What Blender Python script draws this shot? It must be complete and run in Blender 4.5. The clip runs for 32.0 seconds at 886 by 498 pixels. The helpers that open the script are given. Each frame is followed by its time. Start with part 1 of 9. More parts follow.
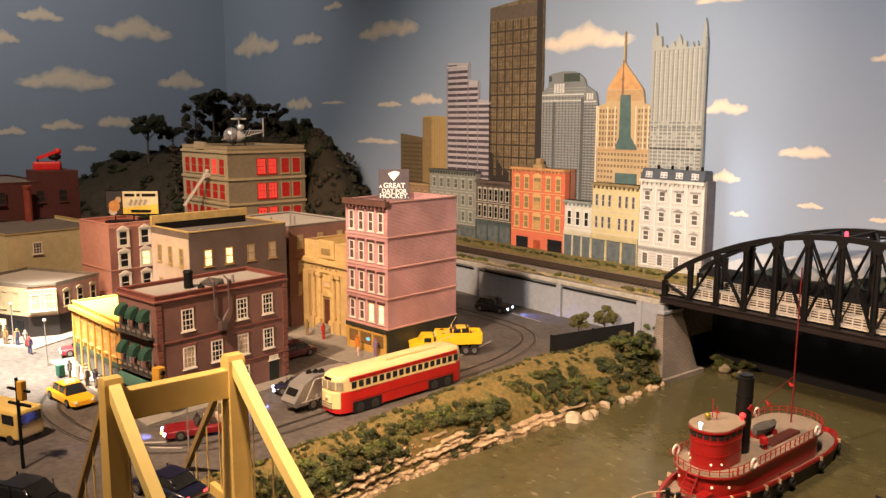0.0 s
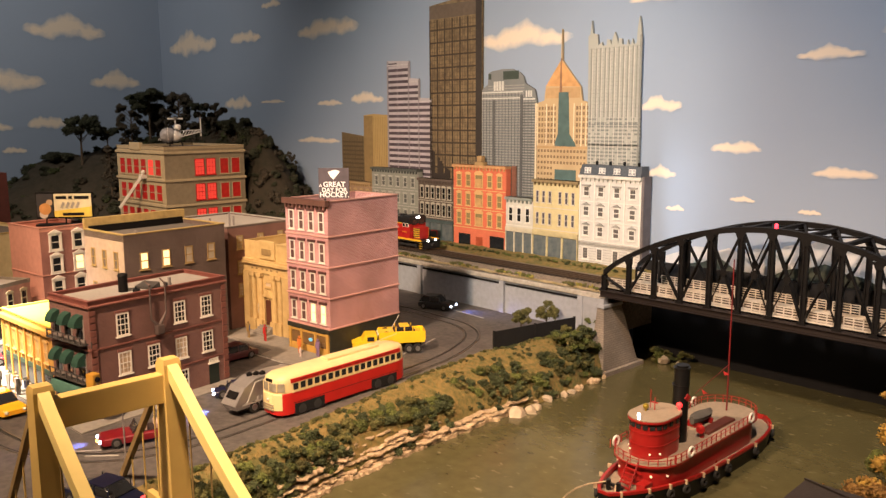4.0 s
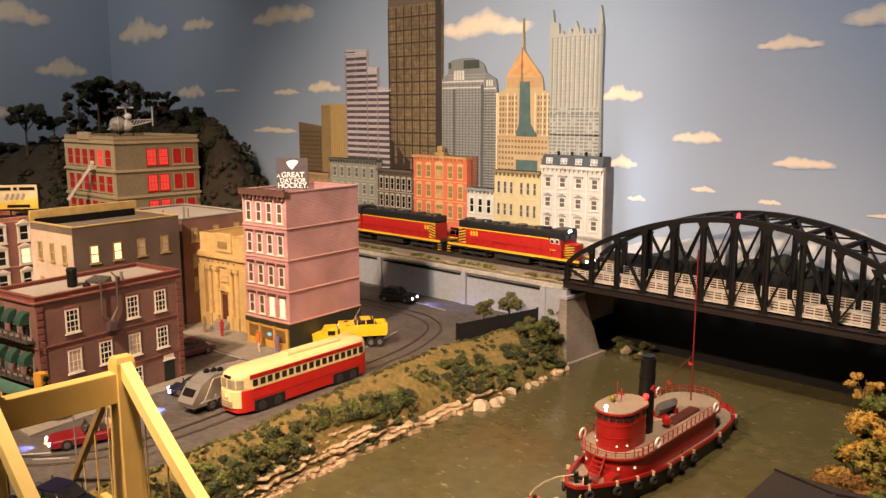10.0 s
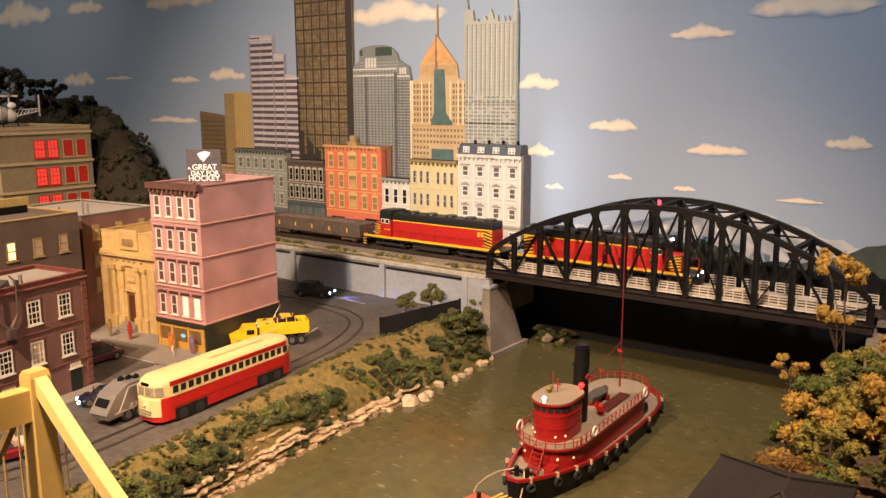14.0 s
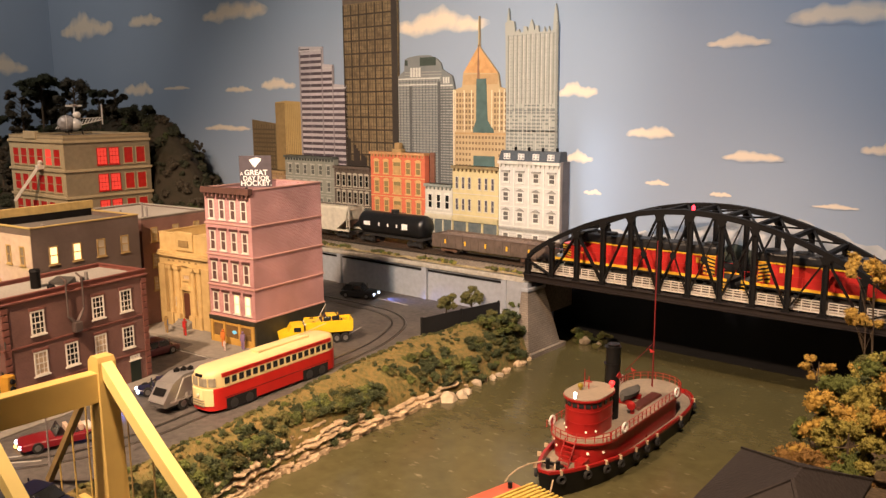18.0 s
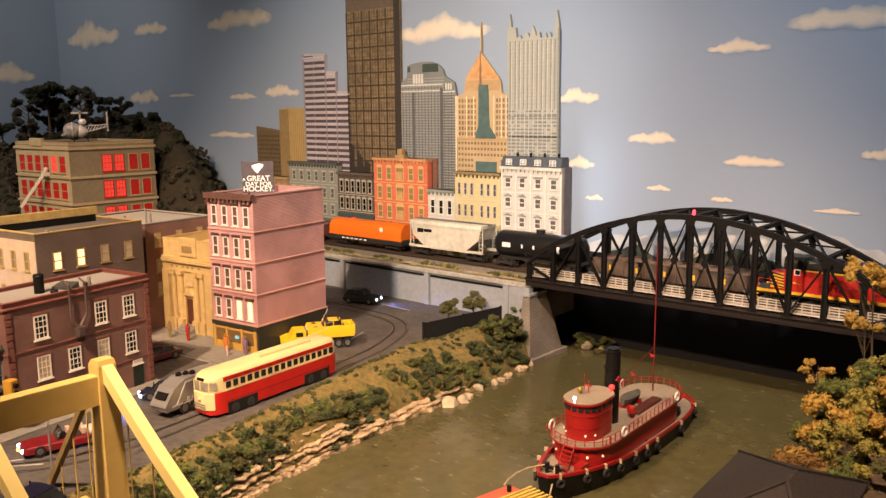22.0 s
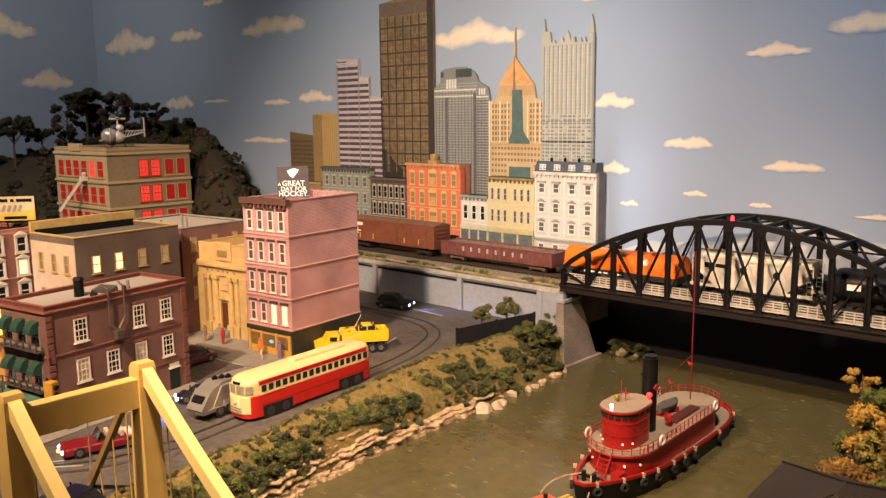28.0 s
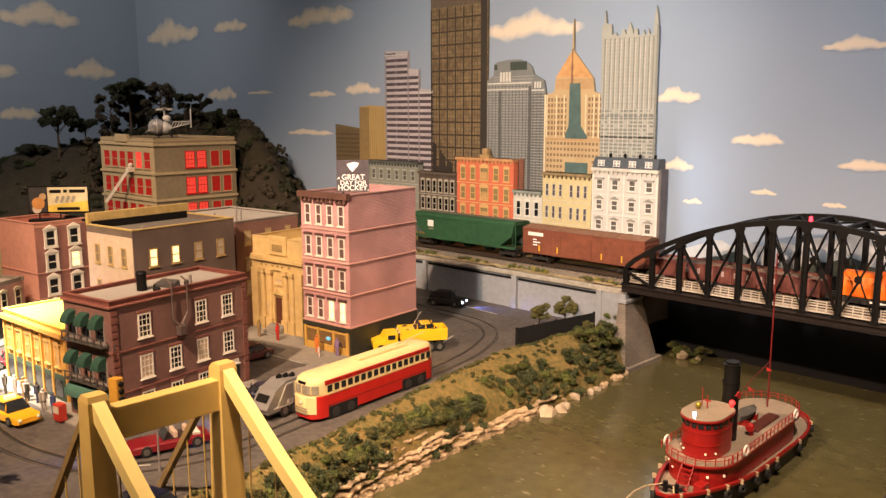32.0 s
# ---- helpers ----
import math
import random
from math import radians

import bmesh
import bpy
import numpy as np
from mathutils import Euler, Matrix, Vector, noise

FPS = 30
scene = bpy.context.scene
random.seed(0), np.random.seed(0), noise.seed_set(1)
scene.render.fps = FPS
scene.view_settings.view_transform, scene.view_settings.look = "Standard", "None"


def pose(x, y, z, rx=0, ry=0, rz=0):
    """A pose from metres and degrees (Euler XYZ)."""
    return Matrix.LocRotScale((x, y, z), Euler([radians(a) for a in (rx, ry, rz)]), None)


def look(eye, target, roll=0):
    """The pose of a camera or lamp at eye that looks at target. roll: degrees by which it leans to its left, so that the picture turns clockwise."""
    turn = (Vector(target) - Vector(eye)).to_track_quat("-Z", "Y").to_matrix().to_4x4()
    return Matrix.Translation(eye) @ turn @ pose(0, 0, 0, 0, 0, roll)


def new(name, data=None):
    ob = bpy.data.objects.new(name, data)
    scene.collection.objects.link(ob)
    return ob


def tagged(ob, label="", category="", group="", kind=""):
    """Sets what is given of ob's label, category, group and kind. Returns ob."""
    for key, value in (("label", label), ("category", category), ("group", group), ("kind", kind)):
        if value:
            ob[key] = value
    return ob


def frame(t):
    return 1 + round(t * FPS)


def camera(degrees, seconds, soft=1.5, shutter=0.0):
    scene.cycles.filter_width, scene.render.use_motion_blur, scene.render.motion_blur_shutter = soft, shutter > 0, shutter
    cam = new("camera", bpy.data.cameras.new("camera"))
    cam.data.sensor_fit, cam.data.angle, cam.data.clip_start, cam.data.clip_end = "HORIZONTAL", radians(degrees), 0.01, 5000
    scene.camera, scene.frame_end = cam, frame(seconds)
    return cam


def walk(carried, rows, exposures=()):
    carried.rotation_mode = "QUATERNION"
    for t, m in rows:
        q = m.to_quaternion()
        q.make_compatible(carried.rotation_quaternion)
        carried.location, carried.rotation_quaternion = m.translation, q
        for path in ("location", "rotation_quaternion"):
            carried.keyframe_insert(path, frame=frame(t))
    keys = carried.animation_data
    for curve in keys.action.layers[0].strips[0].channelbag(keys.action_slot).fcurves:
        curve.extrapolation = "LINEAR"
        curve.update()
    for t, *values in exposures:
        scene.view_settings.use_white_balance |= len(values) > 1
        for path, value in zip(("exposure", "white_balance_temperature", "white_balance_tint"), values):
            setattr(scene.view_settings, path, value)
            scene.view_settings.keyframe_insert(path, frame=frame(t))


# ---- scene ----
cam = camera(56.95, 32.0, soft=1.4)
walk(cam, [
    (0, look((0.0209, -0.0181, 0.4595), (-1.1226, 0.9239, 0.2248), 0.10)),
    (0.5, look((0.0220, -0.0171, 0.4589), (-1.1165, 0.9310, 0.2243), 0.06)),
    (1, look((0.0233, -0.0171, 0.4587), (-1.1042, 0.9440, 0.2243), 0.01)),
    (1.5, look((0.0249, -0.0148, 0.4584), (-1.0872, 0.9635, 0.2216), -0.11)),
    (2, look((0.0266, -0.0140, 0.4588), (-1.0745, 0.9767, 0.2220), -0.21)),
    (2.5, look((0.0274, -0.0132, 0.4594), (-1.0650, 0.9871, 0.2231), -0.19)),
    (3, look((0.0274, -0.0131, 0.4589), (-1.0598, 0.9930, 0.2230), -0.21)),
    (3.5, look((0.0276, -0.0110, 0.4587), (-1.0547, 1.0001, 0.2217), -0.27)),
    (5.5, look((0.0221, -0.0112, 0.4567), (-1.0487, 1.0121, 0.2192), -0.20)),
    (6, look((0.0205, -0.0113, 0.4569), (-1.0487, 1.0133, 0.2177), -0.18)),
    (6.5, look((0.0177, -0.0097, 0.4571), (-1.0480, 1.0183, 0.2169), -0.25)),
    (7, look((0.0172, -0.0082, 0.4571), (-1.0443, 1.0234, 0.2144), -0.31)),
    (7.5, look((0.0122, -0.0070, 0.4566), (-1.0424, 1.0308, 0.2103), -0.25)),
    (8, look((0.0064, -0.0058, 0.4563), (-1.0420, 1.0374, 0.2061), -0.17)),
    (8.5, look((0.0005, -0.0012, 0.4541), (-1.0402, 1.0496, 0.2035), -0.12)),
    (9, look((0.0000, -0.0000, 0.4548), (-1.0332, 1.0577, 0.2028), -0.17)),
    (9.5, look((0.0005, -0.0009, 0.4537), (-1.0262, 1.0632, 0.2013), -0.15)),
    (10, look((0.0008, -0.0008, 0.4538), (-1.0192, 1.0695, 0.2008), -0.11)),
    (10.5, look((-0.0016, -0.0004, 0.4544), (-1.0106, 1.0796, 0.1986), -0.14)),
    (11, look((-0.0048, 0.0004, 0.4541), (-0.9953, 1.0968, 0.1955), -0.20)),
    (11.5, look((-0.0159, 0.0023, 0.4549), (-0.9725, 1.1264, 0.1879), -0.18)),
    (12, look((-0.0304, 0.0022, 0.4571), (-0.9525, 1.1534, 0.1842), -0.10)),
    (12.5, look((-0.0430, -0.0007, 0.4566), (-0.9440, 1.1670, 0.1836), 0.03)),
    (13, look((-0.0502, -0.0008, 0.4553), (-0.9387, 1.1758, 0.1790), 0.05)),
    (13.5, look((-0.0590, -0.0053, 0.4537), (-0.9367, 1.1799, 0.1795), 0.07)),
    (15.5, look((-0.0599, -0.0060, 0.4535), (-0.9297, 1.1846, 0.1781), -0.66)),
    (16, look((-0.0568, -0.0123, 0.4534), (-0.9354, 1.1723, 0.1795), -0.58)),
    (16.5, look((-0.0462, -0.0206, 0.4546), (-0.9445, 1.1500, 0.1846), -0.52)),
    (17, look((-0.0324, -0.0270, 0.4547), (-0.9497, 1.1292, 0.1868), -0.32)),
    (17.5, look((-0.0204, -0.0353, 0.4550), (-0.9611, 1.1037, 0.1950), -0.28)),
    (18, look((-0.0124, -0.0414, 0.4547), (-0.9561, 1.0953, 0.1952), -0.35)),
    (18.5, look((-0.0070, -0.0437, 0.4554), (-0.9483, 1.0954, 0.1981), -0.46)),
    (19, look((-0.0050, -0.0431, 0.4549), (-0.9455, 1.0973, 0.1998), -0.49)),
    (19.5, look((-0.0046, -0.0431, 0.4537), (-0.9486, 1.0948, 0.2004), -0.55)),
    (20, look((-0.0049, -0.0427, 0.4539), (-0.9554, 1.0897, 0.2005), -0.61)),
    (20.5, look((-0.0041, -0.0432, 0.4535), (-0.9594, 1.0858, 0.2030), -0.54)),
    (21, look((-0.0039, -0.0421, 0.4528), (-0.9601, 1.0865, 0.2037), -0.50)),
    (21.5, look((-0.0029, -0.0408, 0.4522), (-0.9588, 1.0881, 0.2038), -0.46)),
    (22, look((-0.0006, -0.0401, 0.4523), (-0.9547, 1.0906, 0.2053), -0.51)),
    (22.5, look((-0.0002, -0.0402, 0.4528), (-0.9532, 1.0918, 0.2070), -0.54)),
    (23, look((-0.0004, -0.0390, 0.4521), (-0.9543, 1.0925, 0.2073), -0.56)),
    (23.5, look((-0.0015, -0.0394, 0.4515), (-0.9582, 1.0902, 0.2090), -0.58)),
    (24, look((0.0001, -0.0391, 0.4520), (-0.9589, 1.0885, 0.2094), -0.61)),
    (24.5, look((-0.0003, -0.0410, 0.4517), (-0.9614, 1.0852, 0.2112), -0.68)),
    (25, look((-0.0029, -0.0415, 0.4513), (-0.9677, 1.0818, 0.2117), -0.68)),
    (25.5, look((-0.0044, -0.0427, 0.4529), (-0.9722, 1.0779, 0.2128), -0.63)),
    (27.5, look((-0.0049, -0.0395, 0.4519), (-0.9826, 1.0733, 0.2161), -0.70)),
    (28, look((-0.0113, -0.0433, 0.4515), (-1.0062, 1.0540, 0.2147), -0.60)),
    (28.5, look((-0.0185, -0.0513, 0.4544), (-1.0455, 1.0169, 0.2212), -0.41)),
    (29, look((-0.0256, -0.0563, 0.4532), (-1.0770, 0.9892, 0.2260), -0.27)),
    (29.5, look((-0.0304, -0.0604, 0.4555), (-1.0856, 0.9791, 0.2188), -0.28)),
    (30, look((-0.0430, -0.0666, 0.4560), (-1.0914, 0.9791, 0.2168), -0.18)),
    (30.5, look((-0.0551, -0.0724, 0.4551), (-1.0958, 0.9798, 0.2110), -0.06)),
    (31, look((-0.0697, -0.0766, 0.4539), (-1.1064, 0.9793, 0.2088), -0.06)),
    (31.5, look((-0.0809, -0.0726, 0.4516), (-1.1127, 0.9881, 0.2063), -0.06)),
    (32, look((-0.0941, -0.0632, 0.4517), (-1.1178, 1.0046, 0.2037), -0.08)),
], exposures=[(0, 0.0), (32, 0.0)])

# ---- light: a dim exhibition room lit by warm ceiling spots ----
world = bpy.data.worlds.new("room_air")
scene.world = world
world.use_nodes = True
world.node_tree.nodes["Background"].inputs[0].default_value = (0.75, 0.85, 1.0, 1)
world.node_tree.nodes["Background"].inputs[1].default_value = 0.05


def spot(name, eye, target, watts, colour, cone, radius=0.03, blend=0.7):
    lamp = bpy.data.lights.new(name, "SPOT")
    lamp.energy, lamp.color, lamp.spot_size, lamp.spot_blend, lamp.shadow_soft_size = watts, colour, radians(cone), blend, radius
    ob = new(name, lamp)
    ob.matrix_world = look(eye, target)
    return ob


WARM = (1.0, 0.67, 0.44)
spot("ceiling_spot", (-0.82, -0.25, 1.18), (-1.20, 1.05, 0.05), 185, WARM, 72, 0.025)
spot("skyline_spot", (-0.76, -0.25, 1.14), (-1.50, 1.58, 0.50), 112, (1.0, 0.90, 0.76), 46, 0.03, 0.8)
spot("tram_spot", (0.20, 0.10, 1.40), (-1.04, 0.74, 0.02), 82, WARM, 28, 0.03, 0.8)
spot("river_spot", (0.00, 0.00, 1.60), (-0.49, 0.94, -0.05), 225, WARM, 50, 0.04, 0.8)
spot("ceiling_spot", (-1.40, -0.20, 1.60), (-2.08, 0.60, 0.1), 165, WARM, 56, 0.04)
spot("street_spot", (-1.45, 0.02, 1.10), (-1.64, 0.33, 0.0), 560, (1.0, 0.90, 0.76), 31, 0.02, 1.0)
spot("wall_spot", (-2.30, 0.10, 1.60), (-3.36, 1.18, 0.50), 64, (1.0, 0.88, 0.76), 90, 0.08, 1.0)
spot("wall_spot", (-0.15, 0.30, 1.62), (-0.62, 1.6, 0.42), 72, (0.98, 0.97, 1.0), 54, 0.06, 1.0)


def glow_lamp(name, m, watts, colour, sx, sy):
    lamp = bpy.data.lights.new(name, "AREA")
    lamp.shape, lamp.size, lamp.size_y, lamp.energy, lamp.color = "RECTANGLE", sx, sy, watts, colour
    ob = new(name, lamp)
    ob.matrix_world = m
    return ob


# a strip of cool diodes hidden behind the end of the row of house fronts
glow_lamp("strip_lamp", look((-0.966, 1.520, 0.26), (-0.35, 1.60, 0.30)), 0.16, (0.92, 0.95, 1.0), 0.06, 0.26)

# small diode lamps in front of the cars that have their lights on
for eye, target in (((-1.350, 1.333, 0.016), (-1.268, 1.356, -0.01)), ((-1.128, 0.388, 0.014), (-1.145, 0.33, -0.01)), ((-1.148, 0.580, 0.015), (-1.13, 0.53, -0.01))):
    spot("car_lamp", eye, target, 0.8, (0.16, 0.24, 1.0), 62, 0.004, 0.9)

# ---- materials ----
MATS = {}


def mat(name, col, rough=0.6, metal=0.0, var=0.18, scale=60, bump=0.15, col2=None, big=8.0, spec=0.4):
    """Two scales of noise in the colour, fine relief from the small one."""
    if name in MATS:
        return MATS[name]
    m = bpy.data.materials.new(name)
    MATS[name] = m
    m.use_nodes = True
    nt = m.node_tree
    n, l = nt.nodes, nt.links
    b = n["Principled BSDF"]
    b.inputs["Roughness"].default_value, b.inputs["Metallic"].default_value = rough, metal
    b.inputs["Specular IOR Level"].default_value = spec
    co = n.new("ShaderNodeTexCoord")
    fine, wide = n.new("ShaderNodeTexNoise"), n.new("ShaderNodeTexNoise")
    fine.inputs["Scale"].default_value, fine.inputs["Detail"].default_value = scale, 6
    wide.inputs["Scale"].default_value, wide.inputs["Detail"].default_value = big, 3
    info = n.new("ShaderNodeObjectInfo")
    c2 = col2 or tuple(c * (1 - 2.2 * var) for c in col)
    mix = n.new("ShaderNodeMix")
    mix.data_type = "RGBA"
    mix.inputs["A"].default_value, mix.inputs["B"].default_value = (*col, 1), (*[max(0, c) for c in c2], 1)
    ad = n.new("ShaderNodeMath")
    ad.operation = "MULTIPLY_ADD"
    ad.inputs[1].default_value = 0.6
    mu = n.new("ShaderNodeMath")
    mu.operation = "MULTIPLY"
    mu.inputs[1].default_value = 0.4
    l.new(co.outputs["Object"], fine.inputs["Vector"])
    l.new(co.outputs["Object"], wide.inputs["Vector"])
    l.new(wide.outputs["Fac"], mu.inputs[0])
    l.new(fine.outputs["Fac"], ad.inputs[0])
    l.new(mu.outputs[0], ad.inputs[2])
    ramp = n.new("ShaderNodeMapRange")
    ramp.inputs["From Min"].default_value, ramp.inputs["From Max"].default_value = 0.35, 0.68
    l.new(ad.outputs[0], ramp.inputs["Value"])
    l.new(ramp.outputs[0], mix.inputs["Factor"])
    l.new(mix.outputs["Result"], b.inputs["Base Color"])
    rr = n.new("ShaderNodeMapRange")
    rr.inputs["To Min"].default_value, rr.inputs["To Max"].default_value = max(0.03, rough - 0.1), min(1, rough + 0.12)
    l.new(wide.outputs["Fac"], rr.inputs["Value"])
    l.new(rr.outputs[0], b.inputs["Roughness"])
    if bump:
        bp = n.new("ShaderNodeBump")
        bp.inputs["Strength"].default_value, bp.inputs["Distance"].default_value = bump, 0.002
        l.new(fine.outputs["Fac"], bp.inputs["Height"])
        l.new(bp.outputs[0], b.inputs["Normal"])
    return m


def glow(name, col, power):
    if name not in MATS:
        m = MATS[name] = bpy.data.materials.new(name)
        m.use_nodes = True
        b = m.node_tree.nodes["Principled BSDF"]
        b.inputs["Base Color"].default_value = (*col, 1)
        b.inputs["Emission Color"].default_value, b.inputs["Emission Strength"].default_value = (*col, 1), power
    return MATS[name]


def courses(name, col, col2, mortar, width, height, gap, rough=0.8, bump=0.5):
    """Courses of brick or block on upright walls, by the wall's own length and height."""
    if name in MATS:
        return MATS[name]
    m = mat(name, col, rough, bump=0)
    nt = m.node_tree
    n, l = nt.nodes, nt.links
    b = n["Principled BSDF"]
    co = n.new("ShaderNodeTexCoord")
    sep, com, ad = n.new("ShaderNodeSeparateXYZ"), n.new("ShaderNodeCombineXYZ"), n.new("ShaderNodeMath")
    l.new(co.outputs["Object"], sep.inputs[0])
    l.new(sep.outputs[0], ad.inputs[0])
    l.new(sep.outputs[1], ad.inputs[1])
    l.new(ad.outputs[0], com.inputs[0])
    l.new(sep.outputs[2], com.inputs[1])
    br = n.new("ShaderNodeTexBrick")
    br.inputs["Color1"].default_value, br.inputs["Color2"].default_value, br.inputs["Mortar"].default_value = (*col, 1), (*col2, 1), (*mortar, 1)
    br.inputs["Scale"].default_value = 1.0
    br.inputs["Brick Width"].default_value, br.inputs["Row Height"].default_value, br.inputs["Mortar Size"].default_value = width, height, gap
    l.new(com.outputs[0], br.inputs["Vector"])
    no = n.new("ShaderNodeTexNoise")
    no.inputs["Scale"].default_value, no.inputs["Detail"].default_value = 14, 5
    l.new(co.outputs["Object"], no.inputs["Vector"])
    mr = n.new("ShaderNodeMapRange")
    mr.inputs["From Min"].default_value, mr.inputs["From Max"].default_value = 0.3, 0.7
    mr.inputs["To Min"].default_value, mr.inputs["To Max"].default_value = 0.7, 1.12
    l.new(no.outputs["Fac"], mr.inputs["Value"])
    mx = n.new("ShaderNodeMix")
    mx.data_type, mx.blend_type = "RGBA", "MULTIPLY"
    mx.inputs["Factor"].default_value = 1
    l.new(br.outputs["Color"], mx.inputs["A"])
    l.new(mr.outputs[0], mx.inputs["B"])
    l.new(mx.outputs["Result"], b.inputs["Base Color"])
    bp = n.new("ShaderNodeBump")
    bp.inputs["Strength"].default_value, bp.inputs["Distance"].default_value = bump, 0.001
    bp.invert = True
    l.new(br.outputs["Fac"], bp.inputs["Height"])
    l.new(bp.outputs[0], b.inputs["Normal"])
    return m


M_ASPH = mat("street_asphalt", (0.115, 0.102, 0.092), 0.6, scale=90, var=0.2, bump=0.3, big=14, col2=(0.042, 0.039, 0.038))
M_PAVE = mat("pavement_concrete", (0.24, 0.22, 0.19), 0.8, scale=120, var=0.12)
M_STEEL = mat("rail_steel", (0.30, 0.27, 0.24), 0.35, 0.9, scale=200)
M_RAILDK = mat("weathered_rail", (0.10, 0.07, 0.05), 0.5, 0.6, scale=200)
M_TIE = mat("creosoted_tie", (0.06, 0.045, 0.035), 0.85, scale=200)
M_BALLAST = mat("ballast", (0.20, 0.165, 0.13), 0.9, scale=320, var=0.28, bump=0.8)
M_EARTH = mat("earth", (0.12, 0.085, 0.05), 0.95, scale=160, var=0.3, bump=0.6)
M_GRASS = mat("static_grass", (0.225, 0.15, 0.05), 0.95, scale=120, var=0.2, bump=1.0, col2=(0.082, 0.088, 0.026), big=30)
M_SANDY = mat("sandy_verge", (0.34, 0.27, 0.16), 0.95, scale=200, var=0.25, bump=0.8, col2=(0.16, 0.13, 0.05), big=30)
M_ROCK = mat("plaster_rock", (0.52, 0.40, 0.255), 0.9, scale=130, var=0.3, bump=1.0, col2=(0.19, 0.13, 0.075), big=30)
M_CONC = mat("retaining_concrete", (0.29, 0.305, 0.33), 0.8, scale=90, var=0.1, big=10)
M_STONE = courses("pier_stone", (0.25, 0.215, 0.175), (0.21, 0.18, 0.15), (0.165, 0.14, 0.115), 0.013, 0.0048, 0.0006)
M_BLACK = mat("black_steel", (0.008, 0.0075, 0.0075), 0.55, 0.0, scale=180, var=0.25, spec=0.15)
M_BLACKFELT = mat("black_cloth", (0.006, 0.006, 0.007), 0.95, scale=200, bump=0.05)
M_GOLD = mat("bridge_yellow_paint", (0.52, 0.37, 0.115), 0.5, scale=40, var=0.06, bump=0.05)
M_WHITE = mat("white_paint", (0.72, 0.68, 0.60), 0.6, scale=100, var=0.08)
M_CREAM = mat("cream_paint", (0.66, 0.54, 0.27), 0.45, scale=60, var=0.05, bump=0.04)
M_RED = mat("tram_red_paint", (0.44, 0.018, 0.014), 0.35, scale=60, var=0.08, bump=0.03)
M_GLASS = mat("dark_glazing", (0.02, 0.022, 0.025), 0.12, scale=40, var=0.2, bump=0, spec=0.6)
M_LIT = glow("lit_window", (1.0, 0.70, 0.32), 1.6)
M_BLIND = mat("window_blind", (0.50, 0.44, 0.34), 0.7, scale=80)
M_ROOF = mat("gravel_roof", (0.33, 0.31, 0.28), 0.9, scale=300, var=0.12, bump=0.3)
M_ROOFDK = mat("tar_roof", (0.11, 0.10, 0.09), 0.85, scale=250, var=0.15, bump=0.3)

# ---- building blocks ----


def box(bm, x0, x1, y0, y1, z0, z1, bev=0.0):
    r = bmesh.ops.create_cube(bm, size=1)
    vs = r["verts"]
    for v in vs:
        v.co = Vector(((x0 + x1) / 2 + v.co.x * (x1 - x0), (y0 + y1) / 2 + v.co.y * (y1 - y0), (z0 + z1) / 2 + v.co.z * (z1 - z0)))
    if bev:
        es = list({e for v in vs for e in v.link_edges})
        bmesh.ops.bevel(bm, geom=es, offset=bev, segments=2, affect="EDGES", profile=0.6)


def cyl(bm, p, q, r, r2=None, seg=12):
    """A round bar from p to q."""
    p, q = Vector(p), Vector(q)
    d = q - p
    m = Matrix.Translation((p + q) / 2) @ d.to_track_quat("Z", "Y").to_matrix().to_4x4()
    bmesh.ops.create_cone(bm, cap_ends=True, segments=seg, radius1=r, radius2=r if r2 is None else r2, depth=d.length, matrix=m)


def bar(bm, p, q, w, h):
    """A square bar from p to q."""
    p, q = Vector(p), Vector(q)
    d = q - p
    m = Matrix.Translation((p + q) / 2) @ d.to_track_quat("Z", "Y").to_matrix().to_4x4() @ Matrix.Diagonal((w, h, d.length, 1))
    bmesh.ops.create_cube(bm, size=1, matrix=m)


def ball(bm, c, r, sub=2, squash=(1, 1, 1)):
    bmesh.ops.create_icosphere(bm, subdivisions=sub, radius=r, matrix=Matrix.Translation(c) @ Matrix.Diagonal((*squash, 1)))


def slab(bm, outline, z0, z1):
    """An upright prism over a plan outline (anticlockwise from above)."""
    lo = [bm.verts.new((x, y, z0)) for x, y in outline]
    hi = [bm.verts.new((x, y, z1)) for x, y in outline]
    bm.faces.new(hi)
    bm.faces.new(lo[::-1])
    for i in range(len(lo)):
        j = (i + 1) % len(lo)
        bm.faces.new((lo[i], lo[j], hi[j], hi[i]))


def board(bm, outline, y0, y1):
    """A flat board in the x-z plane, thick from y0 to y1 (outline anticlockwise as seen from -y)."""
    lo = [bm.verts.new((x, y0, z)) for x, z in outline]
    hi = [bm.verts.new((x, y1, z)) for x, z in outline]
    bm.faces.new(lo)
    bm.faces.new(hi[::-1])
    for i in range(len(lo)):
        j = (i + 1) % len(lo)
        bm.faces.new((lo[j], lo[i], hi[i], hi[j]))


def loft(bm, rings, cap=True):
    """Skin over rings of equal length."""
    rows = [[bm.verts.new(p) for p in ring] for ring in rings]
    n = len(rows[0])
    for a, b in zip(rows, rows[1:]):
        for i in range(n):
            j = (i + 1) % n
            bm.faces.new((a[i], a[j], b[j], b[i]))
    if cap:
        bm.faces.new(rows[0][::-1])
        bm.faces.new(rows[-1])
    return rows


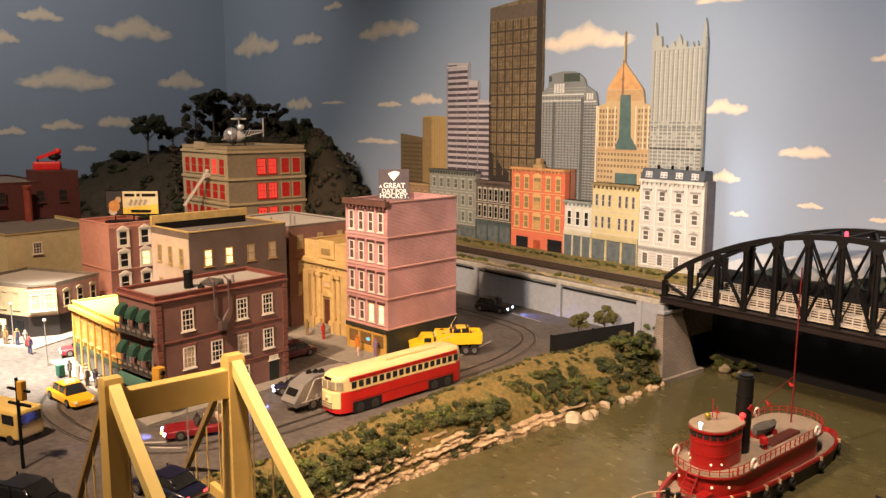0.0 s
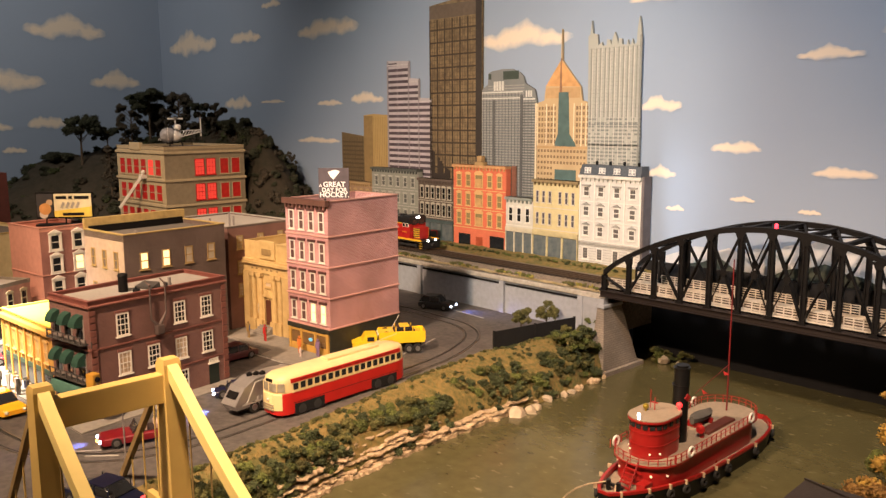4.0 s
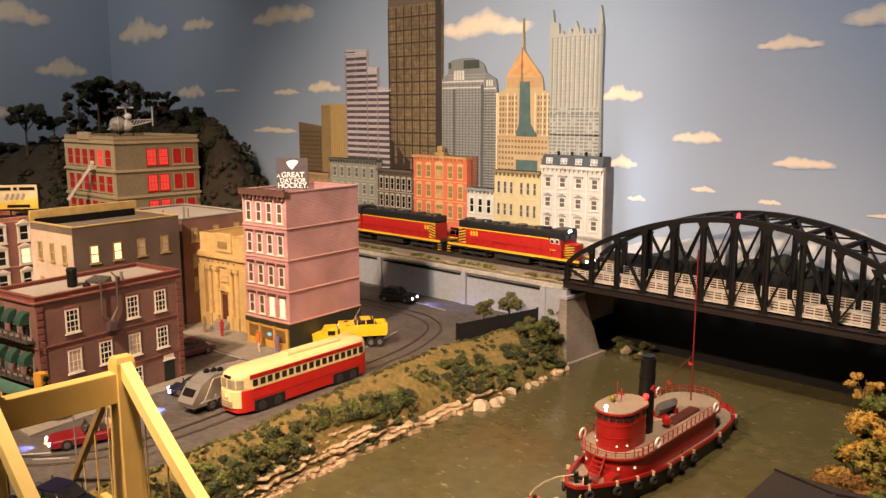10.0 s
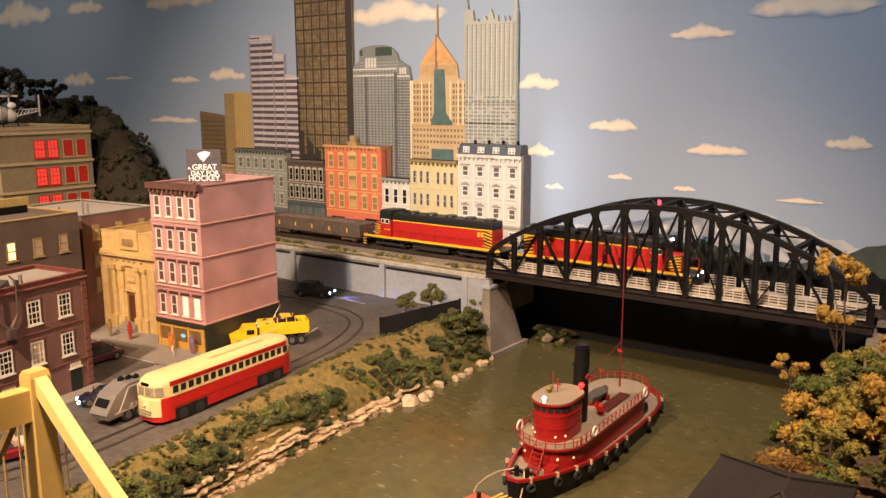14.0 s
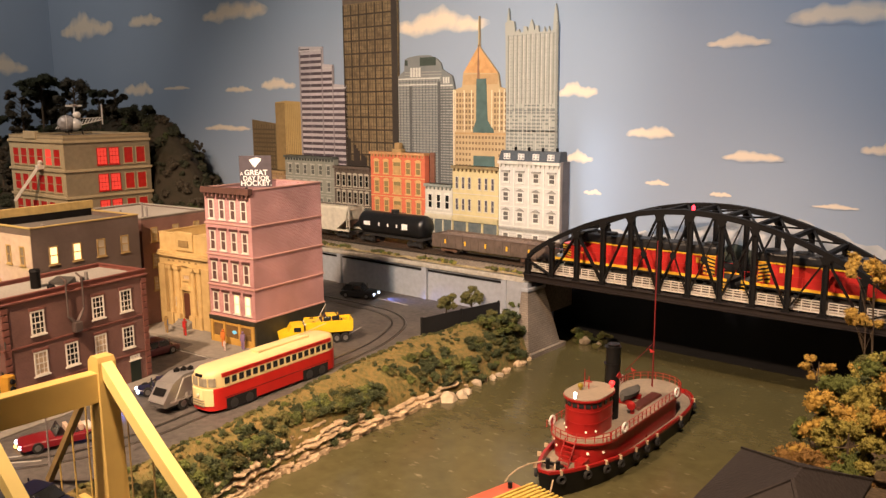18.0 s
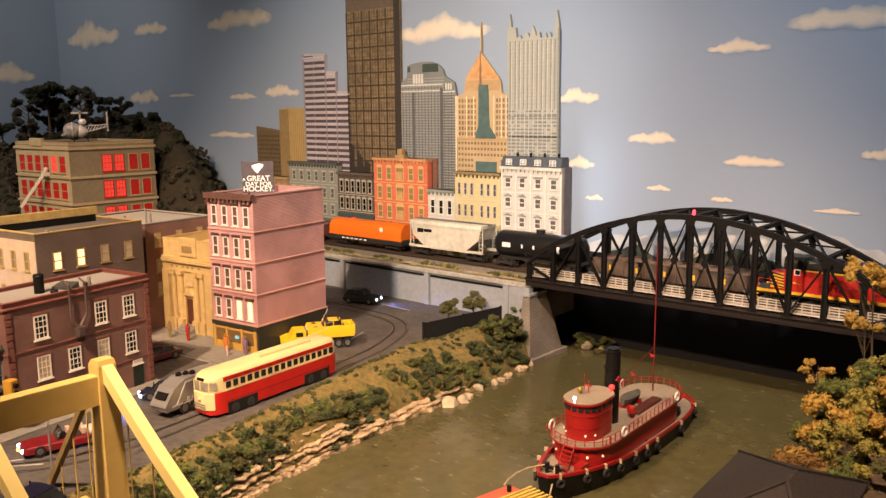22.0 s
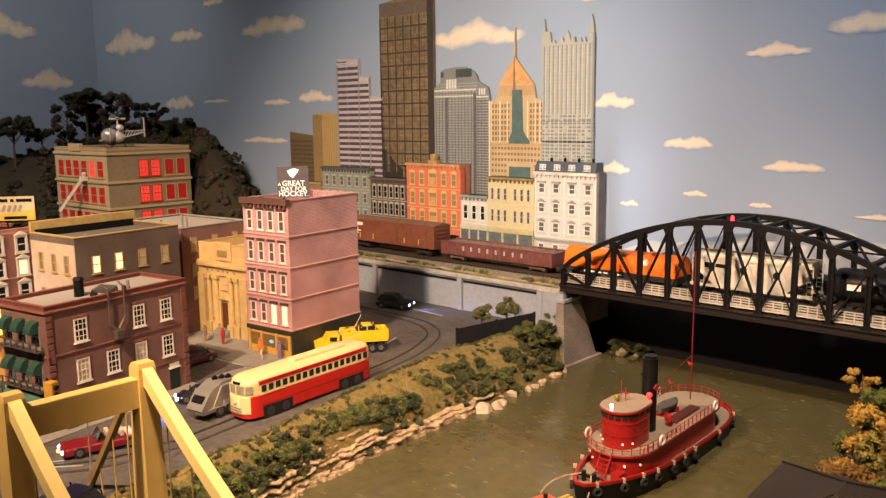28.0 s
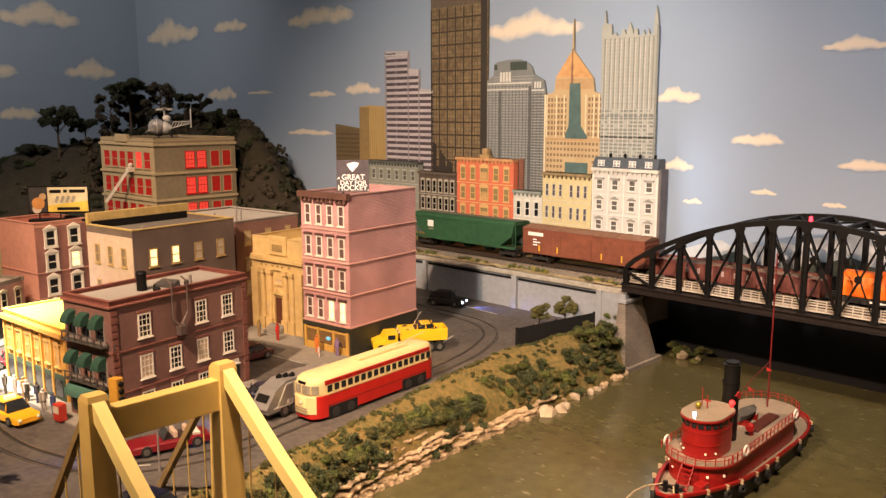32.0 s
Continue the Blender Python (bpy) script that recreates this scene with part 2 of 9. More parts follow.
def meshed(name, bm, material, smooth=False):
    bmesh.ops.recalc_face_normals(bm, faces=bm.faces)
    if smooth:
        for f in bm.faces:
            f.smooth = True
        for e in bm.edges:
            e.smooth = e.calc_face_angle(0) < 0.7
    me = bpy.data.meshes.new(name)
    bm.to_mesh(me)
    bm.free()
    if material:
        me.materials.append(material)
    return me


def part(name, bm, material, parent=None, label="", smooth=False):
    ob = new(name, meshed(name, bm, material, smooth))
    ob.parent = parent
    if label:
        tagged(ob, label)
    return ob


def boxpart(name, dims, material, parent=None, label="", bev=0.0):
    bm = bmesh.new()
    box(bm, *dims, bev)
    return part(name, bm, material, parent, label)


def thing(name, m, label, category, group="", kind=""):
    ob = new(name)
    ob.empty_display_size = 0.02
    ob.matrix_world = m
    return tagged(ob, label, category, group, kind)


SHARED = {}


def shared(key, name, make, material, parent, m, label="", smooth=False):
    """A part that shares its mesh with its like."""
    if key not in SHARED:
        bm = bmesh.new()
        make(bm)
        SHARED[key] = meshed(name, bm, material, smooth)
    ob = new(name, SHARED[key])
    ob.parent = parent
    ob.matrix_basis = m
    if label:
        tagged(ob, label)
    return ob


def face_pose(face, W, D, u, z):
    """On a block 0..W by 0..D that fronts -y: a place on one of its faces, with -y pointing out."""
    if face == "front":
        return pose(u, 0, z)
    if face == "right":
        return pose(W, u, z, 0, 0, 90)
    if face == "left":
        return pose(0, D - u, z, 0, 0, -90)
    return pose(W - u, D, z, 0, 0, 180)


def window(parent, m, w, h, frame_m, pane_m, style="sash", name="window", depth=0.0014):
    """A framed window whose sill is at m: frame, sill, pane. styles: sash, grid, arch, tall, plain."""
    k = (round(w, 4), round(h, 4), style, frame_m.name)
    t = min(w * 0.14, 0.0022)

    def make(bm):
        d0, d1 = -depth, 0.0006
        box(bm, -w / 2, -w / 2 + t, d0, d1, 0, h)
        box(bm, w / 2 - t, w / 2, d0, d1, 0, h)
        box(bm, -w / 2 + t, w / 2 - t, d0, d1, h - t, h)
        box(bm, -w / 2 + t, w / 2 - t, d0, d1, 0, t)
        if style in ("sash", "tall", "arch", "grid"):
            box(bm, -w / 2 + t, w / 2 - t, d0 * 0.8, d1, h * 0.5 - t * 0.4, h * 0.5 + t * 0.4)
        if style == "grid":
            for q in (-w / 6, w / 6):
                box(bm, q - t * 0.22, q + t * 0.22, d0 * 0.7, d1, t, h - t)
            for q in (0.25, 0.75):
                box(bm, -w / 2 + t, w / 2 - t, d0 * 0.7, d1, h * q - t * 0.22, h * q + t * 0.22)
        if style == "arch":
            pts = [(-w / 2 - t, h), (w / 2 + t, h)] + [(math.cos(a) * (w / 2 + t), h + math.sin(a) * w * 0.34) for a in (0.5, 1.05, 1.57, 2.09, 2.64)]
            board(bm, pts, d0 * 1.6, d1)
        if style == "tall":
            box(bm, -w / 2 - t, w / 2 + t, d0 * 2, d1, h, h + t * 1.4)

    win = shared(k, name, make, frame_m, parent, m)
    shared(("pane", round(w, 4), round(h, 4), pane_m.name), "pane", lambda bm: box(bm, -w / 2 + t, w / 2 - t, -0.0004, 0.0005, t, h - t), pane_m, win, Matrix())
    shared(("sill", round(w, 4), frame_m.name), "sill", lambda bm: box(bm, -w / 2 - t, w / 2 + t, -depth * 2, 0.0005, -t * 0.9, 0), frame_m, win, Matrix())
    return win


def parapet(parent, W, D, z0, z1, t, material, label=""):
    bm = bmesh.new()
    box(bm, 0, W, 0, t, z0, z1)
    box(bm, 0, W, D - t, D, z0, z1)
    box(bm, 0, t, t, D - t, z0, z1)
    box(bm, W - t, W, t, D - t, z0, z1)
    return part("parapet", bm, material, parent, label)


def crown_clump(bm, rnd, c, r, n, size=0.10):
    """A heap of small ragged flakes gathered on a few lobes, as of ground-foam foliage."""
    lobes = []
    for _ in range(11):
        d = Vector((rnd.gauss(0, 1), rnd.gauss(0, 1), rnd.gauss(0, 1))).normalized() * r * rnd.uniform(0.35, 0.72)
        lobes.append((Vector(c) + Vector((d.x, d.y, d.z * 0.8)), r * rnd.uniform(0.26, 0.44)))
    for _ in range(n):
        p, lr = rnd.choice(lobes)
        d = Vector((rnd.gauss(0, 1), rnd.gauss(0, 1), rnd.gauss(0, 1))).normalized()
        p = p + d * lr * rnd.uniform(0.75, 1.1)
        q = r * size * rnd.uniform(0.6, 1.35)
        vs = [bm.verts.new(p + Vector((rnd.uniform(-1, 1), rnd.uniform(-1, 1), rnd.uniform(-1, 1))) * q) for _ in range(3)] + [bm.verts.new(p + d * q * 0.9)]
        for a, b, e in ((0, 1, 3), (1, 2, 3), (2, 0, 3)):
            bm.faces.new((vs[a], vs[b], vs[e]))
    for p, lr in lobes:
        bmesh.ops.create_icosphere(bm, subdivisions=1, radius=lr * 0.82, matrix=Matrix.Translation(p))

# ---- the room and the ground ----
WATER = -0.075
DECK = 0.104        # top of the upper trackbed
TRACK_Y = 1.438
M_SKY = bpy.data.materials.new("painted_sky")


def paint_sky():
    """Grey-blue wall paint with brushed unevenness."""
    m = M_SKY
    m.use_nodes = True
    n, l = m.node_tree.nodes, m.node_tree.links
    b = n["Principled BSDF"]
    b.inputs["Roughness"].default_value = 0.75
    co, no = n.new("ShaderNodeTexCoord"), n.new("ShaderNodeTexNoise")
    no.inputs["Scale"].default_value, no.inputs["Detail"].default_value = 3.0, 5
    l.new(co.outputs["Object"], no.inputs["Vector"])
    mx = n.new("ShaderNodeMix")
    mx.data_type = "RGBA"
    mx.inputs["A"].default_value, mx.inputs["B"].default_value = (0.232, 0.300, 0.402, 1), (0.272, 0.335, 0.438, 1)
    l.new(no.outputs["Fac"], mx.inputs["Factor"])
    l.new(mx.outputs["Result"], b.inputs["Base Color"])


paint_sky()
WALL_Y, LEFT_X, RIGHT_X, BACK_Y, TOP_Z = 1.60, -3.47, 1.9, -1.6, 1.75


def wall(name, dims, material, label):
    ob = boxpart(name, dims, material, None, label)
    return tagged(ob, label, "wall", kind="structure")


wall("wall_north", (LEFT_X, RIGHT_X, WALL_Y, WALL_Y + 0.1, -0.9, TOP_Z), M_SKY, "room wall painted as a pale blue sky")
bm = bmesh.new()
# the west wall is open where the upper track runs through it
box(bm, LEFT_X - 0.1, LEFT_X, BACK_Y, 1.36, -0.9, TOP_Z)
box(bm, LEFT_X - 0.1, LEFT_X, 1.36, WALL_Y + 0.1, 0.27, TOP_Z)
box(bm, LEFT_X - 0.1, LEFT_X, 1.36, WALL_Y + 0.1, -0.9, DECK - 0.02)
tagged(part("wall_west", bm, M_SKY), "room wall painted as a dusky blue sky", "wall", kind="structure")
M_ROOM = mat("room_paint", (0.11, 0.10, 0.09), 0.8, scale=20, var=0.05)
wall("wall_east", (RIGHT_X, RIGHT_X + 0.1, BACK_Y, WALL_Y + 0.1, -0.9, TOP_Z), M_ROOM, "plain dim room wall")
wall("wall_south", (LEFT_X - 0.1, RIGHT_X + 0.1, BACK_Y - 0.1, BACK_Y, -0.9, TOP_Z), M_ROOM, "plain dim room wall")
tagged(boxpart("ceiling", (LEFT_X - 0.1, RIGHT_X + 0.1, BACK_Y - 0.1, WALL_Y + 0.1, TOP_Z, TOP_Z + 0.1), M_ROOM), "plain dim room ceiling", "ceiling", kind="structure")
tagged(boxpart("floor", (LEFT_X - 2.0, RIGHT_X + 0.1, BACK_Y - 0.1, WALL_Y + 0.1, -1.0, -0.9), M_ROOM), "dark room floor under the layout", "floor", kind="structure")
bm = bmesh.new()
box(bm, -5.4, LEFT_X - 0.1, 1.28, 1.36, -0.2, 0.3)
box(bm, -5.4, LEFT_X - 0.1, 1.60, 1.68, -0.2, 0.3)
box(bm, -5.4, LEFT_X - 0.1, 1.36, 1.60, 0.27, 0.3)
box(bm, -5.48, -5.4, 1.28, 1.68, -0.2, 0.3)
tagged(part("tunnel", bm, M_ROOM), "boxed-in tunnel behind the wall", "tunnel", kind="structure")

M_CLOUD = bpy.data.materials.new("cloud_paint")


def paint_cloud():
    """Cream dry-brushed paint that thins out to the sky's blue at the rim."""
    M_CLOUD.use_nodes = True
    n, l = M_CLOUD.node_tree.nodes, M_CLOUD.node_tree.links
    b = n["Principled BSDF"]
    b.inputs["Roughness"].default_value = 0.8
    co, no, at = n.new("ShaderNodeTexCoord"), n.new("ShaderNodeTexNoise"), n.new("ShaderNodeAttribute")
    at.attribute_name = "thin"
    no.inputs["Scale"].default_value, no.inputs["Detail"].default_value = 28, 6
    l.new(co.outputs["Object"], no.inputs["Vector"])
    ad = n.new("ShaderNodeMath")
    ad.operation = "MULTIPLY_ADD"
    ad.inputs[1].default_value = 0.9
    l.new(no.outputs["Fac"], ad.inputs[0])
    l.new(at.outputs["Fac"], ad.inputs[2])
    mr = n.new("ShaderNodeMapRange")
    mr.inputs["From Min"].default_value, mr.inputs["From Max"].default_value = 0.62, 1.25
    l.new(ad.outputs[0], mr.inputs["Value"])
    mx = n.new("ShaderNodeMix")
    mx.data_type = "RGBA"
    mx.inputs["A"].default_value, mx.inputs["B"].default_value = (0.66, 0.575, 0.47, 1), (0.253, 0.317, 0.418, 1)
    l.new(mr.outputs[0], mx.inputs["Factor"])
    l.new(mx.outputs["Result"], b.inputs["Base Color"])


paint_cloud()


def cloud(rnd, x, z, w, h, on_west=False):
    """A wispy flat-bottomed dab of cream paint, a hair proud of the wall."""
    n = 60
    ph = [rnd.uniform(0, 6.28) for _ in range(5)]
    hump = rnd.uniform(0.3, 0.7)
    verts, faces, thin = [], [], []
    for i in range(n + 1):
        s = i / n
        env = math.sin(math.pi * s) ** 0.5
        top = env * (0.46 + 0.17 * math.exp(-((s - hump) / 0.24) ** 2) + 0.11 * math.sin(11 * s + ph[0]) + 0.05 * math.sin(27 * s + ph[1]) + 0.03 * math.sin(51 * s + ph[4])) * h
        bot = -env * (0.26 + 0.06 * math.sin(11 * s + ph[2]) + 0.04 * math.sin(29 * s + ph[3])) * h
        xx = (s - 0.5) * w
        end = max(0.0, 1 - min(s, 1 - s) / 0.14)
        for k, th in ((1.0, 1.0), (0.80, 0.45), (0.5, 0.0), (0.2, 0.35), (0.0, 0.9)):
            zz, th = bot + (top - bot) * k, max(th, end * 0.9)
            verts.append((xx, -0.0006, zz))
            thin.append(th)
    for i in range(n):
        a = 5 * i
        faces += [(a + k + 1, a + k + 6, a + k + 5, a + k) for k in range(4)]
    me = bpy.data.meshes.new("cloud")
    me.from_pydata(verts, [], faces)
    me.attributes.new("thin", "FLOAT", "POINT").data.foreach_set("value", thin)
    me.materials.append(M_CLOUD)
    ob = new("cloud", me)
    if on_west:
        ob.matrix_world = pose(LEFT_X + 0.0003, x, z, 0, 0, 90)
    else:
        ob.matrix_world = pose(x, WALL_Y - 0.0003, z)
    return tagged(ob, "cream painted cloud on the sky wall", "cloud", "painted clouds")


rnd = random.Random(5)
for x, z, w, h in [(-2.235, 0.742, 0.366, 0.085), (-2.75, 0.751, 0.24, 0.062), (-3.175, 0.746, 0.44, 0.122), (-1.383, 0.650, 0.33, 0.085), (-0.976, 0.480, 0.115, 0.045),
                   (-0.795, 0.390, 0.120, 0.036), (-0.776, 0.286, 0.060, 0.017), (-0.972, 0.331, 0.086, 0.036), (-2.224, 0.506, 0.154, 0.028), (-2.028, 0.516, 0.178, 0.05),
                   (-2.296, 0.383, 0.27, 0.028), (-2.577, 0.518, 0.174, 0.018), (-2.825, 0.510, 0.22, 0.068), (-2.564, 0.855, 0.14, 0.036), (-0.932, 0.256, 0.05, 0.018),
                   (-1.342, 0.760, 0.12, 0.032), (-0.988, 0.715, 0.17, 0.034), (-0.617, 0.571, 0.137, 0.034), (-0.419, 0.608, 0.23, 0.056), (-0.576, 0.347, 0.130, 0.030),
                   (-0.343, 0.367, 0.085, 0.032), (-0.637, 0.270, 0.05, 0.015), (-0.418, 0.261, 0.09, 0.013)]:
    cloud(rnd, x, z, w, h)
for y, z, w, h in [(0.927, 0.598, 0.39, 0.118), (1.203, 0.807, 0.336, 0.122), (1.393, 0.607, 0.226, 0.10), (0.846, 0.845, 0.18, 0.066), (0.70, 0.752, 0.15, 0.066), (0.899, 0.428, 0.17, 0.055), (1.108, 0.439, 0.16, 0.07), (0.714, 0.407, 0.12, 0.045), (0.979, 0.337, 0.10, 0.034)]:
    cloud(rnd, y, z, w, h, True)

# painted hills low on the wall behind the bridge
M_HILL = mat("hill_paint", (0.060, 0.075, 0.060), 0.9, scale=40, var=0.2, col2=(0.035, 0.045, 0.042), big=12)
M_HAZE = mat("haze_paint", (0.30, 0.33, 0.36), 0.9, scale=26, var=0.2, col2=(0.52, 0.53, 0.54), big=16)
bm = bmesh.new()
board(bm, [(-0.95, 0.02), (0.16, 0.02), (0.16, 0.15)] + [(0.14 - i * 0.02, 0.175 + 0.06 * math.exp(-((0.14 - i * 0.02 + 0.52) / 0.16) ** 2) + 0.006 * math.sin(i * 1.9)) for i in range(53)] + [(-0.95, 0.15)], WALL_Y - 0.0015, WALL_Y - 0.0008)
tagged(part("backdrop_haze", bm, M_HAZE), "pale hazy ridge painted low on the sky wall", "hills", kind="structure")
bm = bmesh.new()
prof = [(-0.95, 0.02), (0.16, 0.02)] + [(0.16 - i * 0.02, 0.130 + 0.040 * math.exp(-((0.16 - i * 0.02 + 0.60) / 0.09) ** 2) + 0.095 * math.exp(-((0.16 - i * 0.02 + 0.16) / 0.19) ** 2) + 0.028 * math.exp(-((0.16 - i * 0.02 + 0.83) / 0.05) ** 2) + 0.004 * math.sin(i * 1.7)) for i in range(55)]
board(bm, prof, WALL_Y - 0.0030, WALL_Y - 0.0017)
tagged(part("backdrop_hills", bm, M_HILL), "dark green hills painted low on the sky wall", "hills", kind="structure")

# street board: level, ending in the river bank
EDGE = [(-0.90, -1.0), (-0.905, 0.10), (-0.925, 0.30), (-0.944, 0.456), (-0.963, 0.593), (-1.012, 0.854), (-1.048, 1.071), (-1.051, 1.142), (-1.03, 1.30), (-1.02, 1.396)]
bm = bmesh.new()
slab(bm, EDGE + [(LEFT_X, 1.396), (LEFT_X, -1.0)], -0.03, 0.0)
tagged(part("street", bm, M_ASPH), "grey street surface of the model city", "street", kind="structure")

M_WATER = mat("resin_river", (0.088, 0.080, 0.036), 0.16, scale=45, var=0.14, bump=0, big=5, spec=0.5)


def streak_water():
    """Fine scuffs and ripples drawn out along the current."""
    n, l = M_WATER.node_tree.nodes, M_WATER.node_tree.links
    b = n["Principled BSDF"]
    base = b.inputs["Base Color"].links[0].from_socket
    co, mp = n.new("ShaderNodeTexCoord"), n.new("ShaderNodeMapping")
    mp.inputs["Rotation"].default_value = (0, 0, 0.35)
    mp.inputs["Scale"].default_value = (42, 88, 1)
    l.new(co.outputs["Object"], mp.inputs["Vector"])
    scuff, rip = n.new("ShaderNodeTexNoise"), n.new("ShaderNodeTexNoise")
    scuff.inputs["Scale"].default_value, scuff.inputs["Detail"].default_value = 1.0, 4
    rip.inputs["Scale"].default_value, rip.inputs["Detail"].default_value = 0.55, 3
    l.new(mp.outputs[0], scuff.inputs["Vector"])
    l.new(mp.outputs[0], rip.inputs["Vector"])
    mr, mx, bp = n.new("ShaderNodeMapRange"), n.new("ShaderNodeMix"), n.new("ShaderNodeBump")
    mr.inputs["From Min"].default_value, mr.inputs["From Max"].default_value, mr.inputs["To Max"].default_value = 0.63, 0.78, 0.40
    l.new(scuff.outputs["Fac"], mr.inputs["Value"])
    mx.data_type = "RGBA"
    mx.inputs["B"].default_value = (0.34, 0.30, 0.20, 1)
    l.new(mr.outputs[0], mx.inputs["Factor"])
    l.new(base, mx.inputs["A"])
    l.new(mx.outputs["Result"], b.inputs["Base Color"])
    bp.inputs["Strength"].default_value, bp.inputs["Distance"].default_value = 0.22, 0.002
    l.new(rip.outputs["Fac"], bp.inputs["Height"])
    l.new(bp.outputs[0], b.inputs["Normal"])


streak_water()
bm = bmesh.new()
bmesh.ops.create_grid(bm, x_segments=60, y_segments=60, size=0.5)
for v in bm.verts:
    v.co = Vector((-1.15 + (v.co.x + 0.5) * 3.0, -1.5 + (v.co.y + 0.5) * 3.09, WATER))
tagged(part("river", bm, M_WATER), "murky olive-brown resin river water", "water", kind="structure")
# black fascia that closes the river under the bridge
wall("fascia", (-1.02, RIGHT_X, 1.585, 1.596, WATER - 0.02, 0.135), M_BLACKFELT, "black fascia board closing the river below the bridge")


def along(pts, y):
    for (xa, ya), (xb, yb) in zip(pts, pts[1:]):
        if ya <= y <= yb:
            return xa + (xb - xa) * (y - ya) / (yb - ya)
    return pts[-1][0]


SHORE = [(-0.84, -1.0), (-0.87, 0.30), (-0.895, 0.55), (-0.912, 0.67), (-0.922, 0.83), (-0.932, 0.99), (-0.925, 1.17), (-0.932, 1.36), (-0.94, 1.40)]


def bank_z(s, y):
    """Height of the bank from the street's edge (s=0) to the water (s=1)."""
    return 0.003 + 0.006 * math.sin(s * 3.1) * 1.0 - 0.052 * s ** 1.6 - (0.03 * max(0, (s - 0.8) / 0.2)) + 0.006 * noise.noise(Vector((s * 3, y * 14, 0)))


bm = bmesh.new()
NY, NS = 150, 14
rows = []
for i in range(NY + 1):
    y = -0.9 + (1.40 + 0.9) * i / NY
    a, b = along(EDGE, y) - 0.004, along(SHORE, y) + 0.012 * noise.noise(Vector((y * 18, 3, 0)))
    rows.append([bm.verts.new((a + (b - a) * s / NS, y, bank_z(s / NS, y) + 0.003 * noise.noise(Vector((s * 0.9, y * 60, 1))))) for s in range(NS + 1)] + [bm.verts.new((b + 0.004, y, WATER - 0.02))])
for r0, r1 in zip(rows, rows[1:]):
    for i in range(NS + 1):
        bm.faces.new((r0[i], r0[i + 1], r1[i + 1], r1[i]))
bank = tagged(part("river_bank", bm, M_GRASS, smooth=True), "grassy tan and green river bank", "bank", kind="structure")

# ---- upper trackbed, retaining wall ----
boxpart("trackbed_core", (LEFT_X - 1.9, -0.957, 1.430, 1.56, 0.0, DECK - 0.006), M_EARTH)
tagged(bpy.data.objects["trackbed_core"], "earth embankment carrying the upper track", "embankment", kind="structure")
wallr = thing("retaining_wall", pose(0, 1.396, -0.006), "grey concrete retaining wall with panels and posts", "retaining wall", kind="structure")
bm = bmesh.new()
box(bm, -2.6, -0.965, 0.004, 0.012, -0.09, 0.094)
part("backing", bm, M_CONC, wallr)
xs = [-2.55, -2.2, -1.85, -1.555, -1.262, -1.03]
for a, b in zip(xs, xs[1:]):
    boxpart("panel", (a + 0.008, b - 0.008, 0.0015, 0.006, 0.002, 0.072), M_CONC, wallr)
    # black strip puts the coping's shadow on the panel as colour
    boxpart("gutter", (a + 0.008, b - 0.008, 0.001, 0.0045, 0.0735, 0.0775), M_BLACK, wallr, "black strip drawn in for the shadow under the coping")
for a in xs:
    boxpart("post", (a - 0.007, a + 0.007, -0.005, 0.004, 0.0, 0.083), M_CONC, wallr, bev=0.001)
boxpart("coping", (-2.6, -0.965, -0.003, 0.014, 0.083, 0.094), mat("pale_coping", (0.42, 0.39, 0.33), 0.85, scale=120), wallr, bev=0.0012)
boxpart("end_block", (-1.03, -0.957, -0.002, 0.02, -0.09, 0.083), M_CONC, wallr)
# verge between the coping and the ballast
bm = bmesh.new()
bmesh.ops.create_grid(bm, x_segments=260, y_segments=6, size=0.5)
for v in bm.verts:
    x, y = -3.0 + (v.co.x + 0.5) * 2.05, 1.404 + (v.co.y + 0.5) * 0.020
    v.co = Vector((x, y, 0.0890 + (y - 1.404) * 0.6 + 0.003 * noise.noise(Vector((x * 40, y * 60, 0)))))
tagged(part("verge", bm, M_SANDY), "sandy grass verge along the upper track", "verge", kind="structure")
bm = bmesh.new()
loft(bm, [[(LEFT_X - 1.9, 1.410, DECK - 0.012), (LEFT_X - 1.9, 1.416, DECK - 0.0005), (LEFT_X - 1.9, 1.50, DECK - 0.0005), (LEFT_X - 1.9, 1.51, DECK - 0.010)], [(-0.957, 1.410, DECK - 0.012), (-0.957, 1.416, DECK - 0.0005), (-0.957, 1.50, DECK - 0.0005), (-0.957, 1.51, DECK - 0.010)]])
box(bm, -0.245, RIGHT_X, 1.40, 1.50, DECK - 0.008, DECK - 0.0005)
tagged(part("ballast_bed", bm, M_BALLAST), "tan ballast under the upper track", "ballast", kind="structure")
bm = bmesh.new()
bmesh.ops.create_grid(bm, x_segments=200, y_segments=6, size=0.5)
for v in bm.verts:
    x, y = -3.0 + (v.co.x + 0.5) * 2.04, 1.498 + (v.co.y + 0.5) * 0.075
    v.co = Vector((x, y, DECK - 0.002 + (y - 1.498) * 0.19 + 0.003 * noise.noise(Vector((x * 40, y * 60, 0)))))
tagged(part("back_verge", bm, M_GRASS), "grass strip before the row of house fronts", "verge", kind="structure")

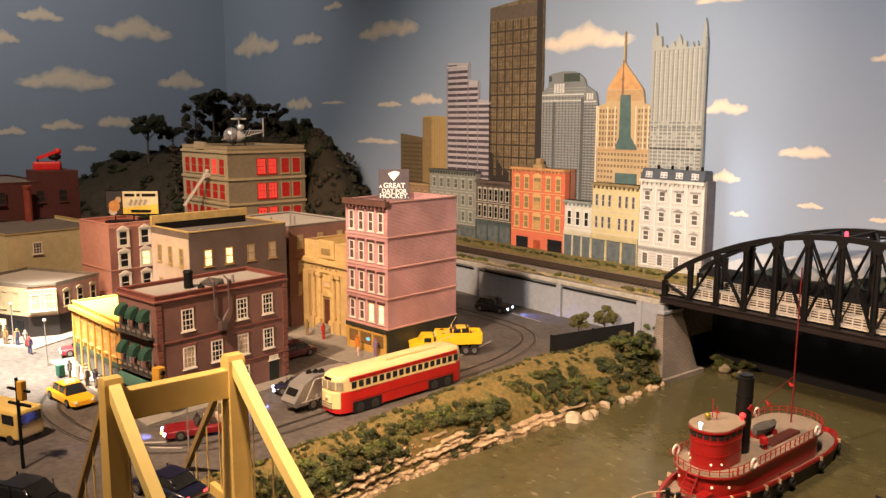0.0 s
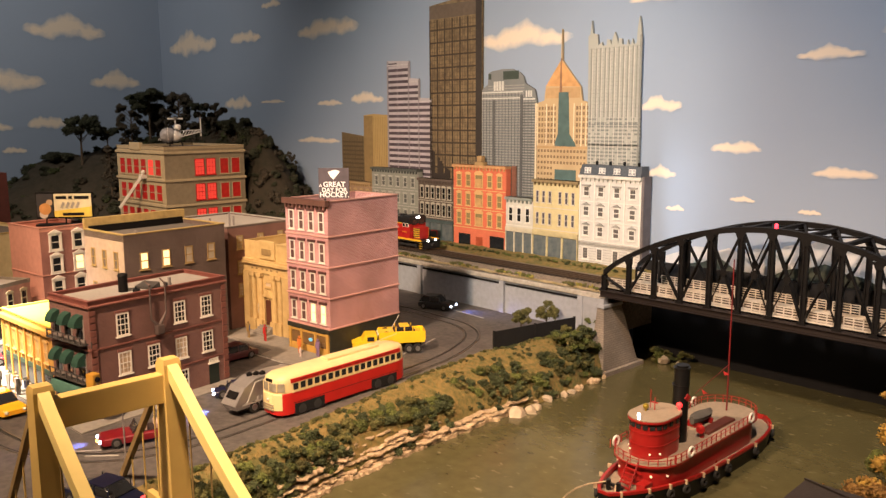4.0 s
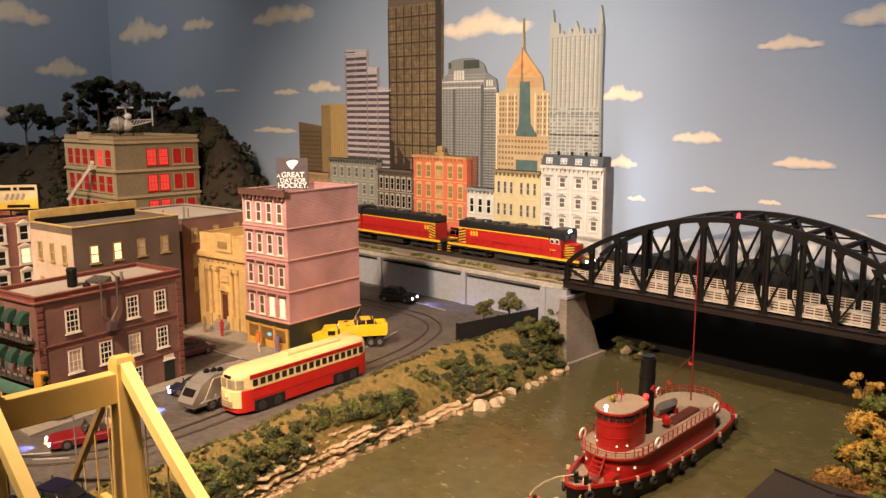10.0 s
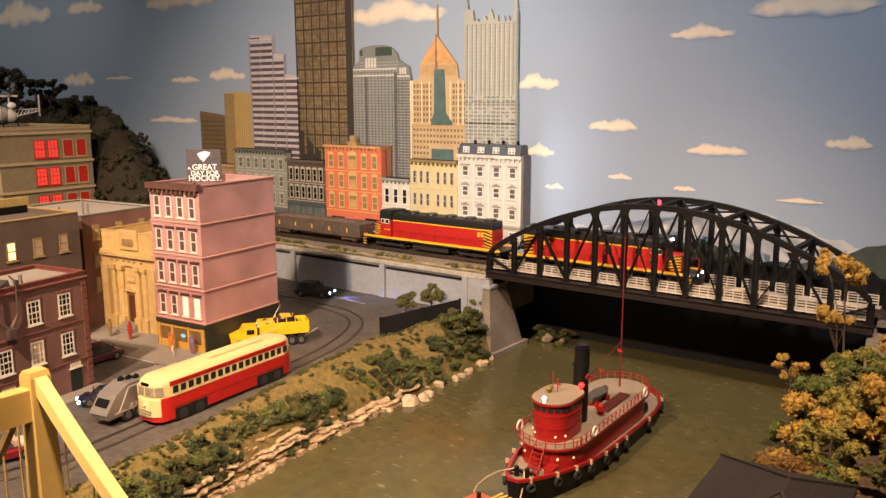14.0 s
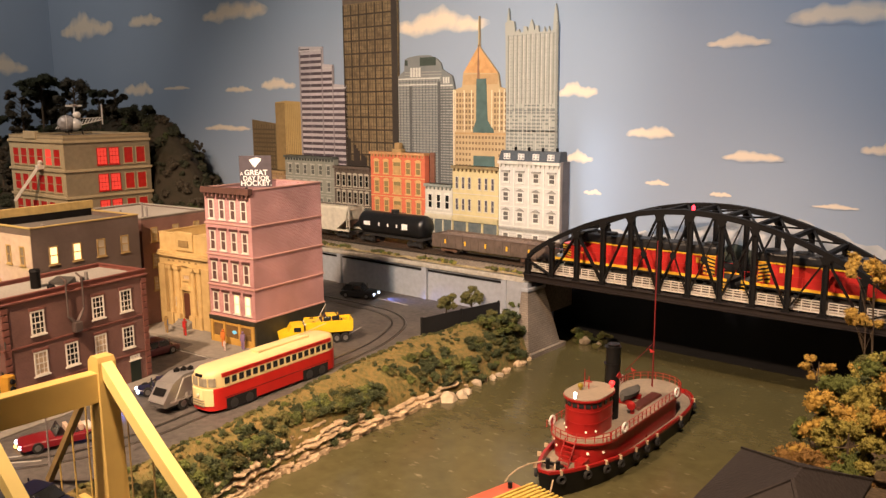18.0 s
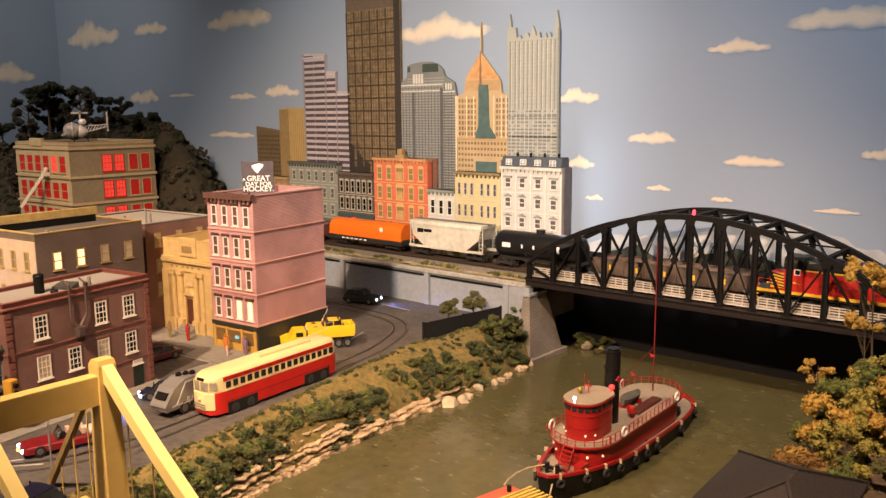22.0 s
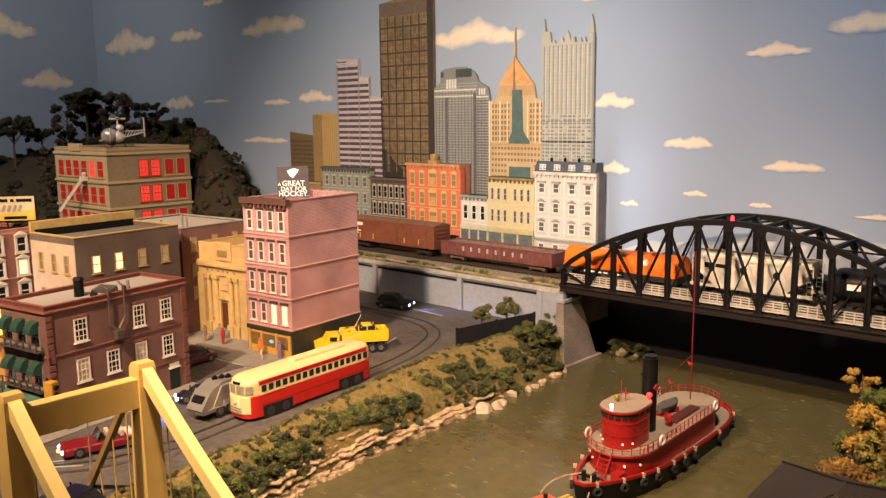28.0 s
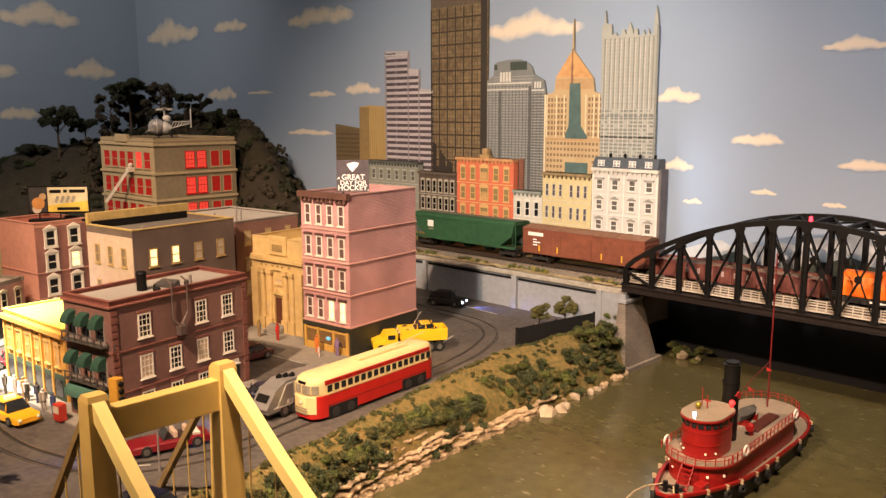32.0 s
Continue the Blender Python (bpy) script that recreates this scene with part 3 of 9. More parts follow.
track = thing("railway_track", pose(0, TRACK_Y, DECK), "three-rail model railway track on dark ties", "track", kind="structure")
for yy in (-0.0159, 0.0, 0.0159):
    bm = bmesh.new()
    box(bm, LEFT_X - 1.9, RIGHT_X, yy - 0.0009, yy + 0.0009, 0.0045, 0.008)
    box(bm, LEFT_X - 1.9, RIGHT_X, yy - 0.002, yy + 0.002, 0.003, 0.0045)
    part("rail", bm, M_RAILDK, track)
tie_me = meshed("tie", (lambda b: (box(b, -0.0025, 0.0025, -0.024, 0.024, 0, 0.0032), b)[1])(bmesh.new()), M_TIE)
x = -2.05
while x < -0.16:
    o = new("tie", tie_me)
    o.parent, o.location = track, (x, 0, 0)
    x += 0.0115
RAILTOP = DECK + 0.008

# ---- truss bridge ----
BX0, BX1, BYN, BYF, BZ = -0.956, -0.252, 1.376, 1.500, 0.092


def chord_z(x):
    s = (x - BX0) / (BX1 - BX0)
    return BZ + 0.048 + 0.121 * math.sin(math.pi * min(1, max(0, s))) ** 0.80


bridge = thing("truss_bridge", pose(0, 0, 0), "black steel railway bridge with curved top chords", "bridge")
NP = 12
PX = [BX0 + (BX1 - BX0) * i / NP for i in range(NP + 1)]
for yy, nm in ((BYN, "near"), (BYF, "far")):
    bm = bmesh.new()
    sub = 40
    pts = [(BX0 + (BX1 - BX0) * i / sub) for i in range(sub + 1)]
    loft(bm, [[(a, yy - 0.0055, chord_z(a) - 0.005), (a, yy + 0.0055, chord_z(a) - 0.005), (a, yy + 0.0055, chord_z(a) + 0.005), (a, yy - 0.0055, chord_z(a) + 0.005)] for a in pts])
    part("top_chord", bm, M_BLACK, bridge)
    bm = bmesh.new()
    box(bm, BX0 - 0.006, BX1 + 0.006, yy - 0.006, yy + 0.006, BZ - 0.001, BZ + 0.010, 0.0008)
    box(bm, BX0 - 0.006, BX1 + 0.006, yy - 0.010, yy + 0.010, BZ + 0.010, BZ + 0.0115)
    box(bm, BX0 - 0.006, BX1 + 0.006, yy - 0.009, yy + 0.009, BZ - 0.0025, BZ - 0.001)
    part("bottom_chord", bm, mat("rusty_black_steel", (0.013, 0.008, 0.007), 0.6, 0.1, scale=180), bridge)
    for i, x in enumerate(PX):
        bm = bmesh.new()
        w = 0.008 if i in (0, NP) else 0.0065
        for sx in (-w / 2, w / 2):
            box(bm, x + sx - 0.0012, x + sx + 0.0012, yy - 0.004, yy + 0.004, BZ + 0.011, chord_z(x) - 0.004)
        box(bm, x - w / 2, x + w / 2, yy - 0.0012, yy + 0.0012, BZ + 0.011, chord_z(x) - 0.004)
        part("upright", bm, M_BLACK, bridge)
        bm = bmesh.new()
        board(bm, [(x - 0.010, BZ + 0.010), (x + 0.010, BZ + 0.010), (x + 0.004, BZ + 0.018), (x - 0.004, BZ + 0.018)], yy - 0.0052, yy - 0.0042)
        part("gusset", bm, M_BLACK, bridge)
        zt = chord_z(x)
        bm = bmesh.new()
        if 0 < i < NP:
            board(bm, [(x - 0.0045, zt - 0.017), (x + 0.0045, zt - 0.017), (x + 0.011, zt - 0.004), (x - 0.011, zt - 0.004)], yy - 0.0052, yy - 0.0042)
            part("gusset", bm, M_BLACK, bridge)
    for i in range(NP):
        a, b = PX[i], PX[i + 1]
        bm = bmesh.new()
        if i % 2 == 0:
            p, q = (a, yy, chord_z(a) - 0.008), (b, yy, BZ + 0.014)
        else:
            p, q = (b, yy, chord_z(b) - 0.008), (a, yy, BZ + 0.014)
        for s in (-0.003, 0.003):
            bar(bm, (p[0], p[1] + s, p[2]), (q[0], q[1] + s, q[2]), 0.0036, 0.002)
        part("diagonal", bm, M_BLACK, bridge)
        if 4 <= i < NP - 4:
            bm = bmesh.new()
            p, q = (p[0], p[1], BZ + 0.014), (q[0], q[1], chord_z(q[0]) - 0.008)
            bar(bm, p, q, 0.0028, 0.0018)
            part("counter_brace", bm, M_BLACK, bridge)
            bm = bmesh.new()
            xm, zm = (a + b) / 2, (BZ + 0.014 + (chord_z(a) + chord_z(b)) / 2 - 0.008) / 2
            board(bm, [(xm - 0.006, zm - 0.003), (xm, zm - 0.009), (xm + 0.006, zm - 0.003), (xm + 0.006, zm + 0.003), (xm, zm + 0.009), (xm - 0.006, zm + 0.003)], yy - 0.0046, yy - 0.0036)
            part("gusset", bm, M_BLACK, bridge)
for i in range(2, NP - 1):
    x, z = PX[i], chord_z(PX[i])
    bm = bmesh.new()
    box(bm, x - 0.004, x + 0.004, BYN + 0.004, BYF - 0.004, z - 0.004, z + 0.003)
    part("portal_strut", bm, M_BLACK, bridge)
    if i < NP - 2:
        x2, z2 = PX[i + 1], chord_z(PX[i + 1])
        bm = bmesh.new()
        bar(bm, (x, BYN, z), (x2, BYF, z2), 0.004, 0.003)
        bar(bm, (x, BYF, z), (x2, BYN, z2), 0.004, 0.003)
        part("lateral_brace", bm, M_BLACK, bridge)
for i in range(41):
    x = BX0 + (BX1 - BX0) * i / 40
    shared("floorbeam", "floor_beam", lambda bm: box(bm, -0.002, 0.002, BYN + 0.006, BYF - 0.006, BZ + 0.004, BZ + 0.014), M_BLACK, bridge, pose(x, 0, 0))
boxpart("stringer", (BX0, BX1, TRACK_Y - 0.03, TRACK_Y - 0.024, BZ + 0.014, DECK), M_BLACK, bridge)
boxpart("stringer", (BX0, BX1, TRACK_Y + 0.024, TRACK_Y + 0.03, BZ + 0.014, DECK), M_BLACK, bridge)
# added plate that keeps light from passing through the open bridge floor
boxpart("floor_plate", (BX0, BX1, BYN + 0.0065, BYF - 0.0065, BZ + 0.0005, BZ + 0.0025), M_BLACK, bridge)
# pale walkway boards and handrails beside the track
M_WALK = mat("walkway_planks", (0.55, 0.50, 0.42), 0.8, scale=120, var=0.15)
for ya, yb in ((BYN + 0.008, TRACK_Y - 0.032), (TRACK_Y + 0.032, BYF - 0.008)):
    bm = bmesh.new()
    for k in range(4):
        y0 = ya + (yb - ya) * k / 4
        box(bm, BX0, BX1, y0 + 0.0008, y0 + (yb - ya) / 4 - 0.0008, BZ + 0.015, BZ + 0.0175)
    part("walkway", bm, M_WALK, bridge, "pale plank walkway")
for yy in (BYN + 0.010, BYF - 0.010):
    for k in range(NP):
        a, b = PX[k] + 0.006, PX[k + 1] - 0.006
        bm = bmesh.new()
        for z in (0.0215, 0.0262, 0.0308, 0.0350):
            box(bm, a, b, yy - 0.0006, yy + 0.0006, BZ + z - 0.0009, BZ + z + 0.0009)
        for q in range(4):
            x = a + (b - a) * q / 3
            box(bm, x - 0.0009, x + 0.0009, yy - 0.0009, yy + 0.0009, BZ + 0.0175, BZ + 0.0355)
        part("handrail", bm, M_WALK, bridge, "pale wooden handrail")
bm = bmesh.new()
cyl(bm, (-0.6, BYN, chord_z(-0.6) + 0.004), (-0.6, BYN, chord_z(-0.6) + 0.010), 0.003)
ball(bm, (-0.6, BYN, chord_z(-0.6) + 0.011), 0.0030)
part("beacon", bm, glow("red_beacon", (1.0, 0.03, 0.05), 5.0), bridge, "glowing red beacon lamp")

pier = thing("bridge_pier", pose(-0.955, 1.40, 0), "grey cut-stone bridge pier standing in the water", "pier")
bm = bmesh.new()
loft(bm, [[(-0.020, -0.050, WATER - 0.02), (0.021, -0.050, WATER - 0.02), (0.024, 0.085, WATER - 0.02), (-0.020, 0.085, WATER - 0.02)],
          [(-0.009, -0.036, 0.066), (0.007, -0.036, 0.066), (0.008, 0.026, 0.066), (-0.009, 0.026, 0.066)]])
part("shaft", bm, M_STONE, pier)
boxpart("footing", (-0.023, 0.027, -0.055, 0.090, WATER - 0.02, WATER + 0.010), M_STONE, pier, bev=0.002)
boxpart("cap", (-0.011, 0.010, -0.039, 0.030, 0.066, 0.073), M_CONC, pier, bev=0.0015)
boxpart("bearing", (-0.008, 0.005, -0.034, -0.018, 0.073, 0.0845), M_CONC, pier, "pale concrete bearing block")
pier2 = thing("bridge_pier", pose(-0.24, 1.44, 0), "stone abutment half hidden by autumn trees", "pier")
boxpart("shaft", (-0.012, 0.04, -0.085, 0.10, WATER - 0.02, 0.084), M_STONE, pier2)
# ground carrying the track past the bridge
bm = bmesh.new()
box(bm, -0.20, RIGHT_X, 1.36, 1.585, WATER, DECK - 0.008)
tagged(part("east_embankment", bm, M_EARTH), "earth embankment beyond the bridge", "embankment", kind="structure")

# ---- row of printed house fronts along the back wall ----
FY = 1.565


def facade(name, x0, x1, z0, z1, colour, label, cols, rows, style, frame_col, pane, ground=None, depth=0.018, cornice=None, inset=0.06, win_w=0.5, win_h=0.62, low=0.2, y=FY, gap=(), at=()):
    W, H = x1 - x0, z1 - z0
    t = thing(name, pose(x0, y, z0), label, "house front", "house fronts along the wall")
    wm = mat(name + "_wall", colour, 0.8, scale=90, var=0.08, big=12)
    fm = mat(name + "_trim", frame_col, 0.7, scale=90, var=0.06)
    boxpart("wall", (0, W, 0, depth, 0, H), wm, t)
    cm = fm if cornice is None else mat(name + "_cornice", cornice, 0.7, scale=90)
    bm = bmesh.new()
    box(bm, -0.001, W + 0.001, -0.006, depth, H - 0.007, H)
    for i in range(int(W / 0.012)):
        x = 0.006 + i * (W - 0.012) / max(1, int(W / 0.012) - 1)
        box(bm, x - 0.0018, x + 0.0018, -0.004, 0, H - 0.014, H - 0.007)
    part("cornice", bm, cm, t)
    body = H * (1 - low) - 0.016
    fh = body / rows
    cw = (W * (1 - inset)) / cols
    for r in range(rows):
        zb = H * low + r * fh
        boxpart("string_course", (0, W, -0.0018, 0, zb, zb + 0.002), fm, t)
        for c in range(cols):
            if c in gap:
                continue
            u = W * at[c][0] if at else W * inset / 2 + cw * (c + 0.5)
            window(t, pose(u, 0, zb + fh * (0.95 - win_h) * 0.6), W * at[c][1] if at else cw * win_w, fh * win_h, fm, pane, style)
    if ground:
        n, gm, gp = ground
        gw = W / n
        for i in range(n):
            shared(("shop", name, n), "shopfront", lambda bm: (box(bm, -gw * 0.43, gw * 0.43, -0.0012, 0, 0.004, H * low * 0.78)), gp, t, pose(gw * (i + 0.5), 0, 0))
        for i in range(n + 1):
            boxpart("pilaster", (max(0, gw * i - gw * 0.06), min(W, gw * i + gw * 0.06), -0.003, 0, 0, H * low * 0.82), gm, t)
        boxpart("fascia_band", (0, W, -0.004, 0, H * low * 0.80, H * low * 0.95), gm, t)
    return t


G1 = mat("shop_glass", (0.07, 0.095, 0.105), 0.2, scale=60, var=0.3, col2=(0.16, 0.17, 0.165), big=40)
BROWNGL = mat("brown_glass", (0.13, 0.10, 0.06), 0.3, scale=40)
facade("tan_house", -2.10, -1.968, 0.12, 0.262, (0.30, 0.20, 0.12), "narrow tan brick house front", 4, 2, "arch", (0.38, 0.26, 0.13), BROWNGL)
facade("grey_house", -1.965, -1.750, 0.112, 0.311, (0.26, 0.265, 0.23), "grey-green stone house front with a dark cornice", 6, 3, "tall", (0.40, 0.40, 0.35), mat("grey_sash", (0.10, 0.105, 0.095), 0.3), (3, mat("grey_iron", (0.16, 0.17, 0.15)), G1), cornice=(0.10, 0.11, 0.10))
facade("iron_house", -1.749, -1.603, 0.112, 0.288, (0.10, 0.075, 0.06), "dark iron house front with pale arched windows", 6, 2, "arch", (0.42, 0.38, 0.31), M_GLASS, (3, mat("teal_iron", (0.07, 0.10, 0.10)), G1), cornice=(0.13, 0.10, 0.08), low=0.36, win_w=0.62, win_h=0.70)
o = facade("orange_house", -1.602, -1.406, 0.106, 0.333, (0.66, 0.17, 0.09), "bright orange brick house front", 5, 3, "arch", (0.66, 0.42, 0.18), mat("tan_blind", (0.27, 0.21, 0.09), 0.5), cornice=(0.62, 0.33, 0.15), low=0.24, win_h=0.66, at=((0.115, 0.095), (0.295, 0.095), (0.5, 0.15), (0.705, 0.095), (0.885, 0.095)))
for r in range(3):
    boxpart("pale_sash", (0.087, 0.109, -0.0022, -0.0005, 0.063 + r * 0.0521, 0.086 + r * 0.0521), mat("pale_orange_sash", (0.62, 0.38, 0.16), 0.6), o, "pale orange centre sash")
boxpart("dark_shopfront", (0.022, 0.066, -0.002, 0, 0.006, 0.038), M_GLASS, o)
boxpart("dark_shopfront", (0.140, 0.190, -0.002, 0, 0.004, 0.040), M_GLASS, o)
boxpart("door", (0.088, 0.112, -0.002, 0, 0, 0.033), mat("orange_door", (0.42, 0.08, 0.03)), o)
bm = bmesh.new()
box(bm, 0.085, 0.117, -0.004, 0.012, 0.223, 0.236, 0.001)
box(bm, 0.092, 0.110, -0.004, 0.012, 0.236, 0.252, 0.003)
part("roof_ornament", bm, mat("ornament_stone", (0.45, 0.30, 0.14)), o, "tan stone roof ornament")
boxpart("side_wall", (0.197, 0.212, 0.02, 0.034, 0.10, 0.228), mat("brown_side", (0.20, 0.09, 0.06)), o)
facade("small_white_house", -1.405, -1.314, 0.108, 0.256, (0.60, 0.58, 0.52), "small white house front with arched windows", 3, 1, "arch", (0.70, 0.67, 0.60), M_GLASS, (3, mat("cream_iron", (0.66, 0.60, 0.45)), G1), low=0.50, cornice=(0.30, 0.33, 0.30), win_w=0.55, win_h=0.66)
facade("yellow_house", -1.313, -1.170, 0.108, 0.306, (0.60, 0.51, 0.28), "pale yellow house front with blue shop windows", 6, 2, "sash", (0.58, 0.53, 0.42), mat("violet_glass", (0.09, 0.085, 0.11), 0.3), (3, mat("yellow_iron", (0.58, 0.49, 0.27)), G1), low=0.37, cornice=(0.27, 0.20, 0.10), win_h=0.56, at=((0.10, 0.07), (0.24, 0.07), (0.38, 0.07), (0.60, 0.07), (0.74, 0.07), (0.88, 0.07)))
o = facade("white_mansion", -1.1685, -0.9965, 0.112, 0.324, (0.57, 0.555, 0.52), "cream-white mansion front with a slate mansard", 4, 3, "sash", (0.70, 0.68, 0.62), mat("grey_pane", (0.13, 0.12, 0.11), 0.3), low=0.26, win_h=0.52, depth=0.028, cornice=(0.66, 0.64, 0.58), at=((0.12, 0.105), (0.36, 0.105), (0.62, 0.105), (0.87, 0.105)))
boxpart("ground_rustication", (0, 0.172, -0.0022, 0, 0.046, 0.052), mat("mansion_shade_grey", (0.34, 0.33, 0.30)), o)
for k in range(7):
    boxpart("rustic_joint", (0, 0.172, -0.0006, 0, 0.006 + k * 0.0062, 0.0068 + k * 0.0062), mat("mansion_shade_grey", (0.34, 0.33, 0.30)), o)
for i in range(4):
    window(o, pose((0.0206, 0.0619, 0.1066, 0.1496)[i], 0, 0.010), 0.018, 0.030, mat("white_mansion_trim", (0.72, 0.70, 0.64)), mat("grey_pane", (0.13, 0.12, 0.11)), "plain")
for r in range(3):
    for c in range(4):
        bm = bmesh.new()
        zb = 0.0935 + r * 0.0470
        xc = (0.0206, 0.0619, 0.1066, 0.1496)[c]
        if r < 2:
            board(bm, [(xc - 0.0125, zb), (xc + 0.0125, zb), (xc, zb + 0.0065)], -0.0035, 0)
        else:
            box(bm, xc - 0.012, xc + 0.012, -0.004, 0, zb - 0.002, zb + 0.002)
        part("pediment", bm, mat("mansion_shade_grey", (0.34, 0.33, 0.30)), o)
for i in range(5):
    boxpart("pier_strip", (0.0005 + i * 0.0418, 0.0042 + i * 0.0418, -0.0014, 0, 0.058, 0.196), mat("white_mansion_trim", (0.72, 0.70, 0.64)), o)
bm = bmesh.new()
loft(bm, [[(0.001, -0.004, 0.2125), (0.171, -0.004, 0.2125), (0.171, 0.03, 0.2125), (0.001, 0.03, 0.2125)], [(0.003, 0.004, 0.236), (0.169, 0.004, 0.236), (0.169, 0.03, 0.236), (0.003, 0.03, 0.236)]])
part("mansard", bm, mat("slate", (0.075, 0.09, 0.11), 0.6, scale=200), o, "dark slate mansard roof")
for i in range(4):
    for d in (-0.0045, 0.0045):
        window(o, pose(0.024 + 0.041 * i + d, -0.001, 0.2170), 0.0085, 0.013, mat("bright_dormer", (0.85, 0.84, 0.80)), mat("pale_pane", (0.45, 0.46, 0.46), 0.3), "sash", "dormer")
    bm = bmesh.new()
    box(bm, 0.040 + 0.0385 * i, 0.0435 + 0.0385 * i, 0.006, 0.012, 0.2275, 0.2450)
    box(bm, 0.0435 + 0.0385 * i, 0.0525 + 0.0385 * i, 0.006, 0.012, 0.2275, 0.2320)
    part("chimney", bm, M_BLACK, o, "black angled chimney")
# end wall's shade is put into its colour, far darker than the front
boxpart("side_wall", (0.1725, 0.178, 0.0, 0.03, 0.0, 0.214), mat("shaded_side", (0.16, 0.14, 0.14)), o, "dark side wall")

# ---- printed skyline boards behind the houses ----
TY = 1.590


def tower(name, outline, colour, label, colour2=None, scale=30):
    t = thing(name, pose(0, TY, 0), label, "skyline board", "skyline boards")
    bm = bmesh.new()
    board(bm, outline, 0, 0.006)
    part("board", bm, mat(name + "_print", colour, 0.7, scale=scale, var=0.1, col2=colour2, big=6), t)
    return t


def strips(t, name, quads, colour, d=0.0006):
    """Printed bands: a joined set of very thin raised strips."""
    bm = bmesh.new()
    for x0, x1, z0, z1 in quads:
        box(bm, x0, x1, -d, 0, z0, z1)
    return tagged(part(name, bm, mat(name + "_" + t.name.split(".")[0], colour, 0.7, scale=80, var=0.12), t), kind="stuff")


B0 = 0.2
t = tower("brown_tower", [(-2.15, B0), (-2.033, B0), (-2.033, 0.403), (-2.15, 0.415)], (0.16, 0.115, 0.06), "low brown office tower print")
strips(t, "window_band", [(-2.145, -2.037, z, z + 0.005) for z in np.arange(0.22, 0.395, 0.0135)] + [(x, x + 0.002, B0, 0.40) for x in np.arange(-2.142, -2.04, 0.0125)], (0.095, 0.068, 0.036))
t = tower("tan_tower", [(-2.033, B0), (-1.912, B0), (-1.912, 0.468), (-1.985, 0.472), (-2.033, 0.468)], (0.42, 0.29, 0.12), "plain tan office tower print", (0.35, 0.24, 0.09))
strips(t, "rib", [(x, x + 0.0022, B0, 0.462) for x in np.arange(-1.984, -1.915, 0.0085)], (0.34, 0.235, 0.095))
# shaded_flank strips here and below: the side's shade drawn as darker print
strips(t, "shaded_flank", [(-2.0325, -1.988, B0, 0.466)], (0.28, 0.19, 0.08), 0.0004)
t = tower("striped_tower", [(-1.915, B0), (-1.716, B0), (-1.716, 0.513), (-1.772, 0.517), (-1.772, 0.571), (-1.815, 0.574), (-1.815, 0.623), (-1.915, 0.628)], (0.47, 0.43, 0.45), "stepped tower print with dark and pale stripes")
q = []
for k, z in enumerate(np.arange(0.208, 0.622, 0.0168)):
    for x0, x1, top in ((-1.914, -1.868, 0.622), (-1.866, -1.818, 0.617), (-1.814, -1.775, 0.566), (-1.770, -1.718, 0.508)):
        if z + 0.008 < top and not (x0 > -1.83 and z > top - 0.004):
            q.append((x0, x1, z, z + 0.0085))
strips(t, "window_band", q, (0.085, 0.066, 0.082))
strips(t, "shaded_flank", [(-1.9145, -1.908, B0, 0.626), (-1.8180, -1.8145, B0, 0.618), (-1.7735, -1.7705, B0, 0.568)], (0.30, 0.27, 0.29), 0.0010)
strips(t, "crown_band", [(-1.913, -1.817, 0.612, 0.616), (-1.813, -1.774, 0.562, 0.5655), (-1.770, -1.718, 0.504, 0.508)], (0.54, 0.50, 0.51), 0.0011)
t = tower("dark_tower", [(-1.724, B0), (-1.518, B0), (-1.518, 0.778), (-1.600, 0.780), (-1.724, 0.768)], (0.24, 0.175, 0.095), "tall dark bronze skyscraper print", (0.065, 0.048, 0.030), 60)
q = [(x, x + 0.0042, B0, 0.728) for x in np.arange(-1.724, -1.545, 0.0302)] + [(-1.722, -1.541, z, z + 0.0044) for z in np.arange(0.215, 0.735, 0.0345)]
strips(t, "mullion", q, (0.050, 0.036, 0.024), 0.0009)
q = [(x, x + 0.0010, B0, 0.728) for x in np.arange(-1.7140, -1.545, 0.0101)] + [(-1.722, -1.541, z, z + 0.0012) for z in np.arange(0.2265, 0.73, 0.0115)]
strips(t, "glazing_bar", q, (0.11, 0.082, 0.050))
strips(t, "crown_band", [(-1.723, -1.541, 0.731, 0.767)], (0.13, 0.10, 0.075), 0.001)
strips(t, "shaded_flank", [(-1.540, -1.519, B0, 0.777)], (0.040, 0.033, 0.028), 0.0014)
rr = random.Random(2)
strips(t, "reflection", [(-1.718 + k * 0.007, -1.711 + k * 0.007, B0, 0.335 + rr.uniform(-0.03, 0.035) - k * 0.003) for k in range(11)], (0.035, 0.027, 0.022), 0.0012)
t = tower("grey_tower", [(-1.519, B0), (-1.325, B0), (-1.327, 0.498), (-1.334, 0.528), (-1.366, 0.545), (-1.372, 0.562), (-1.384, 0.572), (-1.41, 0.582), (-1.445, 0.583), (-1.480, 0.579), (-1.494, 0.574), (-1.496, 0.545), (-1.518, 0.532)], (0.195, 0.205, 0.205), "grey glass office tower print", (0.150, 0.165, 0.168), 20)
strips(t, "window_band", [(-1.517 if z < 0.525 else -1.494, -1.330 if z < 0.50 else -1.368, z, z + 0.0026) for z in np.arange(0.21, 0.545, 0.0070)], (0.30, 0.30, 0.285))
strips(t, "rib", [(x, x + 0.0013, B0, 0.522) for x in np.arange(-1.512, -1.335, 0.0112)], (0.115, 0.125, 0.125), 0.0009)
strips(t, "dark_corner", [(-1.478, -1.470, B0, 0.505), (-1.381, -1.372, B0, 0.515)], (0.095, 0.10, 0.10), 0.0012)
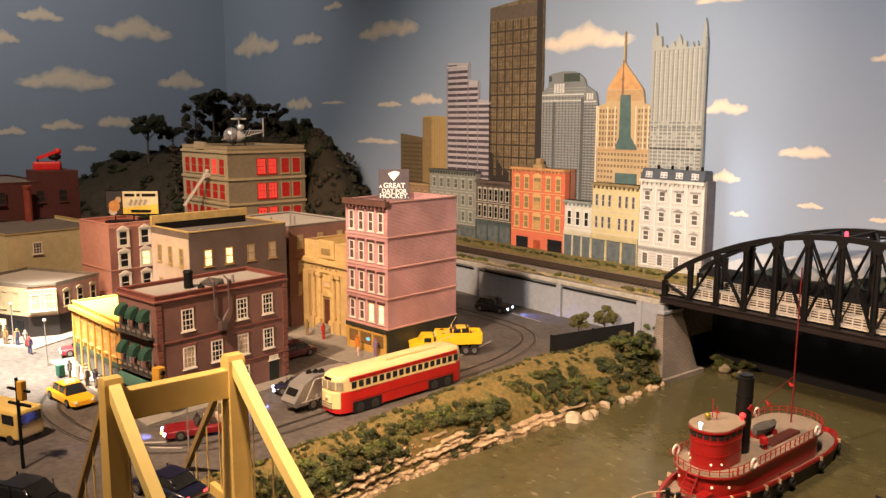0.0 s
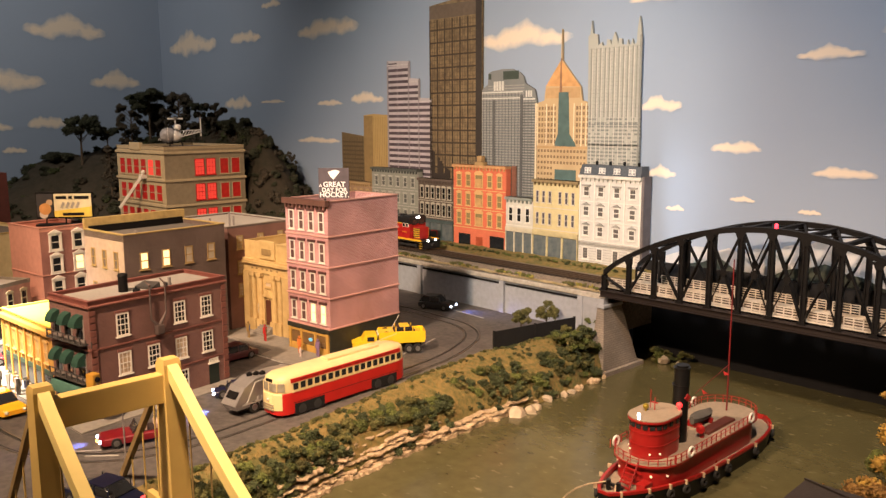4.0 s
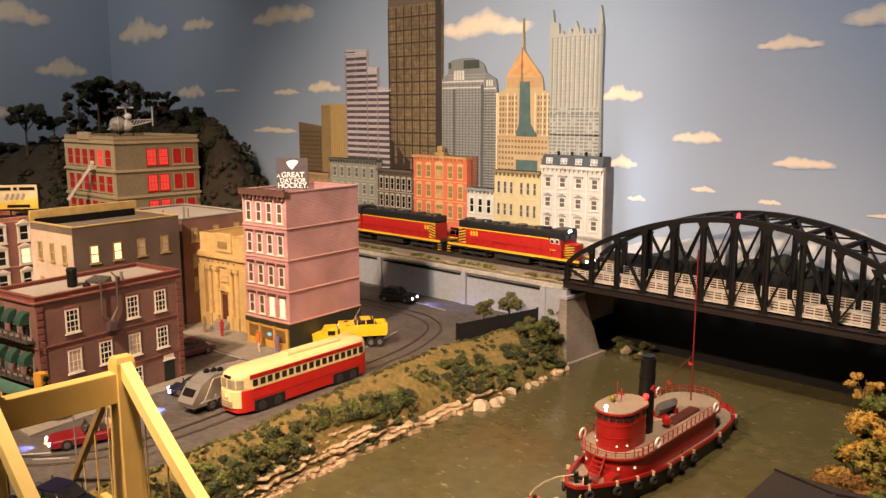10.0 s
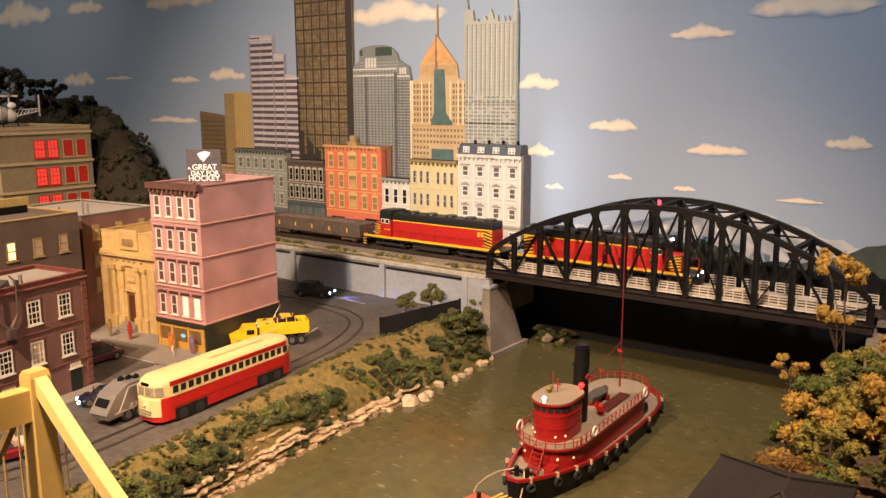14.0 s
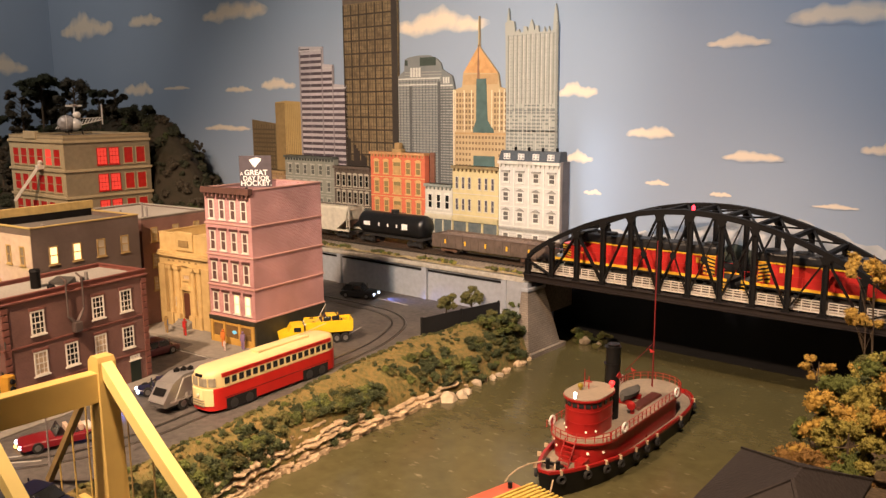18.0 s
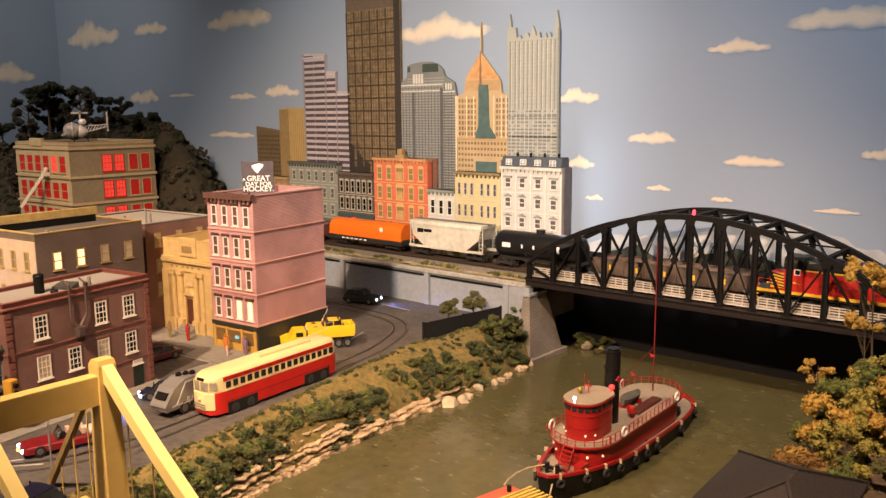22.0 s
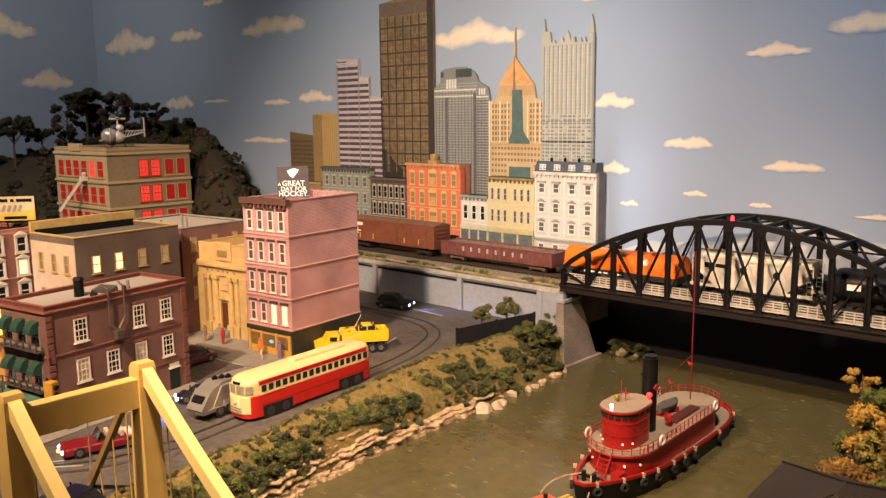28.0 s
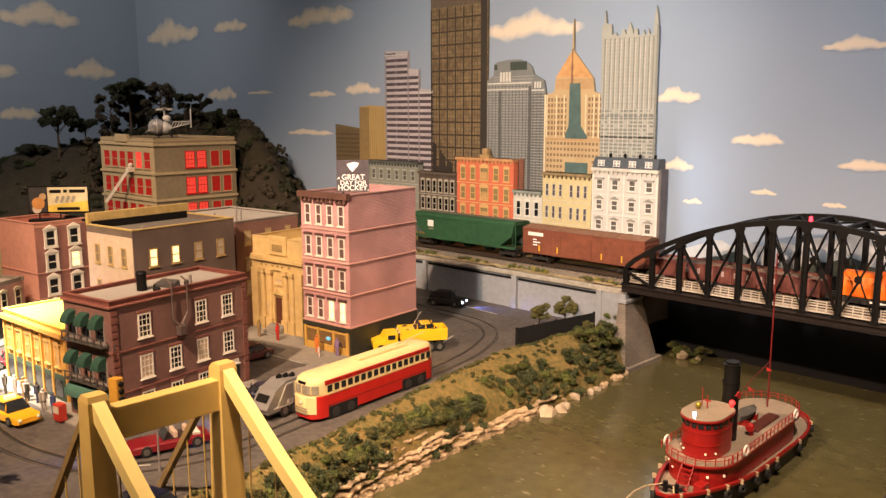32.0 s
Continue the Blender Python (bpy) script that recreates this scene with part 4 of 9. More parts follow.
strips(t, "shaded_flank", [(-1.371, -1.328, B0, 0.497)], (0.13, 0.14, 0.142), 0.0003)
strips(t, "crown_window", [(-1.440, -1.387, 0.556, 0.577), (-1.493, -1.484, 0.558, 0.572)], (0.045, 0.062, 0.052), 0.0012)
strips(t, "lit_panel", [(-1.474 + i * 0.0095, -1.467 + i * 0.0095, 0.528, 0.552) for i in range(4)] + [(-1.516, -1.373, 0.522, 0.5255), (-1.516, -1.372, 0.507, 0.510), (-1.371, -1.332, 0.503, 0.507)] + [(-1.363 + i * 0.008, -1.358 + i * 0.008, 0.510, 0.526) for i in range(3)], (0.60, 0.60, 0.56), 0.001)
t = tower("golden_tower", [(-1.325, B0), (-1.166, B0), (-1.170, 0.494), (-1.186, 0.498), (-1.191, 0.530), (-1.248, 0.596), (-1.2490, 0.668), (-1.2505, 0.668), (-1.252, 0.596), (-1.298, 0.534), (-1.302, 0.500), (-1.325, 0.494)], (0.47, 0.35, 0.20), "cream office tower print with a gold pyramid roof", (0.40, 0.29, 0.16), 20)
bm = bmesh.new()
board(bm, [(-1.297, 0.535), (-1.192, 0.531), (-1.2485, 0.594), (-1.2515, 0.594)], -0.0008, 0)
part("pyramid", bm, mat("pyramid_print", (0.62, 0.34, 0.14), 0.7, scale=60), t, "orange-gold pyramid roof")
strips(t, "shaded_belt", [(-1.297, -1.192, 0.505, 0.530), (-1.324, -1.167, 0.383, 0.388)], (0.46, 0.30, 0.15), 0.0008)
q = []
for z in np.arange(0.395, 0.49, 0.0136):
    for x in np.arange(-1.320, -1.172, 0.0098):
        if not -1.268 < x < -1.212:
            q.append((x, x + 0.0058, z, z + 0.0086))
for z in np.arange(0.245, 0.375, 0.0142):
    for x in np.arange(-1.321, -1.172, 0.0102):
        if not (-1.272 < x < -1.198 and z < 0.335):
            q.append((x, x + 0.0056, z, z + 0.0066))
strips(t, "window_slot", q, (0.22, 0.15, 0.085))
strips(t, "pale_pier", [(x, x + 0.0030, 0.39, 0.492) for x in (-1.324, -1.296, -1.2725, -1.2105, -1.188, -1.1735)] + [(-1.3305, -1.3255, B0, 0.494)], (0.74, 0.62, 0.42), 0.0009)
bm = bmesh.new()
board(bm, [(-1.266, 0.388), (-1.203, 0.388), (-1.204, 0.396), (-1.222, 0.418), (-1.226, 0.519), (-1.256, 0.519), (-1.257, 0.418), (-1.266, 0.396)], -0.0014, 0)
board(bm, [(-1.265, 0.2), (-1.200, 0.2), (-1.200, 0.331), (-1.265, 0.331)], -0.0014, 0)
part("green_glass", bm, mat("green_glass_print", (0.095, 0.155, 0.15), 0.4, scale=40), t, "grey-green glass centre")
bm = bmesh.new()
board(bm, [(-1.2535, 0.519), (-1.2465, 0.519), (-1.2488, 0.60), (-1.2512, 0.60)], -0.0016, 0)
part("spire_base", bm, mat("spire_print", (0.28, 0.15, 0.09), 0.6), t, "dark bronze spire base")
t = tower("glass_tower", [(-1.166, B0), (-1.021, B0), (-1.0265, 0.620), (-1.0275, 0.655), (-1.0325, 0.680), (-1.0370, 0.652), (-1.0385, 0.622), (-1.0470, 0.620), (-1.0500, 0.632), (-1.0530, 0.620), (-1.0590, 0.620), (-1.0620, 0.631), (-1.0650, 0.620), (-1.0770, 0.621), (-1.0785, 0.634), (-1.0860, 0.636), (-1.0875, 0.622), (-1.0905, 0.634), (-1.0975, 0.650), (-1.1040, 0.634), (-1.1065, 0.622), (-1.1110, 0.634), (-1.1185, 0.636), (-1.1200, 0.622), (-1.1300, 0.622), (-1.1330, 0.630), (-1.1430, 0.624), (-1.1455, 0.648), (-1.1530, 0.650), (-1.1590, 0.652), (-1.1625, 0.680), (-1.1660, 0.650), (-1.1715, 0.645), (-1.1700, 0.60)], (0.30, 0.31, 0.28), "grey glass tower print with pointed spires", (0.36, 0.36, 0.325), 14)
q = [(x, x + 0.0022, 0.458, 0.617) for x in (-1.162, -1.1475, -1.136, -1.123, -1.1115, -1.099, -1.0855, -1.073, -1.061, -1.048, -1.037)]
strips(t, "dark_rib", q + [(-1.0285, -1.0235, B0, 0.64)], (0.23, 0.235, 0.215), 0.0010)
strips(t, "rib", [(x + 0.0042, x + 0.0062, B0, 0.615) for x, a, b, c in q[:-1]], (0.52, 0.505, 0.45), 0.0009)
strips(t, "glazing_bar", [(-1.1655, -1.024, z, z + 0.0012) for z in np.arange(0.47, 0.615, 0.0085)], (0.31, 0.32, 0.295), 0.0007)
strips(t, "reflection", [(-1.165 + 0.0085 * k, -1.1575 + 0.0085 * k, z, z + 0.0040) for z in np.arange(0.205, 0.452, 0.0085) for k in range(17) if rr.random() < 0.82] + [(-1.165, -1.024, 0.392, 0.397), (-1.165, -1.024, 0.440, 0.443)], (0.19, 0.205, 0.195))

# ---- the town ----


def block(name, m, W, D, H, wall_m, label, roof_m=None, rim=0.008, rim_m=None, cap_m=None, t=0.004):
    o = thing(name, m, label, "building", "town buildings")
    boxpart("wall", (0, W, 0, D, 0, H - rim), wall_m, o)
    boxpart("roof", (t, W - t, t, D - t, H - rim, H - rim + 0.0012), roof_m or M_ROOFDK, o)
    parapet(o, W, D, H - rim, H - 0.002, t, rim_m or wall_m)
    bm = bmesh.new()
    e = 0.0012
    box(bm, -e, W + e, -e, t + e, H - 0.002, H)
    box(bm, -e, W + e, D - t - e, D + e, H - 0.002, H)
    box(bm, -e, t + e, t + e, D - t - e, H - 0.002, H)
    box(bm, W - t - e, W + e, t + e, D - t - e, H - 0.002, H)
    part("coping", bm, cap_m or rim_m or wall_m, o)
    return o


def text(body, size, material, parent, m, name="lettering", label="", depth=0.0002):
    cu = bpy.data.curves.new("letters", "FONT")
    cu.body, cu.size, cu.extrude, cu.align_x, cu.offset = body, size, depth, "CENTER", size * 0.02
    tmp = bpy.data.objects.new("letters", cu)
    scene.collection.objects.link(tmp)
    bpy.context.view_layer.update()
    me = bpy.data.meshes.new_from_object(tmp.evaluated_get(bpy.context.evaluated_depsgraph_get()))
    bpy.data.objects.remove(tmp)
    me.materials.clear()
    me.materials.append(material)
    ob = new(name, me)
    ob.parent, ob.matrix_basis = parent, m
    if label:
        tagged(ob, label)
    return ob


FRONT = pose(0, 0, 0, 90)     # lays lettering upright, read from -y

# pink brick tenement
M_PINK = courses("pink_brick", (0.47, 0.20, 0.205), (0.37, 0.145, 0.15), (0.60, 0.37, 0.36), 0.0062, 0.0027, 0.0006)
M_PINKTRIM = mat("pink_trim", (0.56, 0.31, 0.27), 0.7, scale=90, var=0.08)
M_SHOPGREEN = mat("shop_dark_green", (0.035, 0.035, 0.025), 0.5, scale=90)
M_OCHRE = mat("ochre_paint", (0.52, 0.31, 0.07), 0.55, scale=90, var=0.08)
W, D, H = 0.125, 0.190, 0.302
pink = block("pink_tenement", pose(-1.3585, 0.8655, 0.003, 0, 0, 6), W, D, H, M_PINK, "five-storey pink brick tenement with a corner shop", M_ROOFDK, 0.018, None, M_PINKTRIM)
boxpart("shop_base", (-0.0012, W + 0.0012, -0.0012, D + 0.0012, 0, 0.052), M_SHOPGREEN, pink, "dark green ground floor")
for z in (0.052, 0.112, 0.172, 0.232):
    boxpart("string_course", (-0.002, W + 0.002, -0.002, D + 0.002, z, z + 0.003), M_PINKTRIM, pink, bev=0.0006)
for r in range(4):
    for c in range(4):
        lit = r == 0 and c in (2, 3)
        u, z = 0.0185 + c * 0.0293, 0.062 + r * 0.06
        # rose-brown pane colour stands in for what the glass reflects
        window(pink, pose(u, 0, z), 0.0155, 0.038, M_WHITE, M_LIT if lit else mat("rose_reflection_glass", (0.13, 0.075, 0.07), 0.25), "sash")
        boxpart("lintel", (u - 0.0105, u + 0.0105, -0.003, 0.0005, z + 0.0388, z + 0.0432), mat("dark_lintel", (0.09, 0.04, 0.035)), pink)
bm = bmesh.new()
box(bm, -0.003, W + 0.002, -0.007, 0.004, H - 0.010, H + 0.001)
for i in range(11):
    box(bm, 0.004 + i * 0.0114, 0.008 + i * 0.0114, -0.005, 0, H - 0.018, H - 0.010)
part("cornice", bm, mat("brown_cornice", (0.13, 0.06, 0.045)), pink, "dark brown bracketed cornice")
for a, b in ((0.003, 0.009), (0.038, 0.043), (0.080, 0.085), (0.115, 0.122)):
    boxpart("pilaster", (a, b, -0.004, -0.0013, 0.0, 0.048), M_OCHRE, pink)
boxpart("shop_sign", (0.0, W, -0.0045, -0.0013, 0.044, 0.052), M_SHOPGREEN, pink)
for a, b in ((0.010, 0.037), (0.044, 0.079), (0.086, 0.114)):
    boxpart("shop_sill", (a, b, -0.0035, -0.0013, 0.0, 0.013), M_OCHRE, pink)
    boxpart("shop_window", (a, b, -0.0022, -0.0013, 0.014, 0.038), mat("lit_shop_glass", (0.20, 0.12, 0.05), 0.25), pink)
    boxpart("shop_header", (a, b, -0.0035, -0.0013, 0.038, 0.042), M_OCHRE, pink)
bm = bmesh.new()
bmesh.ops.create_cone(bm, cap_ends=True, segments=16, radius1=0.006, radius2=0.006, depth=0.001, matrix=pose(0.068, -0.0028, 0.025, 90) @ Matrix.Diagonal((1, 0.6, 1, 1)))
part("window_sign", bm, glow("neon_sign", (0.15, 0.5, 0.75), 0.4), pink, "small round neon window sign")

# slogan board on the pink roof
M_PURPLE = mat("sign_purple_grey", (0.085, 0.065, 0.075), 0.6, scale=60)
M_LETTER = mat("sign_white", (0.80, 0.77, 0.74), 0.6, scale=90, var=0.04)
sign = thing("roof_sign", pose(-1.272, 0.922, 0.303, 0, 0, 42), "dark slogan board with white lettering on the roof", "sign")
boxpart("panel", (-0.030, 0.030, 0, 0.003, 0.002, 0.061), M_PURPLE, sign, bev=0.0005)
for line, z, s in (("GREAT", 0.0245, 0.0140), ("DAY FOR", 0.0145, 0.0118), ("HOCKEY.", 0.0045, 0.0138)):
    text(line, s, M_LETTER, sign, pose(0.001, -0.0004, z) @ FRONT)
text("A", 0.008, M_LETTER, sign, pose(-0.026, -0.0004, 0.0245) @ FRONT)
bm = bmesh.new()
board(bm, [(-0.011, 0.053), (-0.006, 0.044), (0.0, 0.0385), (0.004, 0.044), (0.010, 0.050), (0.012, 0.055), (0.004, 0.0575), (-0.004, 0.056)], -0.0006, 0)
part("emblem", bm, M_LETTER, sign, "plain white emblem shape")
for x in (-0.02, 0.02):
    boxpart("strut", (x - 0.001, x + 0.001, 0.003, 0.016, -0.016, 0.0), M_BLACK, sign)

# sandstone bank
M_SAND = mat("sandstone", (0.54, 0.385, 0.165), 0.75, scale=70, var=0.1, big=14, col2=(0.42, 0.29, 0.115))
W, D, H = 0.158, 0.20, 0.195
bank_b = block("stone_bank", pose(-1.562, 0.886, 0.003, 0, 0, 6), W, D, H, M_SAND, "tan sandstone bank with columns and a carved door", M_SAND, 0.022)
bm = bmesh.new()
box(bm, -0.006, W + 0.004, -0.010, 0.004, 0.146, 0.152)
box(bm, -0.004, W + 0.003, -0.007, 0.004, 0.152, 0.157)
box(bm, -0.002, W + 0.002, -0.004, 0.003, 0.128, 0.146)
part("entablature", bm, M_SAND, bank_b)
boxpart("attic_panel", (0.056, 0.110, -0.004, 0.003, 0.160, 0.199), M_SAND, bank_b, bev=0.0008)
boxpart("name_panel", (0.068, 0.098, -0.0052, -0.004, 0.168, 0.182), mat("sand_dark", (0.30, 0.20, 0.08)), bank_b)
for a, b in ((0.0, 0.022), (0.136, W)):
    boxpart("corner_pier", (a, b, -0.008, 0.001, 0, 0.128), M_SAND, bank_b, bev=0.0008)
for x in (0.035, 0.058, 0.105, 0.125):
    bm = bmesh.new()
    cyl(bm, (x, -0.003, 0.026), (x, -0.003, 0.122), 0.0062, 0.0052, 14)
    box(bm, x - 0.008, x + 0.008, -0.010, 0.002, 0.120, 0.128)
    box(bm, x - 0.009, x + 0.009, -0.011, 0.002, 0.0, 0.026)
    part("column", bm, M_SAND, bank_b)
boxpart("door", (0.072, 0.091, -0.002, 0.0003, 0.016, 0.070), mat("oak_door", (0.10, 0.035, 0.02), 0.5), bank_b, "dark wooden double door")
bm = bmesh.new()
board(bm, [(0.062, 0.077), (0.101, 0.077), (0.0815, 0.091)], -0.006, 0)
box(bm, 0.064, 0.070, -0.004, 0, 0.016, 0.077)
box(bm, 0.093, 0.099, -0.004, 0, 0.016, 0.077)
part("door_surround", bm, M_SAND, bank_b)
# lit window given as a warm pane colour without glow
window(bank_b, pose(0.0815, 0, 0.098), 0.022, 0.012, M_SAND, mat("warm_pane", (0.55, 0.42, 0.28)), "plain")
for x in (0.0465, 0.1155):
    window(bank_b, pose(x, 0, 0.036), 0.011, 0.024, M_SAND, M_BLIND, "sash")
for i in range(4):
    boxpart("step", (0.060, 0.104, -0.012 - i * 0.006, -0.006 - i * 0.006, 0, 0.016 - i * 0.004), M_PAVE, bank_b)
bm = bmesh.new()
for x in (0.03, 0.045, 0.065, 0.08, 0.095, 0.115):
    box(bm, x, x + 0.006, -0.0048, -0.004, 0.135, 0.139)
tagged(part("inscription", bm, mat("sand_dark", (0.30, 0.20, 0.08)), bank_b), kind="stuff")

# brown brick corner house
M_BROWN = courses("brown_brick", (0.185, 0.085, 0.07), (0.15, 0.068, 0.058), (0.22, 0.13, 0.11), 0.0048, 0.0020, 0.0003)
M_QUOIN = mat("quoin_red", (0.22, 0.085, 0.065), 0.8, scale=110)
M_RIM = mat("roof_rim_red", (0.20, 0.065, 0.05), 0.7, scale=90)
W, D, H = 0.114, 0.254, 0.186
brown = block("brick_corner_house", pose(-1.3223, 0.4012, 0.003, 0, 0, 10), W, D, H, M_BROWN, "three-storey dark brown brick house with green awnings", M_ROOF, 0.008, M_RIM, M_RIM)
for z in (0.046, 0.108):
    boxpart("string_course", (-0.0015, W + 0.0015, -0.0015, D + 0.0015, z, z + 0.0025), M_QUOIN, brown)
boxpart("cornice", (-0.003, W + 0.003, -0.003, D + 0.003, 0.1745, 0.178), M_QUOIN, brown, bev=0.0008)
for i in range(16):
    for u in (0.0, D - 0.010):
        shared("quoin", "quoin", lambda bm: box(bm, 0, 0.0018, 0, 0.010, 0, 0.0085, 0.0004), M_QUOIN, brown, pose(W, u, 0.004 + i * 0.0106))
for r, z in enumerate((0.004, 0.060, 0.122)):
    for c, u in enumerate((0.055, 0.107, 0.159, 0.212)):
        if r == 0 and c == 3 or r == 2 and c == 1:
            continue
        # lit panes: the lamplight behind them is only a warm pale colour
        lit = (r, c) in ((1, 0), (1, 2))
        window(brown, face_pose("right", W, D, u, z), 0.022, 0.036, M_WHITE, mat("warm_pane", (0.55, 0.42, 0.28), 0.7) if lit else M_GLASS, "grid")
        boxpart("lintel", (W, W + 0.0016, u - 0.0125, u + 0.0125, z + 0.0368, z + 0.0405), M_QUOIN, brown)
boxpart("door", (W, W + 0.0016, 0.212, 0.232, 0.0, 0.036), mat("black_green_door", (0.015, 0.025, 0.02)), brown, "dark green side door")
window(brown, face_pose("right", W, D, 0.222, 0.0375), 0.019, 0.0075, M_WHITE, M_GLASS, "grid", "fanlight")
M_AWN = mat("green_canvas", (0.015, 0.06, 0.04), 0.8, scale=150)


def awning(bm, x, z, w):
    n = 6
    pts = [(0.0, 0.0)] + [(-0.016 * math.sin(a), 0.018 * math.cos(a)) for a in [i * math.pi / 2 / n for i in range(n + 1)]]
    a = [bm.verts.new((x - w / 2, y, z + zz)) for y, zz in pts]
    b = [bm.verts.new((x + w / 2, y, z + zz)) for y, zz in pts]
    bm.faces.new(a)
    bm.faces.new(b[::-1])
    for i in range(len(a)):
        j = (i + 1) % len(a)
        bm.faces.new((a[i], b[i], b[j], a[j]))


for r, z in enumerate((0.065, 0.126)):
    for c in range(3):
        u = 0.022 + c * 0.034
        window(brown, pose(u, 0, z - 0.004), 0.019, 0.034, mat("grey_trim", (0.25, 0.22, 0.2)), M_GLASS, "sash")
        bm = bmesh.new()
        awning(bm, u, z + 0.019, 0.017)
        part("awning", bm, M_AWN, brown, "round dark green window awning")
    bm = bmesh.new()
    box(bm, 0.006, W - 0.006, -0.012, 0, z - 0.008, z - 0.006)
    for i in range(9):
        box(bm, 0.008 + i * 0.016, 0.0095 + i * 0.016, -0.012, -0.0105, z - 0.006, z + 0.004)
    box(bm, 0.006, W - 0.006, -0.012, -0.0105, z + 0.004, z + 0.0055)
    part("balcony", bm, mat("iron_grey", (0.06, 0.055, 0.05)), brown, "iron balcony rail")
bm = bmesh.new()
awning(bm, W - 0.050, 0.034, 0.110)
part("shop_awning", bm, mat("teal_canvas", (0.05, 0.13, 0.10), 0.8), brown, "long teal shop awning")
for u in (0.022, 0.057, 0.092):
    boxpart("shop_window", (u - 0.015, u + 0.015, -0.0012, 0.0004, 0.006, 0.036), M_LIT if u == 0.057 else M_GLASS, brown)


def roof_vent(x, y, z, r, h, label, m, name="roof_vent"):
    bm = bmesh.new()
    cyl(bm, (0, 0, 0), (0, 0, h), r, None, 14)
    cyl(bm, (0, 0, h), (0, 0, h + r * 0.5), r * 1.15, r * 0.9, 14)
    ob = part(name, bm, m)
    ob.matrix_world = pose(x, y, z)
    return tagged(ob, label, "vent", "roof vents")


def on(parent_m, x, y):
    v = parent_m @ Vector((x, y, 0))
    return v.x, v.y


BM = pose(-1.3223, 0.4012, 0.003, 0, 0, 10)
ZR = 0.003 + 0.186 - 0.008 + 0.0012
roof_vent(*on(BM, 0.062, 0.092), ZR, 0.0075, 0.026, "black tar-coated roof chimney", M_BLACK)
roof_vent(*on(BM, 0.090, 0.098), ZR, 0.0055, 0.004, "low dark roof vent", M_BLACK)
roof_vent(*on(BM, 0.096, 0.152), ZR, 0.006, 0.006, "low dark roof vent", M_BLACK)
sky = thing("roof_hatch", pose(*on(BM, 0.070, 0.132), ZR, 0, 0, 25), "dark tilted skylight hatch on the roof", "skylight")
bm = bmesh.new()
loft(bm, [[(-0.018, -0.010, 0), (0.018, -0.010, 0), (0.018, 0.010, 0), (-0.018, 0.010, 0)], [(-0.018, -0.010, 0.004), (0.018, -0.010, 0.004), (0.016, 0.010, 0.010), (-0.016, 0.010, 0.010)]])
part("hatch", bm, mat("hatch_grey", (0.07, 0.065, 0.06), 0.4), sky)
duct = thing("wall_duct", pose(*on(BM, 0.114, 0.0), 0.003, 0, 0, 10), "grey ventilation duct climbing over the parapet", "duct")
M_GALV = mat("dull_duct", (0.13, 0.095, 0.085), 0.6, 0.3)
bm = bmesh.new()
for y0, z0 in ((0.103, 0.138), (0.131, 0.146)):
    cyl(bm, (0.0045, y0, z0), (0.0045, y0, 0.194), 0.0015)
    cyl(bm, (0.0045, y0, 0.194), (-0.008, y0, 0.200), 0.0015)
    ball(bm, (0.0045, y0, 0.194), 0.0026, 1)
cyl(bm, (0.0045, 0.103, 0.138), (0.006, 0.112, 0.128), 0.0016, 0.003)
cyl(bm, (0.0045, 0.131, 0.146), (0.006, 0.118, 0.128), 0.0016, 0.003)
part("pipe", bm, M_GALV, duct)
boxpart("box", (0.0015, 0.012, 0.109, 0.122, 0.112, 0.128), M_GALV, duct, bev=0.0015)
roof_vent(*on(BM, 0.104, 0.150), ZR, 0.0025, 0.018, "thin grey vent pipe", mat("galvanised", (0.22, 0.20, 0.19)))

# grey flat-roofed house with lit windows
M_GREYB = courses("grey_brick", (0.115, 0.082, 0.072), (0.092, 0.066, 0.060), (0.15, 0.115, 0.10), 0.005, 0.0021, 0.0003)
M_RIMY = mat("ochre_rim", (0.42, 0.31, 0.12), 0.7, scale=90)
W, D, H = 0.150, 0.225, 0.242
grey = block("grey_flat_house", pose(-1.6385, 0.5745, 0.003, 0, 0, 7), W, D, H, M_GREYB, "grey-brown brick house with lit windows and ochre rim", M_ROOFDK, 0.012, M_GREYB, M_RIMY, 0.005)
M_OCHTRIM = mat("ochre_trim", (0.40, 0.28, 0.12), 0.7, scale=90)
for r, z in enumerate((0.035, 0.105, 0.172)):
    for c, u in enumerate((0.040, 0.087, 0.138, 0.190)):
        window(grey, face_pose("right", W, D, u, z - 0.002), 0.018, 0.034, M_OCHTRIM, M_LIT if (r == 2 and c < 2) else M_BLIND, "sash")
    for u in (0.035, 0.078, 0.121):
        window(grey, pose(u, -0.0012, z), 0.015, 0.035, M_OCHTRIM, mat("dim_pane", (0.16, 0.13, 0.10), 0.3), "sash")
boxpart("raised_parapet", (-0.0012, 0.0062, -0.0012, D, H + 0.0002, H + 0.020), M_RIMY, grey, "raised ochre rear parapet", 0.001)
# black strip low on the inner face of the raised parapet
boxpart("tar_skirt", (0.0064, 0.0078, 0.006, D - 0.006, H - 0.0105, H + 0.004), M_BLACK, grey, "black strip along the parapet's inner foot")
boxpart("plaster_face", (0.0005, W - 0.0005, -0.0012, 0, 0, H - 0.015), mat("pale_rose_plaster", (0.42, 0.33, 0.28), 0.8, scale=80, var=0.1), grey, "pale rose-grey plastered front")
GM = pose(-1.6385, 0.5745, 0.003, 0, 0, 7)
for x, y in ((0.09, 0.06), (0.12, 0.15)):
    roof_vent(*on(GM, x, y), 0.2322, 0.003, 0.007, "small grey roof vent", mat("galvanised", (0.22, 0.20, 0.19)))
